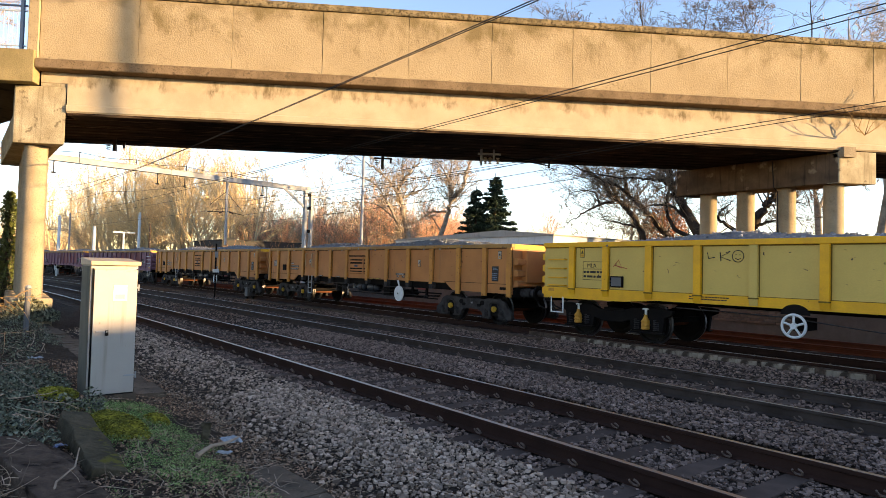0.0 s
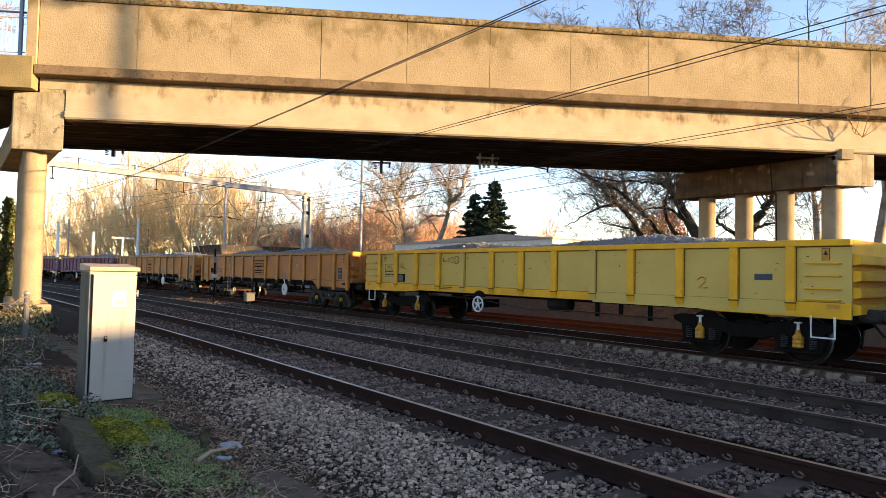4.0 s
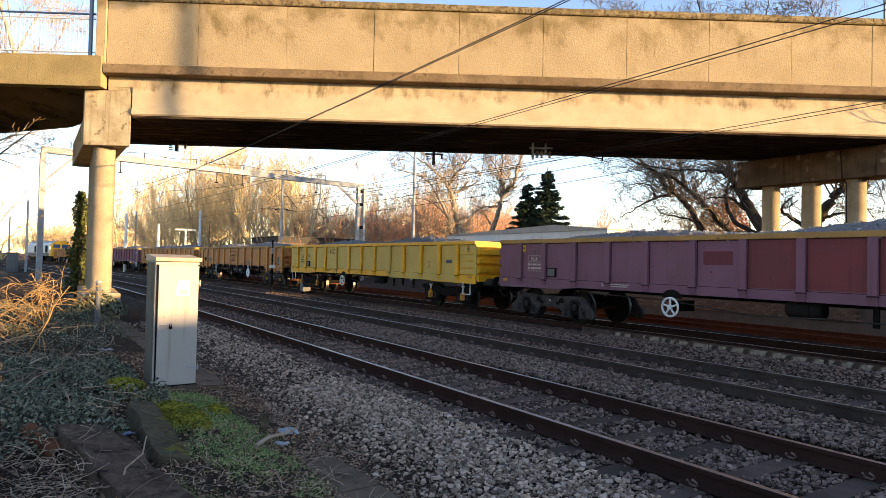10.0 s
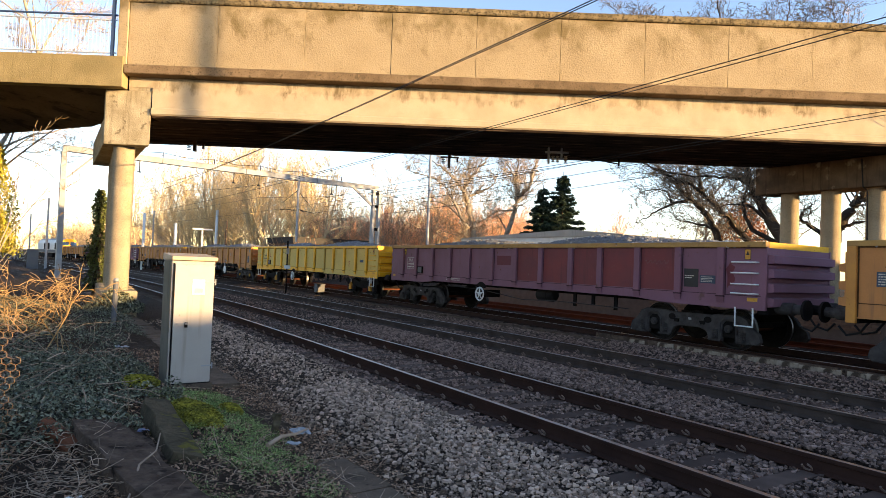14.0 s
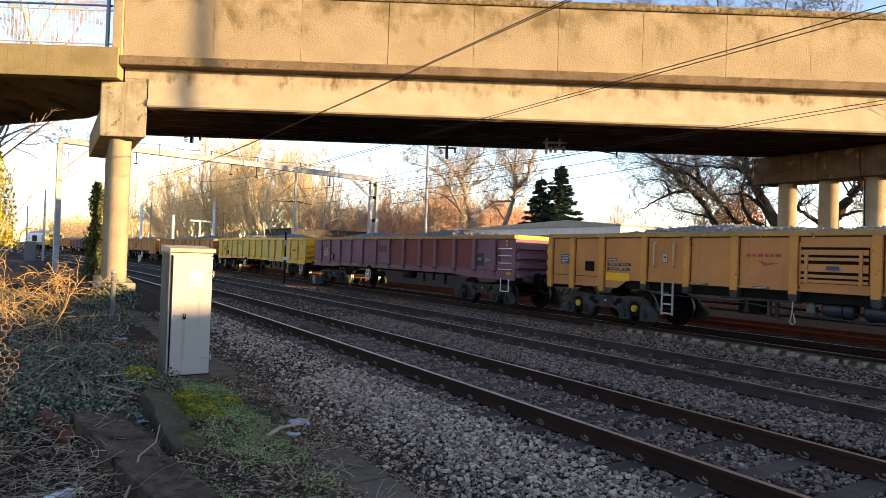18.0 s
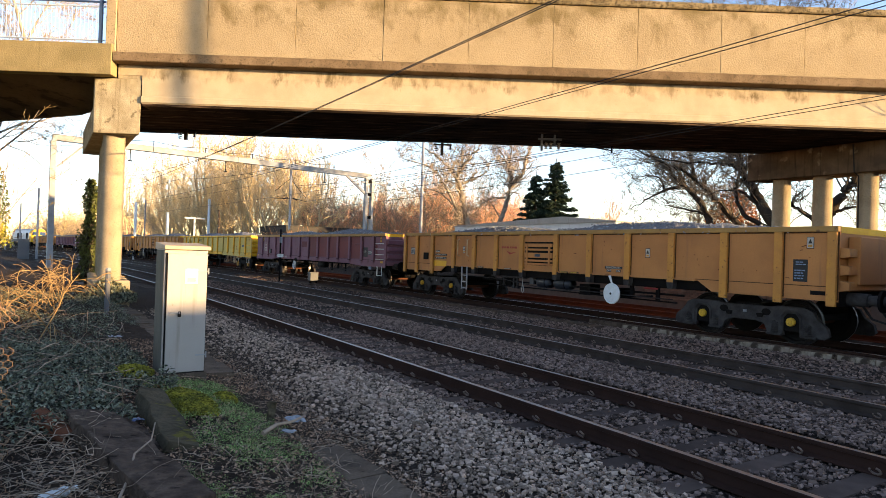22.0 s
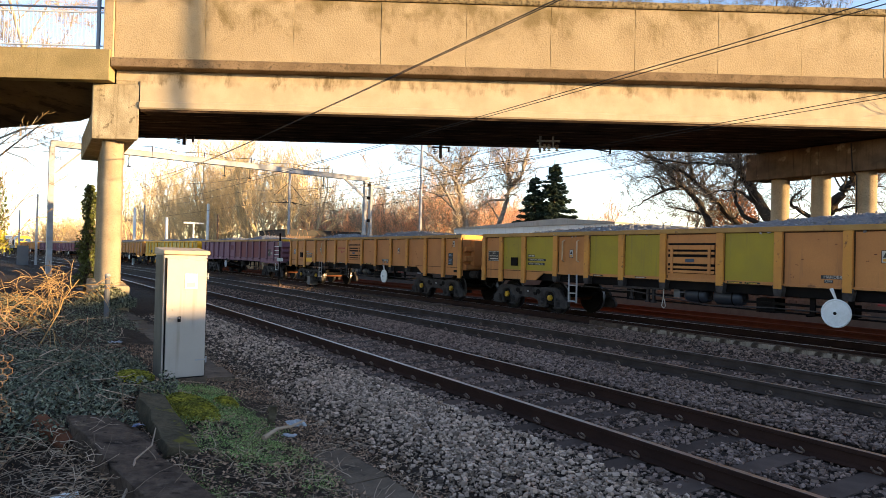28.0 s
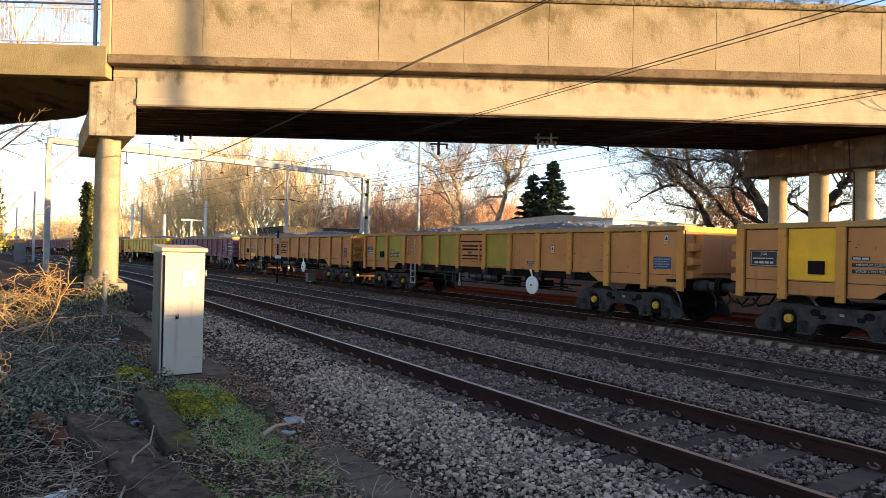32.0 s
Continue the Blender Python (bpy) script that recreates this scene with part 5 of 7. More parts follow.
        panel_quad("painted_patch", wg, 0.25, 0.95, 1.72, 2.02, PATCH_RED, -1.3145, "dull red painted patch")
    # ladder rungs near both ends on the side
    for yy in ((-7.65,) if maroon else (7.65, -7.65)):
        for z in (1.28, 1.48, 1.72, 1.95):
            part("rung", Shape().pipe([(-1.315, yy - 0.3, z), (-1.39, yy - 0.28, z), (-1.39, yy + 0.28, z), (-1.315, yy + 0.3, z)], 0.016, 6), WHITE if maroon else YELLOW, wg)
        st = Shape()
        st.pipe([(-1.33, yy - 0.2, 0.98), (-1.33, yy - 0.2, 0.58), (-1.33, yy + 0.2, 0.58), (-1.33, yy + 0.2, 0.98)], 0.022, 6)
        part("step", st, WHITE, wg, "white step loop")
    lettering("type_text", "MLA", 0.15, (-1.3145, 6.55, 1.80), LETTER if maroon else LETTER_DARK, wg)
    bars(wg, 6.2, 6.8, 1.48, 1.7, LETTER if maroon else LETTER_DARK, 2, -1.314, 8)
    fr = Shape()
    for z in (1.45, 1.72, 1.90):
        fr.box(-1.3145, -1.311, 6.18, 6.82, z - 0.006, z + 0.006)
    for y in (6.18, 6.82):
        fr.box(-1.3145, -1.311, y - 0.006, y + 0.006, 1.45, 1.90)
    part("marking_frame", fr, LETTER if maroon else LETTER_DARK, wg)
    warning_label(wg, 6.85 if not maroon else 7.0, 2.12, -1.312, SIGN_YELLOW)
    warning_label(wg, -7.7, 2.12, -1.312, ORANGE_CAP)
    part("document_box", Shape().box(-1.36, -1.31, 5.60, 5.96, 1.29, 1.56), DARK, wg, "black document box", bevel=0.01)
    part("box_mesh", Shape().box(-1.364, -1.3605, 5.64, 5.92, 1.32, 1.53), FARSTEEL, wg, "grey wire front of the document box")
    panel_quad("orange_plate", wg, 7.75, 7.95, 1.12, 1.2, ORANGE_CAP, -1.34)
    panel_quad("orange_plate", wg, -7.95, -7.72, 1.12, 1.2, ORANGE_CAP, -1.34)
    bars(wg, 3.0, 3.9, 1.1, 1.2, LETTER if maroon else LETTER_DARK, 2, -1.338, 9)
    if maroon:
        panel_quad("data_panel", wg, -6.52, -6.14, 1.36, 1.78, DATA_BLACK, -1.3145, "black and grey data panel")
        panel_quad("data_panel", wg, -6.95, -6.56, 1.46, 1.64, DATA_BLUE, -1.3145, "dark blue data panel")
        bars(wg, -6.92, -6.59, 1.48, 1.62, LETTER, 4, -1.32, 11)
        bars(wg, -6.4, -6.17, 1.55, 1.64, LETTER, 2, -1.32, 12)
        sc = Shape().pipe([(-1.315, -5.0 - 0.045 * i, 1.92 + 0.055 * math.sin(i * 2.1)) for i in range(17)], 0.006, 4)
        sc.pipe([(-1.315, -7.35 - 0.05 * i, 1.32 + 0.04 * math.sin(i * 2.2)) for i in range(9)], 0.008, 4)
        part("scrawl", sc, CHALK, wg, "thin faint chalk scrawl")
        part("painted_patch", Shape().prism([(-7.24, 1.42), (-7.4, 1.46), (-7.42, 1.6), (-7.36, 1.72), (-7.42, 1.84), (-7.3, 1.93), (-7.2, 1.8), (-7.24, 1.64)], -1.3145, -1.311, "x"), PATCH_RED, wg, "dull red painted patch")
    else:
        x = -1.3145
        g = Shape()
        g.pipe([(x, 3.5, 2.12), (x, 3.47, 1.99), (x, 3.33, 2.02)], 0.011, 4)
        g.pipe([(x, 3.22, 2.12), (x, 3.2, 1.94)], 0.011, 4)
        g.pipe([(x, 3.02, 2.12), (x, 3.22, 2.03), (x, 3.0, 1.95)], 0.011, 4)
        n = 18
        g.pipe([(x, 2.84 + 0.12 * math.cos(2 * math.pi * i / n), 2.04 + 0.12 * math.sin(2 * math.pi * i / n)) for i in range(n + 1)], 0.009, 4)
        g.pipe([(x, 2.90, 2.0), (x, 2.84, 1.97), (x, 2.78, 2.0)], 0.008, 4).tube((x - 0.002, 2.88, 2.07), (x, 2.88, 2.07), 0.012, 6).tube((x - 0.002, 2.80, 2.07), (x, 2.80, 2.07), 0.012, 6)
        part("graffiti", g, LETTER_DARK, wg, "black painted graffiti scrawl")
        r2 = Shape().pipe([(x, -5.2, 1.60), (x, -5.28, 1.66), (x, -5.38, 1.63), (x, -5.36, 1.55), (x, -5.22, 1.42), (x, -5.42, 1.43)], 0.012, 4)
        r2.pipe([(x, 5.9, 1.78), (x, 5.75, 1.95), (x, 5.65, 1.75), (x, 5.85, 1.82), (x, 5.5, 1.74)], 0.009, 4)
        part("graffiti", r2, LETTER_RED, wg, "thin red painted scrawl")
        panel_quad("data_panel", wg, -6.75, -6.4, 1.62, 1.74, DATA_BLUE, -1.312, "small blue data panel")
    for s in (-1, 1):
        e = Shape()
        for z in (1.12, 1.42, 1.72, 2.02):
            e.prism([(s * (HALF - 0.02), z - 0.11), (s * (HALF + 0.13), z - 0.08), (s * (HALF + 0.13), z + 0.08), (s * (HALF - 0.02), z + 0.11)], -1.26, 1.26, "x")
        part("end_beam", e, end_mat, wg)
        part("headstock", Shape().box(-1.28, 1.28, min(s * (HALF - 0.2), s * HALF), max(s * (HALF - 0.2), s * HALF), 0.86, 1.1), DARK, wg)
        drawgear(wg, s * HALF, s)
        bogie(wg, s * 6.13, "open" if maroon else "damped", BOGIE)
        wheelsets(wg, s * 6.13, detail)
    part("wheel_notch", Shape().prism([(wheel_y + 0.27 * math.cos(math.pi * k / 10), 0.93 + 0.20 * math.sin(math.pi * k / 10)) for k in range(11)], -1.3375, -1.3335, "x"), DARK, wg, "dark notch in the sill above the brake wheel")
    hand_wheel(wg, wheel_y, 0.72, "spoked")
    underframe(wg, False)
    load(wg, rnd, y0 * 0.17 + 2)
    TRAIN.append((wg, y0))
    return wg


def locomotive(y0):
    lc = thing("diesel_locomotive", "grey and white diesel locomotive with a yellow cab end", "locomotive", "stone train")
    h = 9.6
    part("body", Shape().prism([(-1.32, 1.2), (1.32, 1.2), (1.32, 2.9), (1.0, 3.55), (0.5, 3.82), (-0.5, 3.82), (-1.0, 3.55), (-1.32, 2.9)], -h + 2.3, h, "y"), WHITE, lc, bevel=0.05)
    part("cab", Shape().prism([(-1.34, 1.2), (1.34, 1.2), (1.34, 2.9), (1.02, 3.5), (0.5, 3.8), (-0.5, 3.8), (-1.02, 3.5), (-1.34, 2.9)], -h + 0.25, -h + 2.29, "y"), YELLOW, lc, "yellow cab end", bevel=0.05)
    for x in (-0.62, 0.62):
        part("cab_window", Shape().box(x - 0.5, x + 0.5, -h + 0.22, -h + 0.26, 2.6, 3.2), GLASS_BLUE, lc)
    for a, b in ((3.2, 5.0), (9.0, 13.5)):
        part("side_grille", Shape().box(-1.335, -1.31, -h + a, -h + b, 1.8, 3.0), DARK, lc)
    part("roof", Shape().prism([(1.03, 3.56), (0.52, 3.84), (-0.52, 3.84), (-1.03, 3.56), (-1.03, 3.52), (1.03, 3.52)], -h + 0.3, h - 0.05, "y"), STEEL, lc, "pale grey roof", bevel=0.02)
    part("side_stripe", Shape().box(-1.345, -1.325, -h + 2.4, h - 0.4, 1.22, 1.75), DATA_BLUE, lc, "dark stripe along the body side")
    for y in (-h + 0.9, -h + 1.7):
        part("side_window", Shape().box(-1.352, -1.341, y - 0.28, y + 0.28, 2.3, 2.9), GLASS_BLUE, lc)
    part("fuel_tank", Shape().box(-1.2, 1.2, -2.5, 2.5, 0.35, 1.19), DARK, lc)
    for s in (-1, 1):
        part("bogie", Shape().box(-1.15, 1.15, s * 6.4 - 2.2, s * 6.4 + 2.2, 0.35, 1.0), DARK, lc)
        drawgear(lc, s * (h - 0.2 if s > 0 else h - 0.27), s)
        for k in (-1.75, 0, 1.75):
            for q in (-1, 1):
                w = new("wheel", WHEEL_MESH[q])
                w.parent = lc
                w.matrix_basis = pose(0, s * 6.4 + k, 0.47)
    part("headlamp", Shape().tube((-0.9, -h + 0.2, 1.6), (-0.9, -h + 0.26, 1.6), 0.12, 12).tube((0.9, -h + 0.2, 1.6), (0.9, -h + 0.26, 1.6), 0.12, 12), WHITE, lc)
    TRAIN.append((lc, y0))


locomotive(110.5)
box_wagon(91.2, "faded orange box wagon loaded with grey stone, behind the locomotive", detail=False)
ribbed_wagon(73.7, "faded maroon ballast wagon near the head of the train", PURPLE, PURPLE, PURPLE, PURPLE, True, 2.0, detail=False)
ribbed_wagon(56.2, "faded maroon ballast wagon loaded with grey stone", PURPLE, PURPLE, PURPLE, PURPLE, True, 2.0, detail=False)
box_wagon(38.7, "dusty orange box wagon loaded with grey stone", detail=False)
box_wagon(21.15, "dusty orange ribbed box wagon heaped with grey stone")
ribbed_wagon(3.66, "bright yellow ballast wagon with faded panels and graffiti", PALE_YELLOW, YELLOW, YELLOW, YELLOW, False, 1.72)
ribbed_wagon(-13.9, "faded maroon ballast wagon with red-brown patched panels", PURPLE, PURPLE, PURPLE, PURPLE, True, 1.75)
box_wagon(-31.73, "faded orange box wagon with a worn red marking", lime=((5.1, 5.9, 1.16, 1.36, YELLOW),), logo=True)
box_wagon(-49.2, "faded orange box wagon with lime green repainted panels", plate="JNA",
          lime=((6.12, 7.02, 1.26, 2.265, LIME), (4.72, 5.92, 1.26, 2.265, LIME), (2.3, 3.3, 1.255, 2.265, LIME), (1.03, 2.1, 1.255, 2.265, LIME), (-1.75, -0.66, 1.255, 2.265, LIME)), brake_y=-2.97)
box_wagon(-66.75, "faded orange box wagon with a yellow repainted panel", plate="JNA", lime=((6.12, 7.02, 1.26, 2.265, YELLOW),))

# ---- shadow caster added behind the camera ----
def back_wall():
    """Long unseen wall added behind the camera, across the low sun, to shade the foreground; its top steps up to the
    right.
    """
    sx, sy = math.sin(radians(SUN_SIDE)), -math.cos(radians(SUN_SIDE))
    px, py = -sy, sx
    k = math.tan(radians(SUN_EL))
    wl = thing("boundary_wall", "plain brown wall added out of view to shade the foreground", "wall", kind="structure")
    # heights set by how high the shadow should reach at each place
    steps = [(-3.0, 3.0, 0.62 + k * 46), (3.0, 9.0, 0.86 + k * 46), (9.0, 13.8, 0.55 + k * 52), (13.8, 17.5, 2.35 + k * 38.6), (17.5, 70, 2.2 + k * 36)]
    for u0, u1, h in steps:
        o = []
        for u, v in ((u0, 40), (u1 + 0.05, 40), (u1 + 0.05, 40.5), (u0, 40.5)):
            o.append((u * px + v * sx, u * py + v * sy))
        part("wall_bay", Shape().prism(o, -1.0, h, "z"), MORTAR, wl)


back_wall()


# ---- lineside cabinet ----
def lineside_cabinet():
    cb = thing("lineside_cabinet", "tall pale grey steel equipment cabinet standing in moss and ivy", "cabinet", at=pose(1.318, 8.50, -0.03, 0, 0, 3))
    w, d, h = 0.527, 0.50, 1.60
    part("body", Shape().box(0, w, 0.03, d, 0.0, h), GREY_PAINT, cb, bevel=0.008)
    part("base_plate", Shape().box(-0.02, w + 0.02, -0.005, d + 0.02, -0.1, 0.035), SLAB, cb)
    part("roof", Shape().prism([(-0.04, h), (d + 0.02, h), (d + 0.02, h + 0.09), (-0.04, h + 0.05)], -0.016, w + 0.016, "x"), LID_PAINT, cb, "weather-worn sloping roof", bevel=0.008)
    dr = part("door", Shape().box(0.035, w - 0.012, -0.002, 0.028, 0.05, h - 0.05), GREY_PAINT, cb, bevel=0.006)
    part("door_gap", Shape().box(0.018, 0.034, 0.012, 0.032, 0.04, h - 0.04), DARK, cb)
    part("door_gap", Shape().box(0.035, w - 0.012, 0.004, 0.0285, 0.036, 0.048), DARK, cb)
    part("door_gap", Shape().box(w - 0.0118, w - 0.006, 0.008, 0.0285, 0.04, h - 0.04), DARK, cb)
    part("notice", Shape().box(0.245, 0.40, -0.008, -0.003, 1.17, 1.36), WHITE, dr, "faded pale notice plate")
    part("notice_mark", Shape().box(0.27, 0.375, -0.010, -0.008, 1.19, 1.25), LETTER, dr)
    part("hasp", Shape().box(0.07, 0.19, -0.018, -0.003, 0.79, 0.812), STEEL, dr, "steel hasp")
    part("padlock", Shape().box(0.168, 0.202, -0.04, -0.018, 0.755, 0.79).pipe([(0.172, -0.028, 0.79), (0.172, -0.028, 0.82), (0.198, -0.028, 0.82), (0.198, -0.028, 0.79)], 0.005, 6), DARK, dr, "dark padlock")
    for z in (0.25, 1.32):
        part("hinge", Shape().box(w - 0.13, w + 0.005, -0.014, -0.003, z, z + 0.018).tube((w + 0.002, -0.008, z - 0.03), (w + 0.002, -0.008, z + 0.05), 0.009, 8), STEEL, dr)
    for x in (0.39, 0.48):
        part("top_catch", Shape().box(x, x + 0.04, -0.012, -0.003, h - 0.07, h - 0.06), STEEL, dr)
    # thin sheet darkens the side that faces away from the sun
    part("side_panel", Shape().box(-0.004, -0.0005, 0.04, d - 0.01, 0.04, h - 0.01), SIDE_SHADE, cb, "moss-stained side darkened for its shade")


lineside_cabinet()


# ---- overhead line ----
def portal_gantry():
    gt = thing("portal_gantry", "grey steel portal gantry carrying overhead wires across the tracks", "gantry")
    a, b = Vector((0.5, 45.0, 0)), Vector((23.15, 48.2, 0))
    ux = (b - a).normalized()
    rz = math.degrees(math.atan2(ux.y, ux.x))
    gt.matrix_basis = pose(a.x, a.y, 0, 0, 0, rz)
    L = (b - a).length
    z0 = 7.72

    def section(name, x0, x1, lab=""):
        return part(name, Shape().box(x0, x1, -0.16, 0.16, z0, z0 + 0.33).box(x0, x1, -0.2, 0.2, z0 + 0.33, z0 + 0.35).box(x0, x1, -0.2, 0.2, z0 - 0.02, z0), STEEL, gt, lab)

    for i in range(4):
        section("beam", -0.1 + i * (L + 0.2) / 4 + 0.015, -0.1 + (i + 1) * (L + 0.2) / 4 - 0.015)
    part("post", Shape().box(-0.15, 0.15, -0.16, 0.16, -0.3, z0 - 0.022), STEEL, gt)
    part("post", Shape().box(L - 0.42, L - 0.2, -0.17, 0.17, -0.3, z0 - 0.022), STEEL, gt, "post joined by batten plates")
    part("post", Shape().box(L + 0.16, L + 0.36, -0.17, 0.17, -0.3, z0 - 0.022), STEEL, gt, "post joined by batten plates")
    for z in (1.5, 4.3, 6.2, 7.3):
        part("batten_plate", Shape().box(L - 0.2, L + 0.16, -0.14, -0.12, z, z + 0.25), DARK, gt)
    for x in (4.3, 10.6, 12.5, 18.6):
        part("dropper", Shape().tube((x, 0, z0), (x, 0, z0 - 0.75), 0.03, 6).tube((x - 0.12, 0, z0 - 0.75), (x + 0.12, 0, z0 - 0.75), 0.045, 6), BLACK, gt)
    part("brace", Shape().tube((0.2, 0, 6.1), (1.75, 0, z0), 0.07, 6), STEEL, gt)
    part("brace", Shape().prism([(L - 0.4, 6.3), (L - 2.4, z0), (L - 2.1, z0), (L - 0.4, 6.55)], -0.06, 0.06, "y"), STEEL, gt)
    part("side_arm", Shape().box(L - 0.8, L + 2.2, -0.06, 0.06, 7.28, 7.42), STEEL, gt)
    for i in range(6):
        x = L * (0.1 + 0.15 * i)
        part("insulator", Shape().tube((x, 0, z0 + 0.35), (x, 0, z0 + 0.75), 0.03, 6).lathe([(0, 0), (0.06, 0.02), (0.06, 0.05), (0, 0.07)], 8, "z", (x, 0, z0 + 0.5)), INSUL, gt)
    part("feeder_wire", Shape().pipe([(L * (0.1 + 0.15 * i * 0.5), 0.1, z0 + 0.72 - 0.15 * (i % 2)) for i in range(11)], 0.018, 4), BLACK, gt)
    for x in (15.7,):
        dp = part("drop_post", Shape().box(x - 0.07, x + 0.07, -0.07, 0.07, 4.6 if x < 15 else 3.0, z0 - 0.02), STEEL, gt)
        part("cantilever", Shape().tube((x, 0, 5.45), (x - 1.5, -0.1, 5.35), 0.03, 6).tube((x, 0, 7.0), (x - 1.3, -0.1, 5.9), 0.025, 6).tube((x, 0, 6.9), (x + 1.3, 0, 5.6), 0.02, 6).tube((x, 0, 5.5), (x + 1.4, 0, 5.3), 0.025, 6), BLACK, dp)
        for s in (-1, 1):
            ins = Shape()
            for q in range(5):
                ins.lathe([(0.03, -0.02), (0.075, 0), (0.03, 0.02)], 8, "x", (x + s * (0.25 + 0.07 * q), 0, 5.46 - 0.02 * q))
            part("insulator", ins, INSUL, dp)


def overhead_wires():
    rows = ((TRACKS[0], 4.865, 4.885), (TRACKS[1] - 0.18, 4.985, 5.04), (TRACKS[2] - 0.1, 4.93, 5.0))
    for xc, zc, zm in rows:
        for z, r, lab in ((zc, 0.0075, "contact wire"), (zm, 0.008, "catenary wire")):
            pts = []
            for y in (-60, -30, -10, 0, 6, 12, 18, 22, 26, 32, 38, 45, 60, 80, 110, 150, 200):
                sag = 0.0
                if z == zm and y > 22:
                    s = min((y - 22) / 23, 1)
                    sag = 0.95 * s * s
                if z == zm and y < 10:
                    sag = 0.0012 * (10 - y) ** 2 * (0.4 if y > -40 else 0.3)
                pts.append((xc + bend(y), y, z + sag))
            tagged(part("overhead_wire", Shape().pipe(pts, r, 5), BLACK), "thin black overhead " + lab + " above the track", "overhead wire", "overhead wires")
    for k, (x0, y0, z0, x1, y1, z1) in enumerate(((24.5, 5, 9.2, 22, 60, 7.6), (26, 5, 8.4, 23, 60, 7.0), (24.5, 5, 7.4, 22, 60, 6.3), (25, 5, 6.9, 23.5, 60, 5.7))):
        pts = [(x0 + (x1 - x0) * s / 8, y0 + (y1 - y0) * s / 8, z0 + (z1 - z0) * s / 8 - 0.3 * math.sin(math.pi * s / 8)) for s in range(9)]
        tagged(part("feeder_cable", Shape().pipe(pts, 0.014, 4), BLACK), "thin feeder cable strung beyond the tracks", "cable", "feeder cables")


def pole(name, x, y, h, r, mat, label):
    z = ground_height(x, y)
    tagged(part(name, Shape().lathe([(r * 1.1, z - 0.2), (r, 1.0), (r * 0.8, h), (0.0, h + 0.02)], 12, "z", (x, y, 0)), mat, smooth=True), label, "pole", "lineside poles")


portal_gantry()
overhead_wires()
pole("lighting_column", 27.0, 46.0, 12.5, 0.13, STEEL, "tall slim grey steel lighting column behind the train")
for az, dist, h, m in ((6.5, 78, 6.2, WHITE), (7.2, 92, 7.4, STEEL), (8.9, 70, 4.9, WHITE), (12.1, 72, 6.6, WHITE), (12.9, 66, 5.2, TIMBER), (5.4, 95, 6.0, WHITE), (-1.3, 100, 6.4, STEEL), (-0.2, 74, 6.8, STEEL), (-2.2, 125, 6.0, STEEL), (16.0, 74, 6.4, STEEL)):
    pole("signal_pole", dist * math.sin(radians(az)), dist * math.cos(radians(az)), h, 0.16 if m is WHITE else 0.11, m, "upright pole standing beside the far tracks")


def tee_post(x, y):
    tp = thing("tee_post", "pale T-shaped wire post beyond the tracks", "post")
    part("post", Shape().box(x - 0.08, x + 0.08, y - 0.08, y + 0.08, -0.2, 4.3), WHITE, tp)
    part("crossbar", Shape().box(x - 1.0, x + 1.0, y - 0.06, y + 0.06, 4.3, 4.45), WHITE, tp)


tee_post(13.2, 68)


def lineside_bits():
    bx = thing("trackside_box", "small grey trackside equipment box between the tracks", "equipment box", at=pose(12.3, 32.1, 0))
    part("body", Shape().box(-0.22, 0.22, -0.2, 0.2, -0.05, 0.36), FARSTEEL, bx, bevel=0.02)
    part("lid", Shape().box(-0.25, 0.25, -0.23, 0.23, 0.36, 0.40), FARSTEEL, bx)
    part("leg", Shape().box(-0.2, -0.12, -0.1, 0.1, -0.25, -0.05), DARK, bx)
    part("leg", Shape().box(0.12, 0.2, -0.1, 0.1, -0.25, -0.05), DARK, bx)
    sp = thing("marker_post", "thin dark marker post with small white plates", "post", at=pose(10.49, 32.13, 0))
    part("post", Shape().tube((0, 0, -0.2), (0, 0, 2.6), 0.045, 8), DARK, sp)
    part("plate", Shape().box(-0.16, 0.16, -0.06, -0.045, 1.15, 1.32), WHITE, sp)
    part("plate", Shape().box(-0.07, 0.07, -0.06, -0.045, 1.9, 2.2), STEEL, sp)
    ls = thing("relay_cabinet", "small pale grey cabinet on the bank far along the line", "cabinet", at=pose(-1.37, 75, 0.1))
    part("body", Shape().box(-0.48, 0.48, -0.3, 0.3, -0.5, 1.5), FARSTEEL, ls, bevel=0.02)
    part("roof", Shape().box(-0.52, 0.52, -0.34, 0.34, 1.5, 1.58), FARSTEEL, ls)
    st = thing("steel_post", "short grey steel post standing in the ivy", "post", at=pose(1.30, 16.0, 0))
    part("post", Shape().tube((0, 0, -0.1), (0.01, 0, 1.02), 0.055, 10), FARSTEEL, st)
    part("cap", Shape().lathe([(0.058, 1.0), (0.05, 1.05), (0.0, 1.07)], 10, "z", (0.01, 0, 0)), STEEL, st)


lineside_bits()


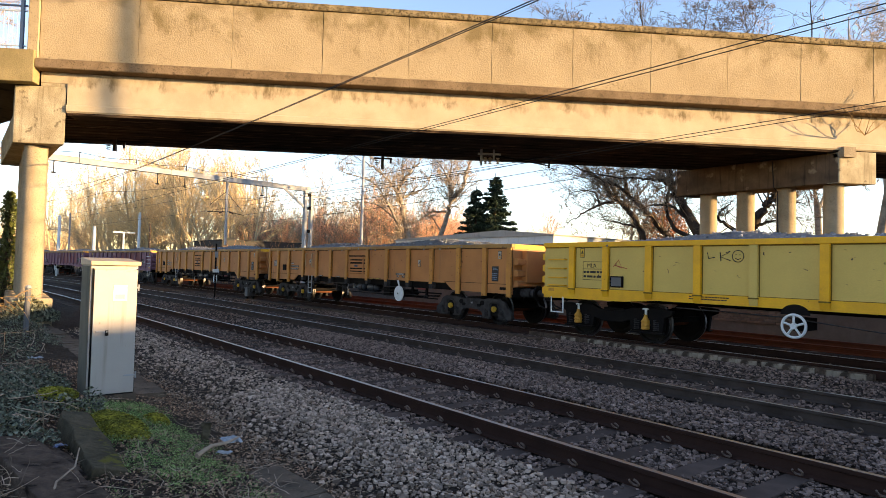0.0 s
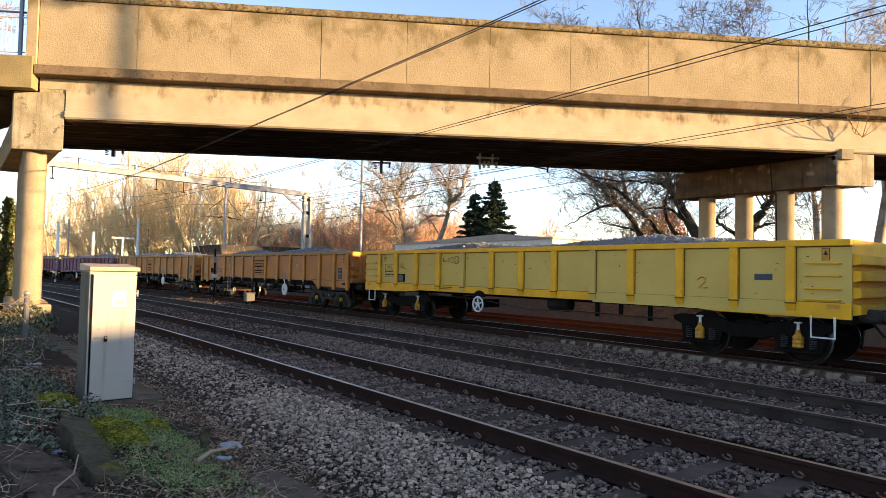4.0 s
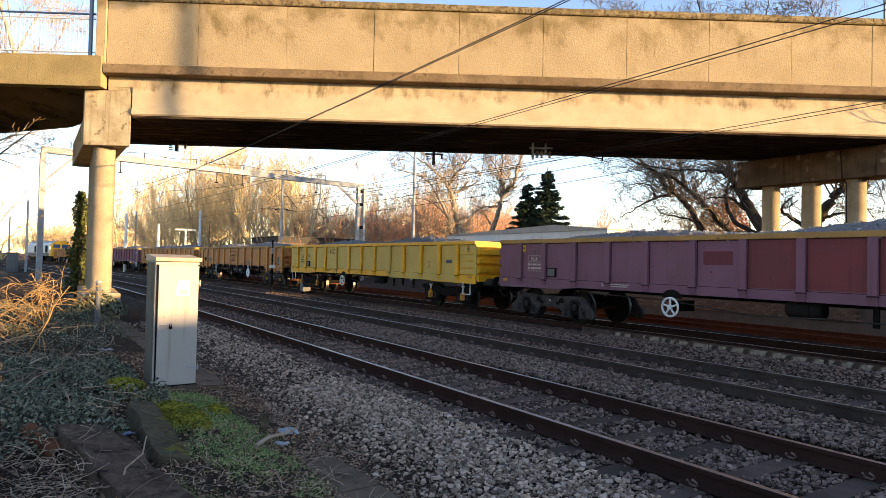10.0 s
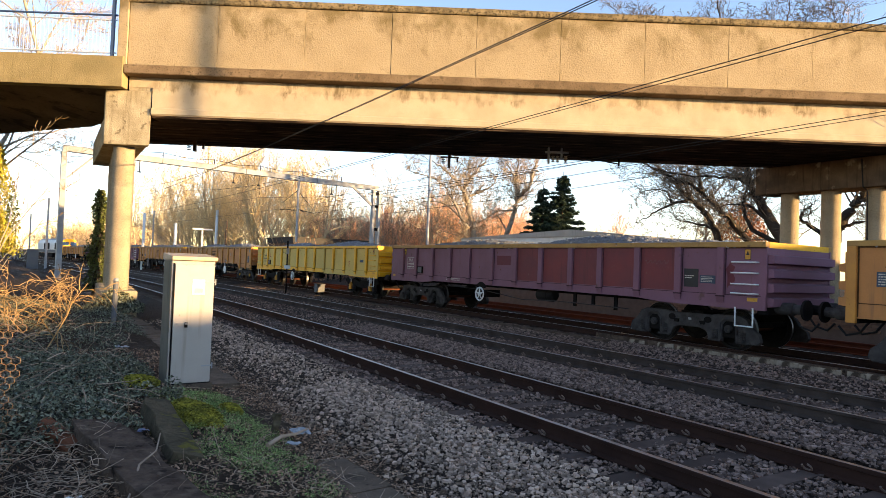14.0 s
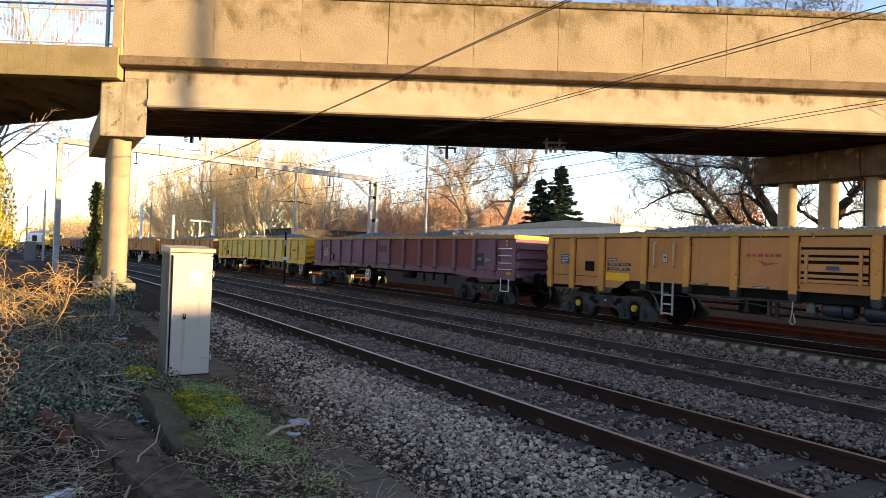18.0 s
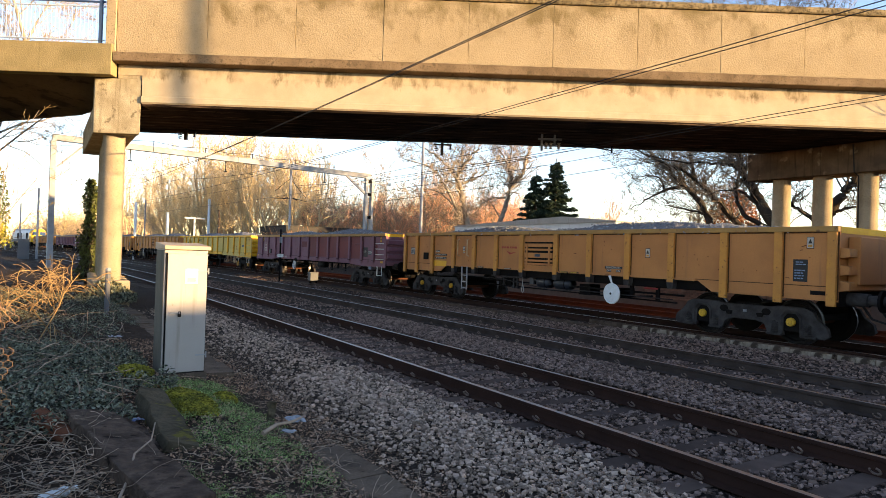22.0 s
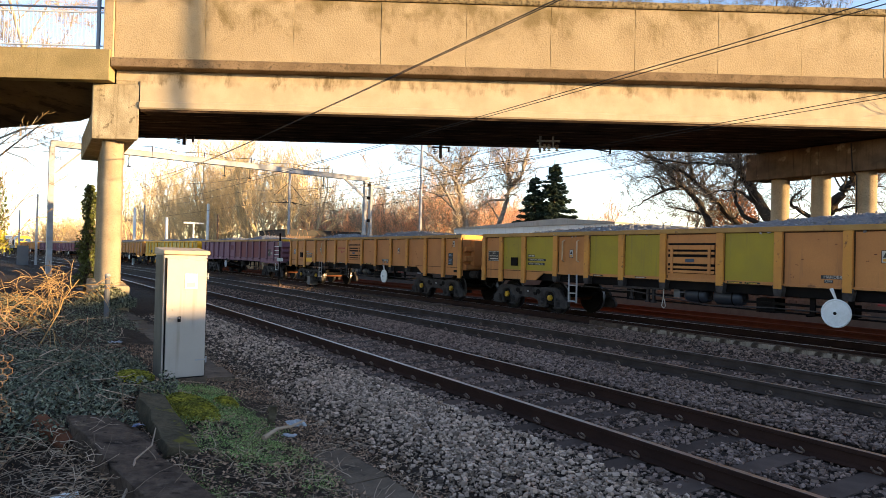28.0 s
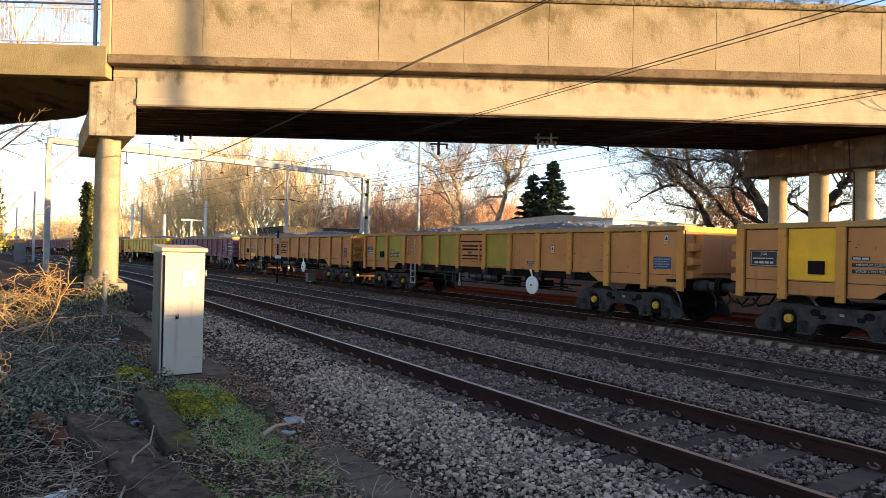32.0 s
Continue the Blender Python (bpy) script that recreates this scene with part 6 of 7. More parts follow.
# ---- buildings beyond the tracks ----
def low_building(x0, x1, y0, y1, h, mat, roof, label, gable):
    bd = thing("low_building", label, "building", "sheds beyond the tracks")
    part("wall", Shape().box(x0, x1, y0, y1, -0.3, h - 0.5), MORTAR, bd)
    part("fascia", Shape().box(x0 - 0.12, x1 + 0.12, y0 - 0.12, y1 + 0.12, h - 0.5, h), mat, bd, "painted roof fascia")
    o = [(y0 - 0.2, h + 0.003), (y1 + 0.2, h + 0.003), (y1 + 0.2, h + 0.08), ((y0 + y1) / 2 - 4, h + gable), (y0 - 0.2, h + 0.08)]
    part("roof", Shape().prism(o, x0 - 0.2, x1 + 0.2, "x"), roof, bd)
    n = 5
    for i in range(n):
        yy = y0 + (y1 - y0) * (i + 0.5) / n
        w = part("window", Shape().box(x0 - 0.03, x0 - 0.003, yy - 0.7, yy + 0.7, 1.0, 2.2), DARK, bd)
        part("window_frame", Shape().box(x0 - 0.05, x0 - 0.031, yy - 0.75, yy + 0.75, 2.2, 2.28).box(x0 - 0.05, x0 - 0.031, yy - 0.75, yy + 0.75, 0.92, 1.0).box(x0 - 0.05, x0 - 0.031, yy - 0.04, yy + 0.04, 1.0, 2.2), WHITEWALL, w)


low_building(28.0, 38.0, 25.5, 42.0, 3.75, WHITEWALL, PALEROOF, "low flat-roofed shed with a white fascia behind the train", 0.45)
low_building(19.5, 27.0, 58.0, 66.0, 3.7, ROOFGREY, ROOFGREY, "low dark flat-roofed shed among the trees", 0.1)


def brick_wall():
    """Low wall beyond the last track, seen under the wagons."""
    wl = thing("low_brick_wall", "low weathered brown brick wall beyond the rusty track", "wall")
    part("core", Shape().box(20.62, 20.9, 4.0, 30, -0.4, 0.78), MORTAR, wl)
    part("capping", Shape().box(20.5, 20.98, 4.0, 30, 0.78, 0.88), SLAB, wl)
    me = Shape().box(-0.05, 0.0, -0.105, 0.105, 0.0, 0.065).mesh("brick", BRICK)
    n = 0
    for row in range(8):
        y = 9.0 + (0.11 if row % 2 else 0)
        while y < 17.2:
            ob = part("brick", me, None, wl)
            ob.matrix_basis = pose(20.615 - 0.003 * ((n * 7) % 3), y, 0.14 + row * 0.08)
            y += 0.225
            n += 1


# ---- plants ----
def tubes(lines, radii, sides):
    """Tapered tubes round many polylines of equal length: arrays (n, k, 3) and (n, k)."""
    n, k, _ = lines.shape
    t = np.gradient(lines, axis=1)
    t /= np.linalg.norm(t, axis=2, keepdims=True) + 1e-9
    ref = np.where(np.abs(t[..., 2:3]) > 0.9, np.array([1.0, 0, 0]), np.array([0, 0, 1.0]))
    a = np.cross(t, ref)
    a /= np.linalg.norm(a, axis=2, keepdims=True) + 1e-9
    b = np.cross(t, a)
    ang = 2 * np.pi * np.arange(sides) / sides
    v = lines[:, :, None] + radii[:, :, None, None] * (a[:, :, None] * np.cos(ang)[None, None, :, None] + b[:, :, None] * np.sin(ang)[None, None, :, None])
    idx = np.arange(n * k * sides).reshape(n, k, sides)
    nxt = np.roll(idx, -1, axis=2)
    f = np.stack([idx[:, :-1], nxt[:, :-1], nxt[:, 1:], idx[:, 1:]], -1).reshape(-1, 4)
    return v.reshape(-1, 3), f


def grow(rs, base, way, length, radius, levels, kids, spread, droop, wobble, shrink, start=0.28):
    """Branch polylines level by level: a list of (lines, radii)."""
    out = []
    P, D, Ls, R = np.array([base], float), np.array([way], float), np.array([length]), np.array([radius])
    P, D, Ls, R = P.reshape(-1, 3), D.reshape(-1, 3), Ls.ravel(), R.ravel()
    D /= np.linalg.norm(D, axis=1, keepdims=True)
    for lev in range(levels):
        k = 7 if lev == 0 else 6 if lev == 1 else 5 if lev < levels - 1 else 4
        n = len(P)
        lines, rad = np.zeros((n, k, 3)), np.zeros((n, k))
        p, d = P.copy(), D.copy()
        tip = 0.35 if lev == 0 else 0.3 if lev < levels - 1 else 0.5
        for j in range(k):
            lines[:, j] = p
            rad[:, j] = R * (1 - (1 - tip) * j / (k - 1))
            d = d + rs.normal(0, wobble, (n, 3)) + np.array([0, 0, 0.05 if lev < 1 else 0.07 - droop * lev])
            d /= np.linalg.norm(d, axis=1, keepdims=True)
            p = p + d * (Ls / (k - 1))[:, None]
        out.append((lines, rad))
        if lev == levels - 1:
            break
        m = kids[lev]
        fr = np.clip(start + (1 - start) * (np.arange(m)[None] + rs.uniform(0, 1, (n, m))) / m, 0, 0.999) * (k - 1)
        i0 = fr.astype(int)
        w = (fr - i0)[..., None]
        rows = np.arange(n)[:, None]
        q = lines[rows, i0] * (1 - w) + lines[rows, i0 + 1] * w
        tang = lines[rows, i0 + 1] - lines[rows, i0]
        tang /= np.linalg.norm(tang, axis=2, keepdims=True)
        side = rs.normal(0, 1, (n, m, 3))
        side -= (side * tang).sum(2, keepdims=True) * tang
        side /= np.linalg.norm(side, axis=2, keepdims=True)
        sp = spread * rs.uniform(0.7, 1.3, (n, m, 1))
        nd = tang * np.cos(sp) + side * np.sin(sp)
        frac = fr / (k - 1)
        nl = Ls[:, None] * shrink * rs.uniform(0.6, 1.15, (n, m)) * (1.15 - 0.5 * frac)
        nr = np.maximum((rad[rows, i0] * rs.uniform(0.30, 0.55, (n, m))), 0.004)
        P, D, Ls, R = q.reshape(-1, 3), nd.reshape(-1, 3), nl.ravel(), nr.ravel()
    return out


def stems_part(name, pieces, mat, parent, smooth=False, stuff=False, label=""):
    vs, fs, n0 = [], [], 0
    for v, f in pieces:
        vs.append(v), fs.append(f + n0)
        n0 += len(v)
    ob = part(name, raw_mesh(name, np.concatenate(vs), np.concatenate(fs), mat, smooth), None, parent, label)
    if stuff:
        ob["kind"] = "stuff"
    return ob


def bare_tree(name, seed, x, y, h, r, lean, mat, twig, label, levels=5, kids=(9, 6, 5, 5), spread=0.75, droop=0.02, wobble=0.16, shrink=0.52, min_r=0.006, category="tree", forks=1, group="bare trees", fan=0.28):
    rs = np.random.RandomState(seed)
    tr = thing(name, label, category, group, at=pose(x, y, ground_height(x, y) - 0.1))
    limbs, crown = [], []
    for fk in range(forks):
        a = 2 * math.pi * fk / max(forks, 1) + seed
        off = 0.0 if forks == 1 else r * 0.8
        fan_k = fan * rs.uniform(0.4, 1.2) if forks > 1 else 0.0
        way = (lean[0] + fan_k * math.cos(a), lean[1] + fan_k * math.sin(a), 1.0)
        for lev, (lines, rad) in enumerate(grow(rs, (off * math.cos(a), off * math.sin(a), 0), way, h * rs.uniform(0.8, 1.0), r, levels, kids, spread, droop, wobble, shrink)):
            if lev == 0:
                rad[:, 0] *= 1.35
            rad = np.maximum(rad, min_r)
            piece = tubes(lines, rad, 8 if lev == 0 else 5 if lev == 1 else 4 if lev == 2 else 3)
            if lev == 0:
                stems_part("trunk", [piece], mat, tr, True)
            else:
                (limbs if lev == 1 else crown).append(piece)
    stems_part("limbwork", limbs, mat, tr, True, True)
    stems_part("crown", crown, twig, tr, False, True, "open crown of bare twigs")
    return tr


def limbed_tree(seed, az, dist, limbs, mat, twig, label, twigs=9, min_r=0.012, reach=2.6, depth=0.25, rise=0.1):
    """Old tree whose main limbs are laid out one by one (radius, then points across and up), each bearing random branches and twigs."""
    rs = np.random.RandomState(seed)
    a = radians(az)
    foot = limbs[0][1][0][0]
    ux, uy = math.cos(a), -math.sin(a)
    x, y = dist * math.sin(a) + foot * ux, dist * math.cos(a) + foot * uy
    tr = thing("bare_tree", label, "tree", "bare trees", at=pose(x, y, -0.1))
    crown = []
    for k, (r, pts) in enumerate(limbs):
        away = 0.0 if k == 0 else rs.choice((-1, 1)) * depth
        P = np.array([((u - foot) * ux + away * i * math.sin(a), (u - foot) * uy + away * i * math.cos(a), z + 0.1) for i, (u, z) in enumerate(pts)])
        m = len(P)
        n = 6 * (m - 1) + 1
        s = np.linspace(0, m - 1, n)
        Q = np.stack([np.interp(s, np.arange(m), P[:, q]) for q in range(3)], 1)
        for _ in range(3):
            Q[1:-1] = 0.25 * Q[:-2] + 0.5 * Q[1:-1] + 0.25 * Q[2:]
        Q[1:] += rs.normal(0, min(0.06, r * 0.22), (n - 1, 3))
        rad = r * (1 - 0.95 * np.linspace(0, 1, n) ** 0.75) if pts[-1][1] > 13 else r * (1 - 0.88 * np.linspace(0, 1, n) ** 0.9)
        if k == 0:
            rad[:4] *= np.linspace(1.4, 1.05, 4)
        v, f = tubes(Q[None], rad[None], 10 if r > 0.2 else 7)
        stems_part("trunk" if k == 0 else "limb", [(v, f)], mat, tr, True)
        length = np.linalg.norm(np.diff(P, axis=0), axis=1).sum()
        tall = pts[-1][1] > 13
        cnt = int(length * twigs / 2.2 * (1.5 if tall else 1.0)) + 3
        at = rs.uniform(0.32 if tall else 0.12, 1.0, cnt) * (n - 1)
        i0 = np.minimum(at.astype(int), n - 2)
        base = Q[i0]
        tang = Q[i0 + 1] - Q[i0]
        tang /= np.linalg.norm(tang, axis=1, keepdims=True) + 1e-9
        side = rs.normal(0, 1, (cnt, 3))
        side -= (side * tang).sum(1, keepdims=True) * tang
        side /= np.linalg.norm(side, axis=1, keepdims=True)
        way = tang * 0.75 + side * 0.75 + np.array([0, 0, rise])
        ln = reach * rs.uniform(0.45, 1.15, cnt) * (1.35 if tall else 1.0)
        rr = np.clip(rad[i0] * 0.33, 0.014, 0.055)
        for lines, rd in grow(rs, base, way, ln, rr, 4, (4, 4, 3), 0.7, 0.015, 0.26, 0.55, 0.2):
            crown.append(tubes(lines, np.maximum(rd, min_r), 3))
    stems_part("crown", crown, twig, tr, False, True, "open crown of fine bare twigs")
    return tr


def polar(az, dist):
    return dist * math.sin(radians(az)), dist * math.cos(radians(az))


def woods():
    # two pale trunks behind the white shed
    limbed_tree(11, 36.6, 57, ((0.36, ((-1.4, 0), (-1.8, 3.5), (-2.6, 7.3), (-3.1, 8.5), (-2.5, 9.6), (-1.2, 11.1), (-0.3, 12.5))), (0.18, ((-3.1, 8.5), (-3.8, 9.4), (-5.1, 10.5), (-7.5, 11.7))),
                               (0.2, ((-1.9, 2.5), (-2.7, 4.9), (-3.9, 7.6), (-5.1, 9.2), (-8.3, 10.1))), (0.14, ((-2.5, 8.0), (-1.4, 8.5), (-0.2, 9.2), (0.1, 11.8))), (0.13, ((-2.5, 9.6), (-2.8, 11.0), (-2.2, 12.1))),
                               (0.1, ((-3.2, 6.0), (-4.8, 7.3), (-6.5, 7.4), (-7.7, 6.6))), (0.09, ((-1.9, 4.2), (-3.7, 4.4), (-6.2, 5.2)))),
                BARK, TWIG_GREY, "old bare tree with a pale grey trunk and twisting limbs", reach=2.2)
    limbed_tree(23, 39.5, 58, ((0.34, ((-2.9, 0), (-2.3, 3.6), (-1.3, 7.1), (-1.0, 8.3), (-1.3, 9.6), (-1.1, 11.4), (-1.2, 13.1))), (0.24, ((-1.1, 7.9), (0.1, 9.2), (0.3, 10.7), (0.9, 12.0))), (0.12, ((-1.5, 6.9), (-2.9, 6.8), (-4.5, 5.7))),
                               (0.11, ((-1.3, 9.6), (-2.1, 11.1), (-3.0, 12.0))), (0.09, ((-2.0, 5.1), (-2.9, 6.5), (-3.5, 7.4))), (0.1, ((0.4, 10.3), (-0.5, 10.5), (-0.8, 9.6)))),
                BARK, TWIG_GREY, "bare tree with a pale forked trunk", reach=1.8, twigs=7)
    # dark spreading oaks beyond the far pier
    limbed_tree(5, 52.0, 44, ((0.30, ((4.6, 0), (2.8, 3.7), (1.8, 5.7), (1.0, 6.4), (-0.1, 7.6), (-1.3, 8.8), (-3.4, 11.5), (-5.5, 15.0))), (0.13, ((0.7, 6.4), (-0.3, 6.3), (-1.5, 5.6), (-2.6, 5.0))), (0.09, ((-0.3, 6.3), (-0.5, 7.1), (-1.3, 7.3), (-2.5, 7.1))),
                              (0.27, ((4.7, 0.5), (4.5, 3.6), (2.8, 5.7), (1.7, 6.7), (0.7, 7.4), (-0.6, 8.0), (-3.0, 9.2))), (0.1, ((2.5, 4.6), (1.0, 5.0), (-0.5, 5.3))), (0.12, ((1.7, 6.7), (1.2, 8.4), (0.6, 11.5), (-0.8, 16.5)))),
                DARKBARK, TWIG_DARK, "dark old oak with low spreading limbs", twigs=6.0, reach=2.2, min_r=0.009)
    limbed_tree(8, 57.0, 42, ((0.46, ((3.6, 0), (2.4, 3.6), (1.1, 5.9), (0.6, 7.0), (0.1, 8.2), (-0.4, 10.5), (-0.9, 14.0), (-1.6, 19.0))), (0.14, ((0.5, 7.1), (-0.1, 7.5), (-1.1, 7.6), (-3.3, 7.7), (-5.6, 8.4))), (0.17, ((2.6, 3.4), (0.5, 4.5), (0.0, 5.9), (0.3, 6.8), (0.5, 8.0))),
                              (0.12, ((1.3, 5.2), (0.5, 5.9), (-0.6, 6.0), (-1.3, 5.7))), (0.2, ((-0.4, 10.5), (-2.4, 12.5), (-4.6, 14.6), (-6.5, 18.0))), (0.2, ((-0.3, 10.0), (1.6, 12.5), (2.2, 15.5), (2.4, 19.0)))),
                DARKBARK, TWIG_DARK, "massive dark oak trunk with rugged bark", twigs=7, reach=2.3, min_r=0.009)
    limbed_tree(14, 62.0, 42, ((0.42, ((0.3, 0), (1.0, 3.7), (1.8, 5.5), (2.5, 6.5), (3.3, 7.6), (4.1, 8.7), (4.6, 12.0), (4.2, 18.5))), (0.16, ((1.1, 3.9), (0.1, 4.6), (-0.6, 5.1), (-0.3, 5.6), (0.3, 6.1))), (0.13, ((1.6, 4.7), (2.2, 4.9), (4.1, 5.2))), (0.12, ((2.4, 6.2), (3.3, 6.0), (4.1, 5.9))),
                               (0.18, ((3.6, 8.0), (2.2, 11.0), (1.4, 14.0), (0.6, 19.0)))),
                DARKBARK, TWIG_DARK, "dark oak leaning outward behind the bridge columns", twigs=7, reach=2.3, min_r=0.009)
    for sd, az, dist, h, r, lean in ((29, 68.0, 46, 20, 0.26, (0.12, -0.1)), (37, 72.5, 43, 20, 0.3, (0.0, 0.0)), (31, 54.6, 50, 11, 0.13, (0.0, 0.0))):
        x, y = polar(az, dist)
        bare_tree("bare_tree", sd, x, y, h, r, lean, BARK, TWIG_GREY, "slim bare tree with rising limbs beyond the bridge pier", kids=(11, 8, 7, 6), shrink=0.48, spread=0.7, wobble=0.19, droop=0.03, min_r=0.012)
    x, y = -4.6, 36.0
    bare_tree("bare_tree", 71, x, y, 16, 0.16, (0.1, 0.0), BARK, TWIG_GREY, "slim bare tree standing behind the bridge approach", kids=(16, 10, 7, 5), spread=0.65, wobble=0.19, min_r=0.007)
    bare_tree("bare_shrub", 83, -1.25, 11.3, 3.5, 0.014, (0.10, 0.0), BARK, DRY, "thin leafless shrub rising from the ivy", levels=4, kids=(5, 3, 2), spread=0.55, wobble=0.14, min_r=0.003, category="shrub", group="", forks=2, fan=0.12)
    # thicket of thin golden and reddish saplings along the far side
    kinds = []
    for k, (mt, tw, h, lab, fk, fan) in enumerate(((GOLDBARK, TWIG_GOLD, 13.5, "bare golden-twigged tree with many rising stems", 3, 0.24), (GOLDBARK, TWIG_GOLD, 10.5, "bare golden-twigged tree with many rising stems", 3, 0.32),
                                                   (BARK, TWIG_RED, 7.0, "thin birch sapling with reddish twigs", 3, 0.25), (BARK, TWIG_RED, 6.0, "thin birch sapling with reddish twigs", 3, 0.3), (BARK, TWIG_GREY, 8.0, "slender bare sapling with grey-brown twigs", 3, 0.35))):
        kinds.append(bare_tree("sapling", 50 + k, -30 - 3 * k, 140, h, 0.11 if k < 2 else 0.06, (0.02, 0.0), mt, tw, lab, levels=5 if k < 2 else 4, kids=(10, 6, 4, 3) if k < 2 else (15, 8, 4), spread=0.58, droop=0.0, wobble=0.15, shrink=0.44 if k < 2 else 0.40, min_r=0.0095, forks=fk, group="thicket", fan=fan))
    rnd = random.Random(77)

    def plant(pick, az, dist, s):
        x, y = polar(az, dist)
        while x - bend(y) < 22.5 and dist < 175:        # beyond the last track
            dist, s = dist * 1.04, s * 1.04
            x, y = polar(az, dist)
        ob = copy_thing(kinds[pick], pose(x, y, -0.2, rnd.uniform(-4, 4), rnd.uniform(-4, 4), rnd.uniform(0, 360)))
        ob.scale = (s, s, s)

    for i in range(26):                                   # tall golden trees
        plant(rnd.choice((0, 0, 1)), 12.0 + 0.36 * i + rnd.uniform(-0.3, 0.3), rnd.uniform(64, 86), rnd.uniform(0.95, 1.25))
    for i in range(28):                                   # lower ones towards the line
        plant(rnd.choice((1, 4, 1, 0)), rnd.uniform(6.0, 13.5), rnd.uniform(70, 95), rnd.uniform(0.7, 1.0))
    for i in range(24):
        plant(rnd.choice((2, 3, 3, 4)), rnd.uniform(20.5, 26.5), rnd.uniform(68, 90), rnd.uniform(0.85, 1.2))
    for i in range(60):
        plant(rnd.choice((2, 3, 2, 3, 4)), rnd.uniform(25.5, 39.5), rnd.uniform(62, 88), rnd.uniform(0.95, 1.4))
    for i in range(8):
        plant(1, rnd.uniform(26.5, 34), rnd.uniform(72, 90), rnd.uniform(0.8, 0.95))
    for i in range(16):                                   # small and far, in the gap beside the firs
        plant(rnd.choice((2, 3)), rnd.uniform(43.5, 52.0), rnd.uniform(120, 150), rnd.uniform(0.6, 0.95))
    for az, dist, s in ((46.7, 82, 1.25), (47.2, 90, 1.15), (46.3, 95, 1.0), (48.6, 100, 0.9)):
        plant(2, az, dist, s)
    for i in range(46):          # far tree line that closes the view up the line
        az, dist = rnd.uniform(-9, 5), rnd.uniform(120, 190)
        x, y = polar(az, dist)
        if 2 < x - bend(y) < 21:                        # keeps the line clear
            continue
        ob = copy_thing(kinds[rnd.choice((1, 4, 0, 2))], pose(x, y, -0.2, 0, 0, rnd.uniform(0, 360)))
        s = rnd.uniform(0.75, 1.1)
        ob.scale = (s * 1.5, s * 1.5, s)
    for i in range(90):          # wood beyond the curve, where the line swings out of sight
        x, y = polar(rnd.uniform(-7, 9.5), rnd.uniform(175, 235))
        if -3 < x - bend(y) < 22.5:
            continue
        ob = copy_thing(kinds[rnd.choice((1, 4, 1, 2))], pose(x, y, -0.2, 0, 0, rnd.uniform(0, 360)))
        s = rnd.uniform(0.75, 1.15)
        ob.scale = (s * 1.7, s * 1.7, s)
    # undergrowth: tangled low brush at the foot of the woods
    rs = np.random.RandomState(4)
    n = 7000
    az, dist = np.radians(rs.uniform(3, 42, n)), rs.uniform(58, 84, n)
    az[-1800:], dist[-1800:] = np.radians(rs.uniform(-7, 8, 1800)), rs.uniform(150, 200, 1800)
    p = np.stack([dist * np.sin(az), dist * np.cos(az), np.full(n, -0.2)], 1)
    p = p[np.array([a - bend(b) > 21.8 for a, b, _ in p])]
    n = len(p)
    lines = np.zeros((n, 5, 3))
    d = np.stack([rs.normal(0, 0.45, n), rs.normal(0, 0.45, n), np.ones(n)], 1)
    L = rs.uniform(1.2, 4.8, n)
    for j in range(5):
        lines[:, j] = p
        p = p + d * (L / 4 / np.linalg.norm(d, axis=1))[:, None]
        d += rs.normal(0, 0.3, (n, 3))
    v, f = tubes(lines, np.linspace(0.028, 0.012, 5)[None] * np.ones((n, 1)), 3)
    tagged(part("undergrowth", raw_mesh("undergrowth", v, f, BRUSH), None), "tangled reddish-brown winter brush under the trees", "undergrowth", kind="stuff")


def fir_tree(seed, x, y, h, w):
    rs = np.random.RandomState(seed)
    ft = thing("fir_tree", "dark green conical fir tree behind the shed", "tree", "fir trees", at=pose(x, y, -0.1))
    part("trunk", Shape().lathe([(0.22, 0), (0.14, h * 0.5), (0.02, h)], 8, "z"), DARKBARK, ft, smooth=True)
    # whorls of drooping branches with upturned tips, each hung with needle sprays
    cs, ds, ss = [], [], []
    z = 0.9
    while z < h - 0.25:
        u = 1 - z / h
        for b in range(rs.randint(2, 4)):
            a = rs.uniform(0, 2 * np.pi)
            ln = w * (u ** 0.8) * rs.uniform(0.55, 1.1) + 0.12
            out = np.array([np.cos(a), np.sin(a), 0.0])
            m = int(20 + 75 * ln)
            q = rs.uniform(0.12, 1.0, m)
            side = np.array([-np.sin(a), np.cos(a), 0.0])
            c = out * (q * ln)[:, None] + np.array([0, 0, 1.0]) * (z - 0.30 * ln * q + 0.22 * ln * q ** 3)[:, None]
            c = c + side * (rs.normal(0, 0.10, m) * (1.25 - q) * ln)[:, None] - np.array([0, 0, 1.0]) * rs.uniform(0, 0.16, m)[:, None]
            d = out[None] * 0.8 + side[None] * rs.normal(0, 0.7, m)[:, None] + np.array([0, 0, -0.35])[None] + rs.normal(0, 0.2, (m, 3))
            cs.append(c), ds.append(d), ss.append(rs.uniform(0.12, 0.28, m))
        z += rs.uniform(0.05, 0.11)
    c, d, sz = np.concatenate(cs), np.concatenate(ds), np.concatenate(ss)[:, None]
    d /= np.linalg.norm(d, axis=1, keepdims=True)
    tng = np.cross(d, rs.normal(0, 1, d.shape))
    tng /= np.linalg.norm(tng, axis=1, keepdims=True)
    v = np.stack([c - tng * sz * 0.22, c + d * sz, c + tng * sz * 0.22, c - d * sz * 0.5], 1).reshape(-1, 3)
    f = np.arange(4 * len(c)).reshape(-1, 4)
    part("crown", raw_mesh("crown", v, f, FIR), None, ft, "layered dark needle crown")


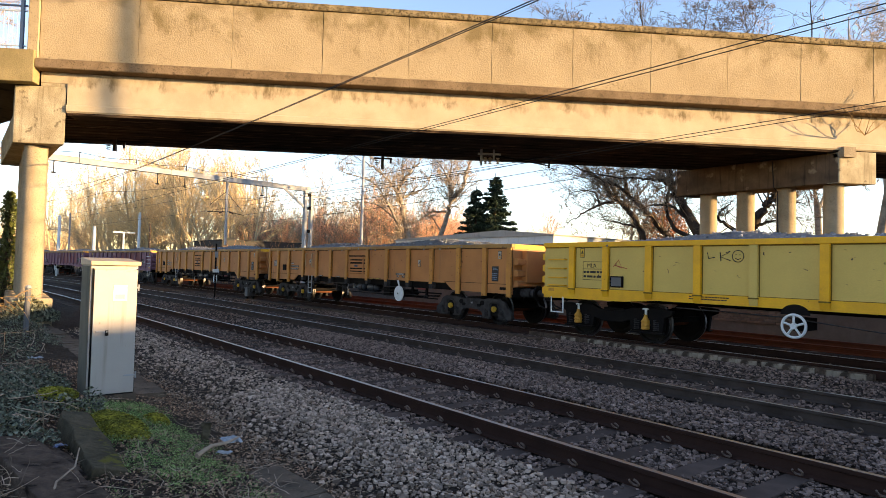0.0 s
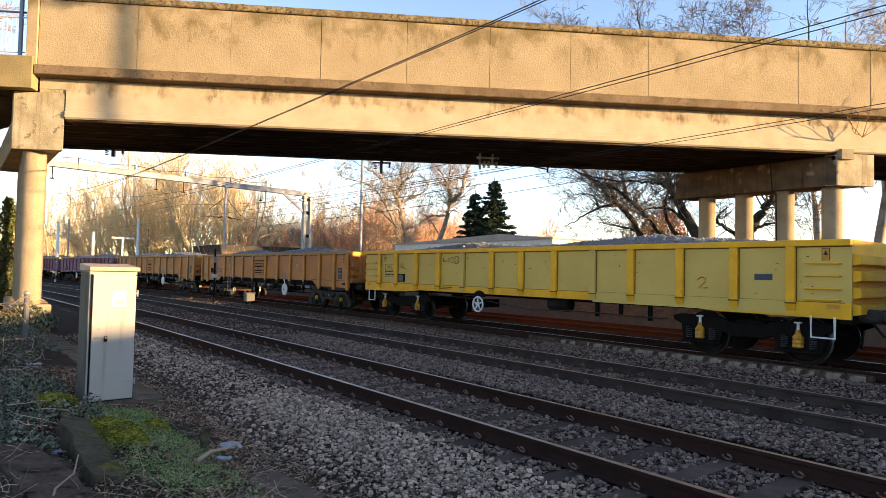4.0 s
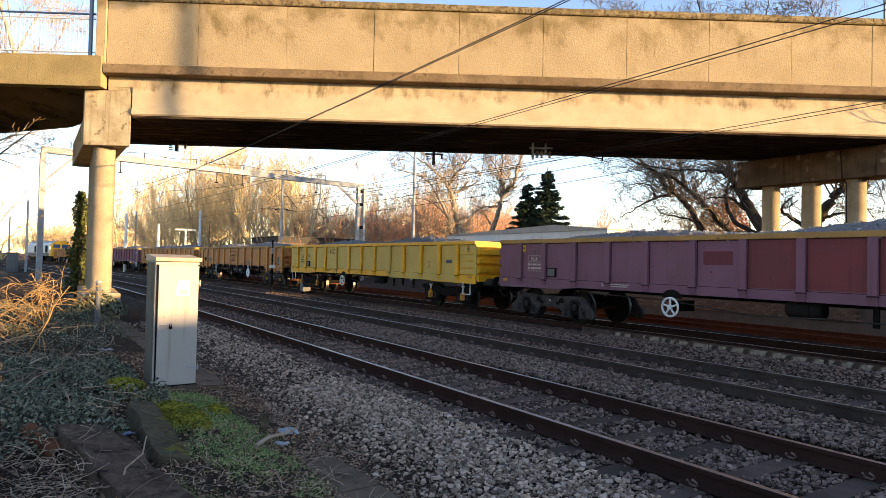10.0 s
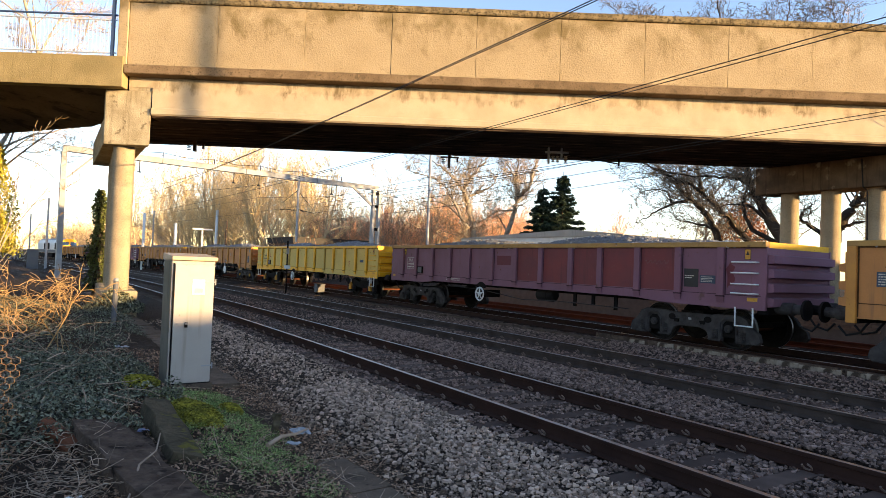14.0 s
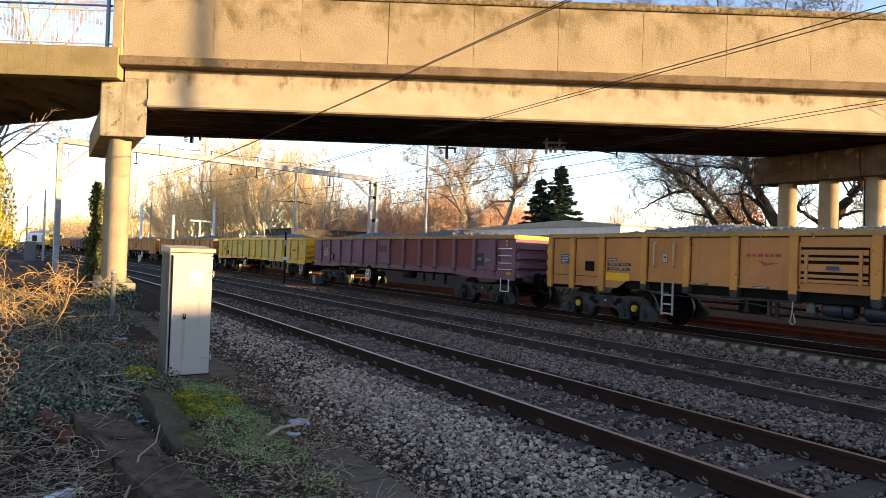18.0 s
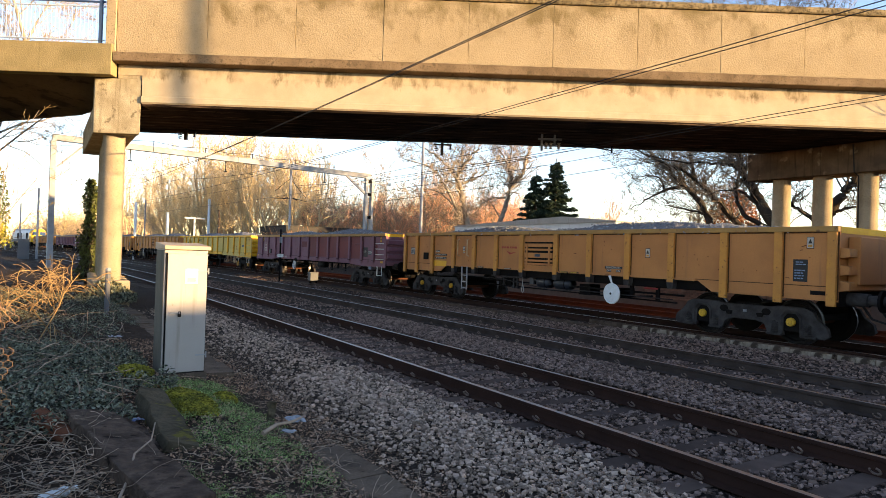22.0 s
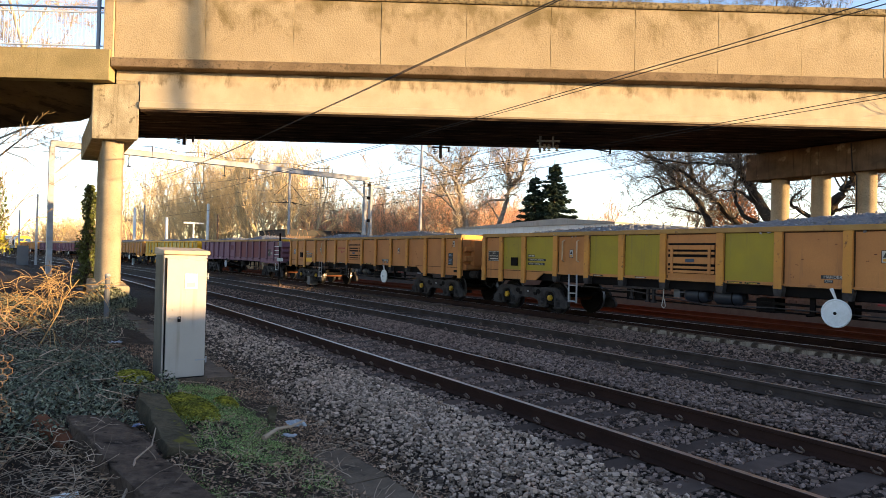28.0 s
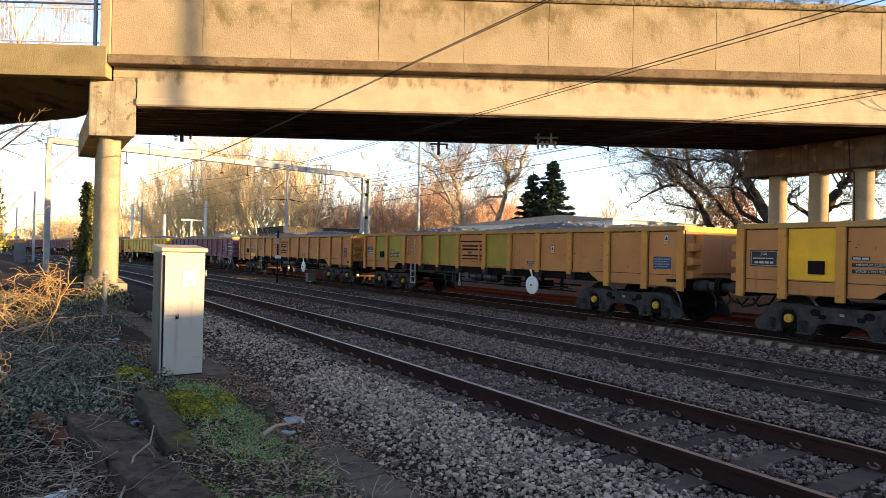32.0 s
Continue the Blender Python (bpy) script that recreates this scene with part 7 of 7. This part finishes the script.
def leaves_mesh(name, at, seed, small, large, mat, flat=0.6):
    """Many pointed leaves, each a folded kite."""
    rs = np.random.RandomState(seed)
    n = len(at)
    a, tilt = rs.uniform(0, 2 * np.pi, n), rs.normal(0, flat, n)
    roll = rs.normal(0, flat, n)
    s = rs.uniform(small, large, n)[:, None]
    fwd = np.stack([np.cos(a) * np.cos(tilt), np.sin(a) * np.cos(tilt), np.sin(tilt)], 1)
    side = np.stack([-np.sin(a) * np.cos(roll), np.cos(a) * np.cos(roll), np.sin(roll)], 1)
    up = np.cross(fwd, side)
    v = np.stack([at - fwd * s * 0.8, at + side * s * 0.62 + up * s * 0.12 - fwd * s * 0.1, at + fwd * s, at - side * s * 0.62 + up * s * 0.12 - fwd * s * 0.1], 1).reshape(-1, 3)
    k = 4 * np.arange(n)[:, None]
    f = np.concatenate([k + np.array([[0, 1, 2]]), k + np.array([[0, 2, 3]])]).reshape(-1, 3)
    return raw_mesh(name, v, f, mat)


def on_ground(x, y, lift):
    z = np.array([ground_height(a, b) + 0.03 * hill((a, b, 0), 2.3) for a, b in zip(x, y)])
    return np.stack([x, y, z + lift], 1)


def ground_cover():
    rs = np.random.RandomState(12)

    def scatter(n, x0, x1, y0, y1, keep):
        x, y = rs.uniform(x0, x1, n), rs.uniform(y0, y1, n)
        m = np.array([keep(a, b) for a, b in zip(x, y)])
        return x[m], y[m]

    # ivy carpet on the bank
    def ivy_here(a, b):
        edge = 1.25 + 0.35 * hill((a * 1.0, b, 7), 0.6)
        if b < 7.6:
            edge = min(edge, 0.75 + 0.3 * hill((a, b, 2), 1.2))
        if b < 6.0:
            edge = min(edge, -0.1 + 0.5 * hill((a, b, 4), 1.1))
        if 14 < b < 24:
            edge = 1.8
        return a < edge and not (1.2 < a < 1.9 and 8.3 < b < 9.1) and not ((a - 1.02) ** 2 / 0.05 + (b - 8.3) ** 2 / 0.16 < 1)

    x, y = scatter(74000, -2.6, 1.8, 4.6, 11, ivy_here)
    p1 = on_ground(x, y, rs.uniform(0.0, 0.13, len(x)) + 0.03 * np.sin(x * 3 + y * 2) + 0.05 * np.sin(x * 11 + 3 * np.sin(y * 7)) * np.sin(y * 9))
    x, y = scatter(30000, -3.0, 1.9, 11, 22, ivy_here)
    p2 = on_ground(x, y, rs.uniform(0.01, 0.2, len(x)) + 0.06 * np.sin(x * 3 + y * 2))
    tagged(part("ivy_carpet", leaves_mesh("ivy_carpet", np.concatenate([p1, p2]), 3, 0.012, 0.029, IVY), None), "carpet of dark green ivy over the bank", "ivy", kind="stuff")
    # mound of ivy round the column's foot
    n = 5200
    a, q = rs.uniform(0, 2 * np.pi, n), rs.uniform(0, 1, n) ** 0.6
    hgt = rs.uniform(0, 1, n)
    p = np.stack([1.62 + 0.75 * q * np.cos(a), 19.9 + 0.75 * q * np.sin(a), 0.0 + 0.72 * hgt * (1 - q * 0.75)], 1)
    tagged(part("ivy_mound", leaves_mesh("ivy_mound", p, 6, 0.03, 0.06, IVY, 1.0), None), "mound of dark ivy round the column foot", "ivy", kind="stuff")
    # low green weeds
    def weeds_here(a, b):
        edge = 1.02 if b > 5.2 else 0.9 + 0.25 * hill((a, b, 1), 2)
        return hill((a, b, 9), 1.6) + rs.normal(0, 0.22) + 0.6 * hill((a, b, 2), 7.0) > (-0.22 if 5.3 < b < 7.6 else 0.02) and a > edge and a < 1.95 + 0.3 * hill((a, b, 4), 2.0) + rs.normal(0, 0.08) and not (2.08 < a < 2.5 and b < 6) and not (1.2 < a < 1.9 and 8.3 < b < 9.1)
    x, y = scatter(120000, 0.75, 2.15, 3.0, 8.3, weeds_here)
    tagged(part("weeds", leaves_mesh("weeds", on_ground(x, y, rs.uniform(0.0, 0.05, len(x))), 8, 0.004, 0.009, GRASS, 0.8), None), "low patchy green weeds beside the cabinet", "weeds", kind="stuff")
    # moss cushions
    for k, (cx, cy, rx, ry) in enumerate(((1.38, 6.95, 0.25, 0.7), (1.0, 8.4, 0.22, 0.42), (1.8, 7.25, 0.12, 0.25))):
        n = 4200 if k == 0 else 1800
        u, w = rs.normal(0, 0.5, n), rs.normal(0, 0.5, n)
        m = u * u + w * w < 1
        mx, my = cx + rx * u[m], cy + ry * w[m]
        pts = on_ground(mx, my, (0.09 if k == 1 else 0.02) + 0.05 * (1 - u[m] ** 2 - w[m] ** 2) + rs.uniform(-0.012, 0.012, m.sum()))
        tagged(part("moss_cushion", stones_mesh("moss_cushion", pts, 60 + k, 0.008, 0.020, MOSS), None), "yellow-green moss cushion beside the cabinet", "moss", "moss cushions", kind="stuff")
    # fallen leaves and crumbs
    def litter_here(a, b):
        return hill((a, b, 5), 0.9) > -0.35
    x, y = scatter(44000, -1.2, 3.4, 3.0, 12, litter_here)
    tagged(part("leaf_litter", leaves_mesh("leaf_litter", on_ground(x, y, rs.uniform(0.0, 0.03, len(x))), 9, 0.009, 0.024, LEAFLITTER, 0.35), None), "scattered brown leaf litter on the soil", "leaf litter", kind="stuff")
    # dead twigs and straw lying about
    def twigs(name, n, x0, x1, y0, y1, l0, l1, r, lift, mat, label, seed, rise):
        q = np.random.RandomState(seed)
        x, y = q.uniform(x0, x1, n), q.uniform(y0, y1, n)
        p = on_ground(x, y, q.uniform(0.0, lift, n))
        a = q.uniform(0, 2 * np.pi, n)
        d = np.stack([np.cos(a), np.sin(a), q.normal(0, rise, n)], 1)
        L = q.uniform(l0, l1, n)
        lines = np.zeros((n, 6, 3))
        for j in range(6):
            lines[:, j] = p
            p = p + d * (L / 5)[:, None]
            d = d + q.normal(0, 0.34, (n, 3)) - np.array([0, 0, 0.12 * rise])
        v, f = tubes(lines, np.linspace(1, 0.45, 6)[None] * q.uniform(0.6, 1.3, (n, 1)) * r, 4)
        tagged(part(name, raw_mesh(name, v, f, mat), None), label, "dead stems", kind="stuff")
    twigs("dead_twigs", 900, -1.3, 0.42, 3.6, 6.1, 0.06, 0.32, 0.0034, 0.2, DEADWOOD, "tangle of dead brown twigs on the ground", 21, 0.22)
    twigs("fallen_stems", 700, 0.6, 2.4, 3.6, 5.9, 0.05, 0.26, 0.003, 0.03, DEADWOOD, "dry fallen stems among the weeds", 22, 0.1)
    twigs("bank_twigs", 260, -3.0, 1.2, 6.5, 15, 0.3, 1.1, 0.006, 0.25, DEADWOOD, "dead bramble twigs through the ivy", 23, 0.3)
    twigs("shoulder_twigs", 900, 2.1, 3.5, 3.6, 12.5, 0.06, 0.35, 0.0035, 0.03, DEADWOOD, "dry twigs along the ballast edge", 24, 0.15)
    # tall sunlit brambles
    q = np.random.RandomState(31)
    n = 46
    x, y = q.uniform(-3.2, 0.35, n), q.uniform(11.8, 18.5, n)
    a = q.uniform(0, 2 * np.pi, n)
    way = np.stack([0.8 * np.cos(a), 0.6 * np.sin(a), q.uniform(0.5, 1.2, n)], 1)
    stems = [tubes(lines, np.maximum(rad, 0.0042), 4) for lines, rad in grow(q, on_ground(x, y, np.zeros(n)), way, q.uniform(0.8, 1.7, n), q.uniform(0.007, 0.013, n), 3, (6, 4), 0.85, 0.16, 0.11, 0.6, 0.15)]
    v = np.concatenate([w for w, _ in stems])
    f = np.concatenate([g + sum(len(w) for w, _ in stems[:k]) for k, (_, g) in enumerate(stems)])
    tagged(part("bramble_thicket", raw_mesh("bramble_thicket", v, f, DRY), None), "arching straw-coloured bramble stems catching the sun", "brambles", kind="stuff")


def ivy_trunk():
    iv = thing("ivy_clad_stump", "upright dead trunk clad in sunlit olive ivy", "tree", at=pose(1.52, 26.3, 0))
    part("trunk", Shape().lathe([(0.16, -0.2), (0.12, 2.0), (0.05, 3.7)], 10, "z"), DARKBARK, iv, smooth=True)
    rs = np.random.RandomState(5)
    n = 2600
    z = rs.uniform(0.2, 3.9, n)
    a = rs.uniform(0, 2 * np.pi, n)
    r = (0.12 + 0.42 * np.abs(np.sin(z * 2.1 + 1 + 0.6 * np.sin(a))) * rs.uniform(0.2, 1, n)) * (1.2 - z / 5)
    p = np.stack([r * np.cos(a), r * np.sin(a), z], 1)
    part("ivy_foliage", leaves_mesh("ivy_foliage", p, 7, 0.05, 0.09, IVY_LIT, 1.1), None, iv, "olive green ivy leaves")


def yellow_bush():
    ys = thing("evergreen_bush", "tall yellow-green evergreen bush in low sun", "bush", at=pose(-1.8, 24.5, 0))
    part("trunk", Shape().lathe([(0.2, -0.3), (0.12, 2.0), (0.03, 4.4)], 8, "z"), DARKBARK, ys, smooth=True)
    rs = np.random.RandomState(15)
    n = 17000
    z = rs.uniform(1.5, 4.9, n)
    a = rs.uniform(0, 2 * np.pi, n)
    r = (1.35 - 0.22 * z + 0.25 * np.sin(a * 4 + z * 2.4)) * np.sqrt(rs.uniform(0.3, 1, n))
    p = np.stack([r * np.cos(a), r * np.sin(a), z + rs.normal(0, 0.08, n)], 1)
    part("foliage", leaves_mesh("foliage", p, 16, 0.03, 0.065, BUSH, 1.1), None, ys, "yellow-green leaf sprays")
    hd = thing("russet_hedge", "russet beech hedge that keeps its dead leaves", "hedge", at=pose(40.3, 26.2, 0))
    part("trunk", Shape().lathe([(0.2, 0), (0.1, 2.0), (0.02, 3.6)], 8, "z"), DARKBARK, hd)
    n = 9000
    a, q, z = rs.uniform(0, 2 * np.pi, n), rs.uniform(0, 1, n) ** 0.5, rs.uniform(0.2, 1, n)
    r = 3.0 * q * (1.05 - 0.55 * z)
    p = np.stack([r * np.cos(a), r * np.sin(a), z * 7.6 * (1 - 0.3 * q) + rs.normal(0, 0.15, n)], 1)
    part("foliage", leaves_mesh("foliage", p, 18, 0.06, 0.12, RUSSET, 1.1), None, hd, "russet dead leaves")


# ---- lineside litter and timber ----
def old_timbers():
    def beam(name, label, x, y, z, rx, ry, rz, l, w, h, mat, cat):
        sh = Shape()
        n = 7
        rnd = random.Random(int(x * 100 + y * 10))
        prev = None
        rings = []
        for i in range(n + 1):
            q = -l / 2 + l * i / n
            j = [rnd.uniform(-0.02, 0.02) for _ in range(8)]
            rings += [(-w / 2 + j[0], q, -h / 2 + j[1]), (w / 2 + j[2], q, -h / 2 + j[3]), (w / 2 + j[4], q, h / 2 + j[5]), (-w / 2 + j[6], q, h / 2 + j[7])]
        fs = [(4 * i + k, 4 * i + (k + 1) % 4, 4 * (i + 1) + (k + 1) % 4, 4 * (i + 1) + k) for i in range(n) for k in range(4)] + [(3, 2, 1, 0), (4 * n, 4 * n + 1, 4 * n + 2, 4 * n + 3)]
        ob = part(name, sh.add(rings, fs), mat, bevel=0.008)
        ob.matrix_basis = pose(x, y, z, rx, ry, rz)
        tagged(ob, label, cat)
    beam("mossy_post", "broken mossy concrete post lying in the weeds", 0.98, 6.15, 0.045, 3, 14, 1, 1.75, 0.25, 0.17, MOSSPOST, "post")
    beam("rotten_sleeper", "rotten dark timber sleeper half buried in twigs", 0.58, 5.12, 0.02, 2, 4, 10, 2.3, 0.36, 0.26, TIMBER, "timber")
    beam("rotten_sleeper", "rotten dark timber sleeper half buried in twigs", 0.02, 4.3, -0.16, -2, -8, 24, 1.3, 0.18, 0.16, TIMBER, "timber")
    beam("broken_board", "short broken dark board leaning on the timbers", 0.71, 5.92, 0.06, 3, 8, 7, 1.15, 0.16, 0.06, TIMBER, "board")
    beam("wood_stake", "short rotten wooden stake standing in the weeds", 2.03, 6.33, -0.06, 88, 4, 0, 0.26, 0.07, 0.06, MOSSPOST, "stake")
    ob = part("rusty_pipe", Shape().tube((0, -0.25, 0), (0, 0.28, 0.0), 0.075, 16, caps=False).tube((0, -0.25, 0), (0, 0.28, 0.0), 0.062, 16, caps=False), RUST)
    ob.matrix_basis = pose(0.16, 6.12, 0.08, 12, 0, 25)
    tagged(ob, "short rusty brown pipe end among the timbers", "pipe")
    rs = random.Random(3)

    def crumple(name, label, x, y, z, s, mat):
        sh = Shape()
        n = 7
        pts = [((i - 3) * s / 3, (j - 3) * s / 4, s * 0.5 * abs(hill((i * 0.7, j * 0.8, x * 9), 1.0))) for j in range(n) for i in range(n)]
        sh.add(pts, [(j * n + i, j * n + i + 1, (j + 1) * n + i + 1, (j + 1) * n + i) for j in range(n - 1) for i in range(n - 1)])
        ob = part(name, sh, mat)
        md = ob.modifiers.new("thick", "SOLIDIFY")
        md.thickness = 0.004
        ob.matrix_basis = pose(x, y, z, 0, 0, rs.uniform(0, 360))
        tagged(ob, label, "litter", "litter")
    crumple("plastic_bag", "crumpled translucent white plastic bag by the stake", 2.2, 6.1, -0.08, 0.11, LITTERMAT)
    crumple("paper_scrap", "torn white paper scrap on the ivy", 1.05, 11.2, 0.14, 0.09, LITTERMAT)
    crumple("plastic_wrapper", "pale plastic wrapper among the weeds", 1.98, 5.65, -0.05, 0.06, LITTERMAT)
    crumple("plastic_wrapper", "dirty blue and white wrapper by the mossy post", 0.72, 6.15, 0.06, 0.09, WRAPPER)
    b = thing("plastic_bottle", "crushed white plastic bottle lying in the twigs", "bottle", at=pose(0.13, 4.75, 0.0, 0, 84, 20))
    part("bottle_body", Shape().lathe([(0, -0.09), (0.033, -0.088), (0.036, -0.02), (0.03, 0.02), (0.035, 0.06), (0.014, 0.10), (0.014, 0.12), (0, 0.12)], 12, "z"), WHITE, b, smooth=True)
    part("bottle_cap", Shape().lathe([(0, 0.118), (0.016, 0.118), (0.016, 0.135), (0, 0.135)], 10, "z"), WHITE, b)
    pts = [(1.78, 5.75, 0.02), (1.95, 5.9, 0.04), (2.12, 6.0, 0.02), (2.3, 6.2, 0.0)]
    tagged(part("dead_branch", Shape().pipe([Vector(p) + Vector((-0.1, -0.3, 0)) for p in pts], 0.02, 6, 0.5), DEADWOOD), "bare dead branch lying across the weeds", "branch")
    pts = [(0.42, 4.2, 0.05), (0.53, 4.55, 0.10), (0.60, 4.85, 0.17), (0.74, 5.1, 0.18), (0.80, 5.35, 0.24)]
    tagged(part("dead_branch", Shape().pipe(pts, 0.010, 6, 0.5), DEADWOOD), "thick dead branch propped on the old timbers", "branch")




def wire_netting():
    nt = thing("wire_netting", "torn rusty hexagonal wire netting on a thin stake", "netting", at=pose(-0.5, 3.42, 0.0, 0, 0, 8))
    part("stake", Shape().tube((0, 0, -0.15), (0.01, 0, 1.45), 0.014, 8), DEADWOOD, nt)
    rnd = random.Random(6)
    c, sh = 0.0195, Shape()

    def sway(x, z):
        return (x, 0.05 * math.sin(3.1 * z + 2 * x) + 0.03 * math.sin(9 * x), z)

    for r in range(46):
        for k in range(13):
            x0, z0 = 0.02 + k * c * 1.732 + (c * 0.866 if r % 2 else 0), 0.02 + r * c * 1.5
            if x0 > 0.385 + 0.03 * math.sin(r * 0.9) or rnd.random() < 0.06:
                continue
            for a0, a1 in ((90, 30), (30, -30), (-30, -90)):
                p, q = [(x0 + c * math.cos(radians(a)), z0 + c * math.sin(radians(a))) for a in (a0, a1)]
                sh.tube(sway(*p), sway(*q), 0.0013, 4, caps=False)
    part("mesh_wire", sh, DRYWIRE, nt, "rusty hexagonal wire mesh")["kind"] = "stuff"


def bridge_plant():
    """Small dry shrub rooted in a joint of the bridge above the far pier."""
    rs = np.random.RandomState(9)
    sb = thing("dry_shrub", "small leafless shrub rooted in the bridge joint", "shrub", at=BR @ pose(24.0, -0.2, 6.05))
    vs, fs, n0 = [], [], 0
    for k in range(6):
        a = rs.uniform(-2.6, 0.2)
        for lines, rad in grow(rs, (0, -0.1, 0), (math.cos(a) * 1.3 - 0.4, -0.35, rs.uniform(0.1, 1.0)), rs.uniform(0.6, 1.6), 0.014, 2, (3,), 0.5, 0.0, 0.2, 0.4):
            v, f = tubes(lines, np.maximum(rad, 0.006), 4)
            vs.append(v), fs.append(f + n0)
            n0 += len(v)
    ob = part("stem_tangle", raw_mesh("stem_tangle", np.concatenate(vs), np.concatenate(fs), DRY), None, sb)
    ob["kind"] = "stuff"


woods()
x_, y_ = polar(40.7, 56)
fir_tree(3, x_, y_, 9.1, 3.2)
x_, y_ = polar(42.4, 56)
fir_tree(5, x_, y_, 10.3, 3.6)
ground_cover()
ivy_trunk()
yellow_bush()
old_timbers()
wire_netting()
bridge_plant()


# ---- loose ballast stones ----
def ballast_stones():
    rs = np.random.RandomState(41)
    zones = ((2.5, 4.25, 1.8, 9, 1750), (2.5, 4.25, 9, 20, 560), (4.25, 6.65, 1.5, 13, 850), (4.25, 6.65, 13, 24, 200), (6.65, 8.05, 1.5, 16, 1050), (6.65, 8.05, 16, 36, 160), (8.05, 10.45, 1.6, 16, 480), (8.05, 10.45, 16, 30, 90), (10.45, 12.95, 2.5, 22, 340), (10.45, 12.2, 22, 38, 90), (13.3, 15.3, 3.5, 16, 90))
    found, near = [], []
    for k, (x0, x1, y0, y1, dens) in enumerate(zones):
        n = int((x1 - x0) * (y1 - y0) * dens)
        x, y = rs.uniform(x0, x1, n), rs.uniform(y0, y1, n)
        keep = np.ones(n, bool)
        for c, start in zip(TRACKS, (0.58, 0.22, 1.12, 6.0)):
            on = np.abs(x - c) < 1.27
            ph = np.mod(y - start + 0.33, 0.66) - 0.33
            keep &= ~(on & (np.abs(ph) < 0.115) & (rs.uniform(0, 1, n) < (0.93 if c < 9 else 0.75)))
            for s in (-0.7525, 0.7525):
                keep &= ~(np.abs(x - c - s) < 0.085)
        if x1 < 4.3:
            keep &= ~((x < 3.7) & (rs.uniform(0, 1, n) < np.clip((3.7 - x) / 1.0, 0, 0.85)))
        x, y = x[keep], y[keep]
        z = np.array([ballast_height(a, b) for a, b in zip(x, y)])
        p = np.stack([x + np.array([bend(b) for b in y]), y, z + rs.uniform(-0.022, 0.024, len(x))], 1)
        (near if x1 < 4.3 else found).append(p)
    tagged(part("ballast_stones", stones_mesh("ballast_stones", np.concatenate(found), 90, 0.012, 0.037, STONE), None), "loose broken grey-brown ballast stones beside the rails", "ballast", kind="stuff")
    tagged(part("shoulder_stones", stones_mesh("shoulder_stones", np.concatenate(near), 91, 0.011, 0.037, SHOULDER), None), "pale dusty stones on the ballast shoulder", "ballast", kind="stuff")


def shoulder_grit():
    """Fine brown grit and crumbled stone between the trough lids and the ballast."""
    rs = np.random.RandomState(52)
    n = 15000
    x, y = rs.uniform(2.0, 3.8, n), 1.8 + 11 * rs.uniform(0, 1, n) ** 1.3
    keep = rs.uniform(0, 1, n) < np.clip((3.9 - x) / 0.7, 0.15, 1)
    x, y = x[keep], y[keep]
    z = np.array([max(ballast_height(a, b), ground_height(a, b)) if a > 2.5 else ground_height(a, b) for a, b in zip(x, y)])
    p = np.stack([x + np.array([bend(b) for b in y]), y, z + rs.uniform(0.0, 0.012, len(x))], 1)
    tagged(part("shoulder_grit", stones_mesh("shoulder_grit", p, 53, 0.004, 0.014, GRIT), None), "fine brown grit and crumbled stone at the ballast edge", "grit", kind="stuff")


ballast_stones()
shoulder_grit()
brick_wall()


def shadow_column():
    """Unseen post added behind the camera so that its soft shadow falls on the first parapet panel."""
    lc = thing("street_lamp", "tall grey unseen post added to shade the first parapet panel", "street lamp", at=pose(29.6, -17.0, 0))
    part("column", Shape().lathe([(0.14, -0.5), (0.12, 3), (0.10, 14), (0.0, 14.05)], 12, "z"), STEEL, lc, smooth=True)
    part("lantern", Shape().box(-0.2, 0.2, -1.2, 0.2, 14.0, 14.15), STEEL, lc, bevel=0.03)


shadow_column()


# ---- what moves ----
def motions():
    for ob, y0 in TRAIN:
        rows = []
        for t, d in TRAVEL:
            y = y0 + d
            rows.append((t, pose(TRACKS[2] + bend(y), y, 0, 0, 0, heading(y))))
        walk(ob, rows)
    for ob, y in WHEELS:
        x0, z0 = ob.location.x, ob.location.z
        walk(ob, [(k * 8 / 30, pose(x0, y, z0, -math.degrees(travelled(k * 8 / 30) / 0.46), 0, 0)) for k in range(121)])


motions()
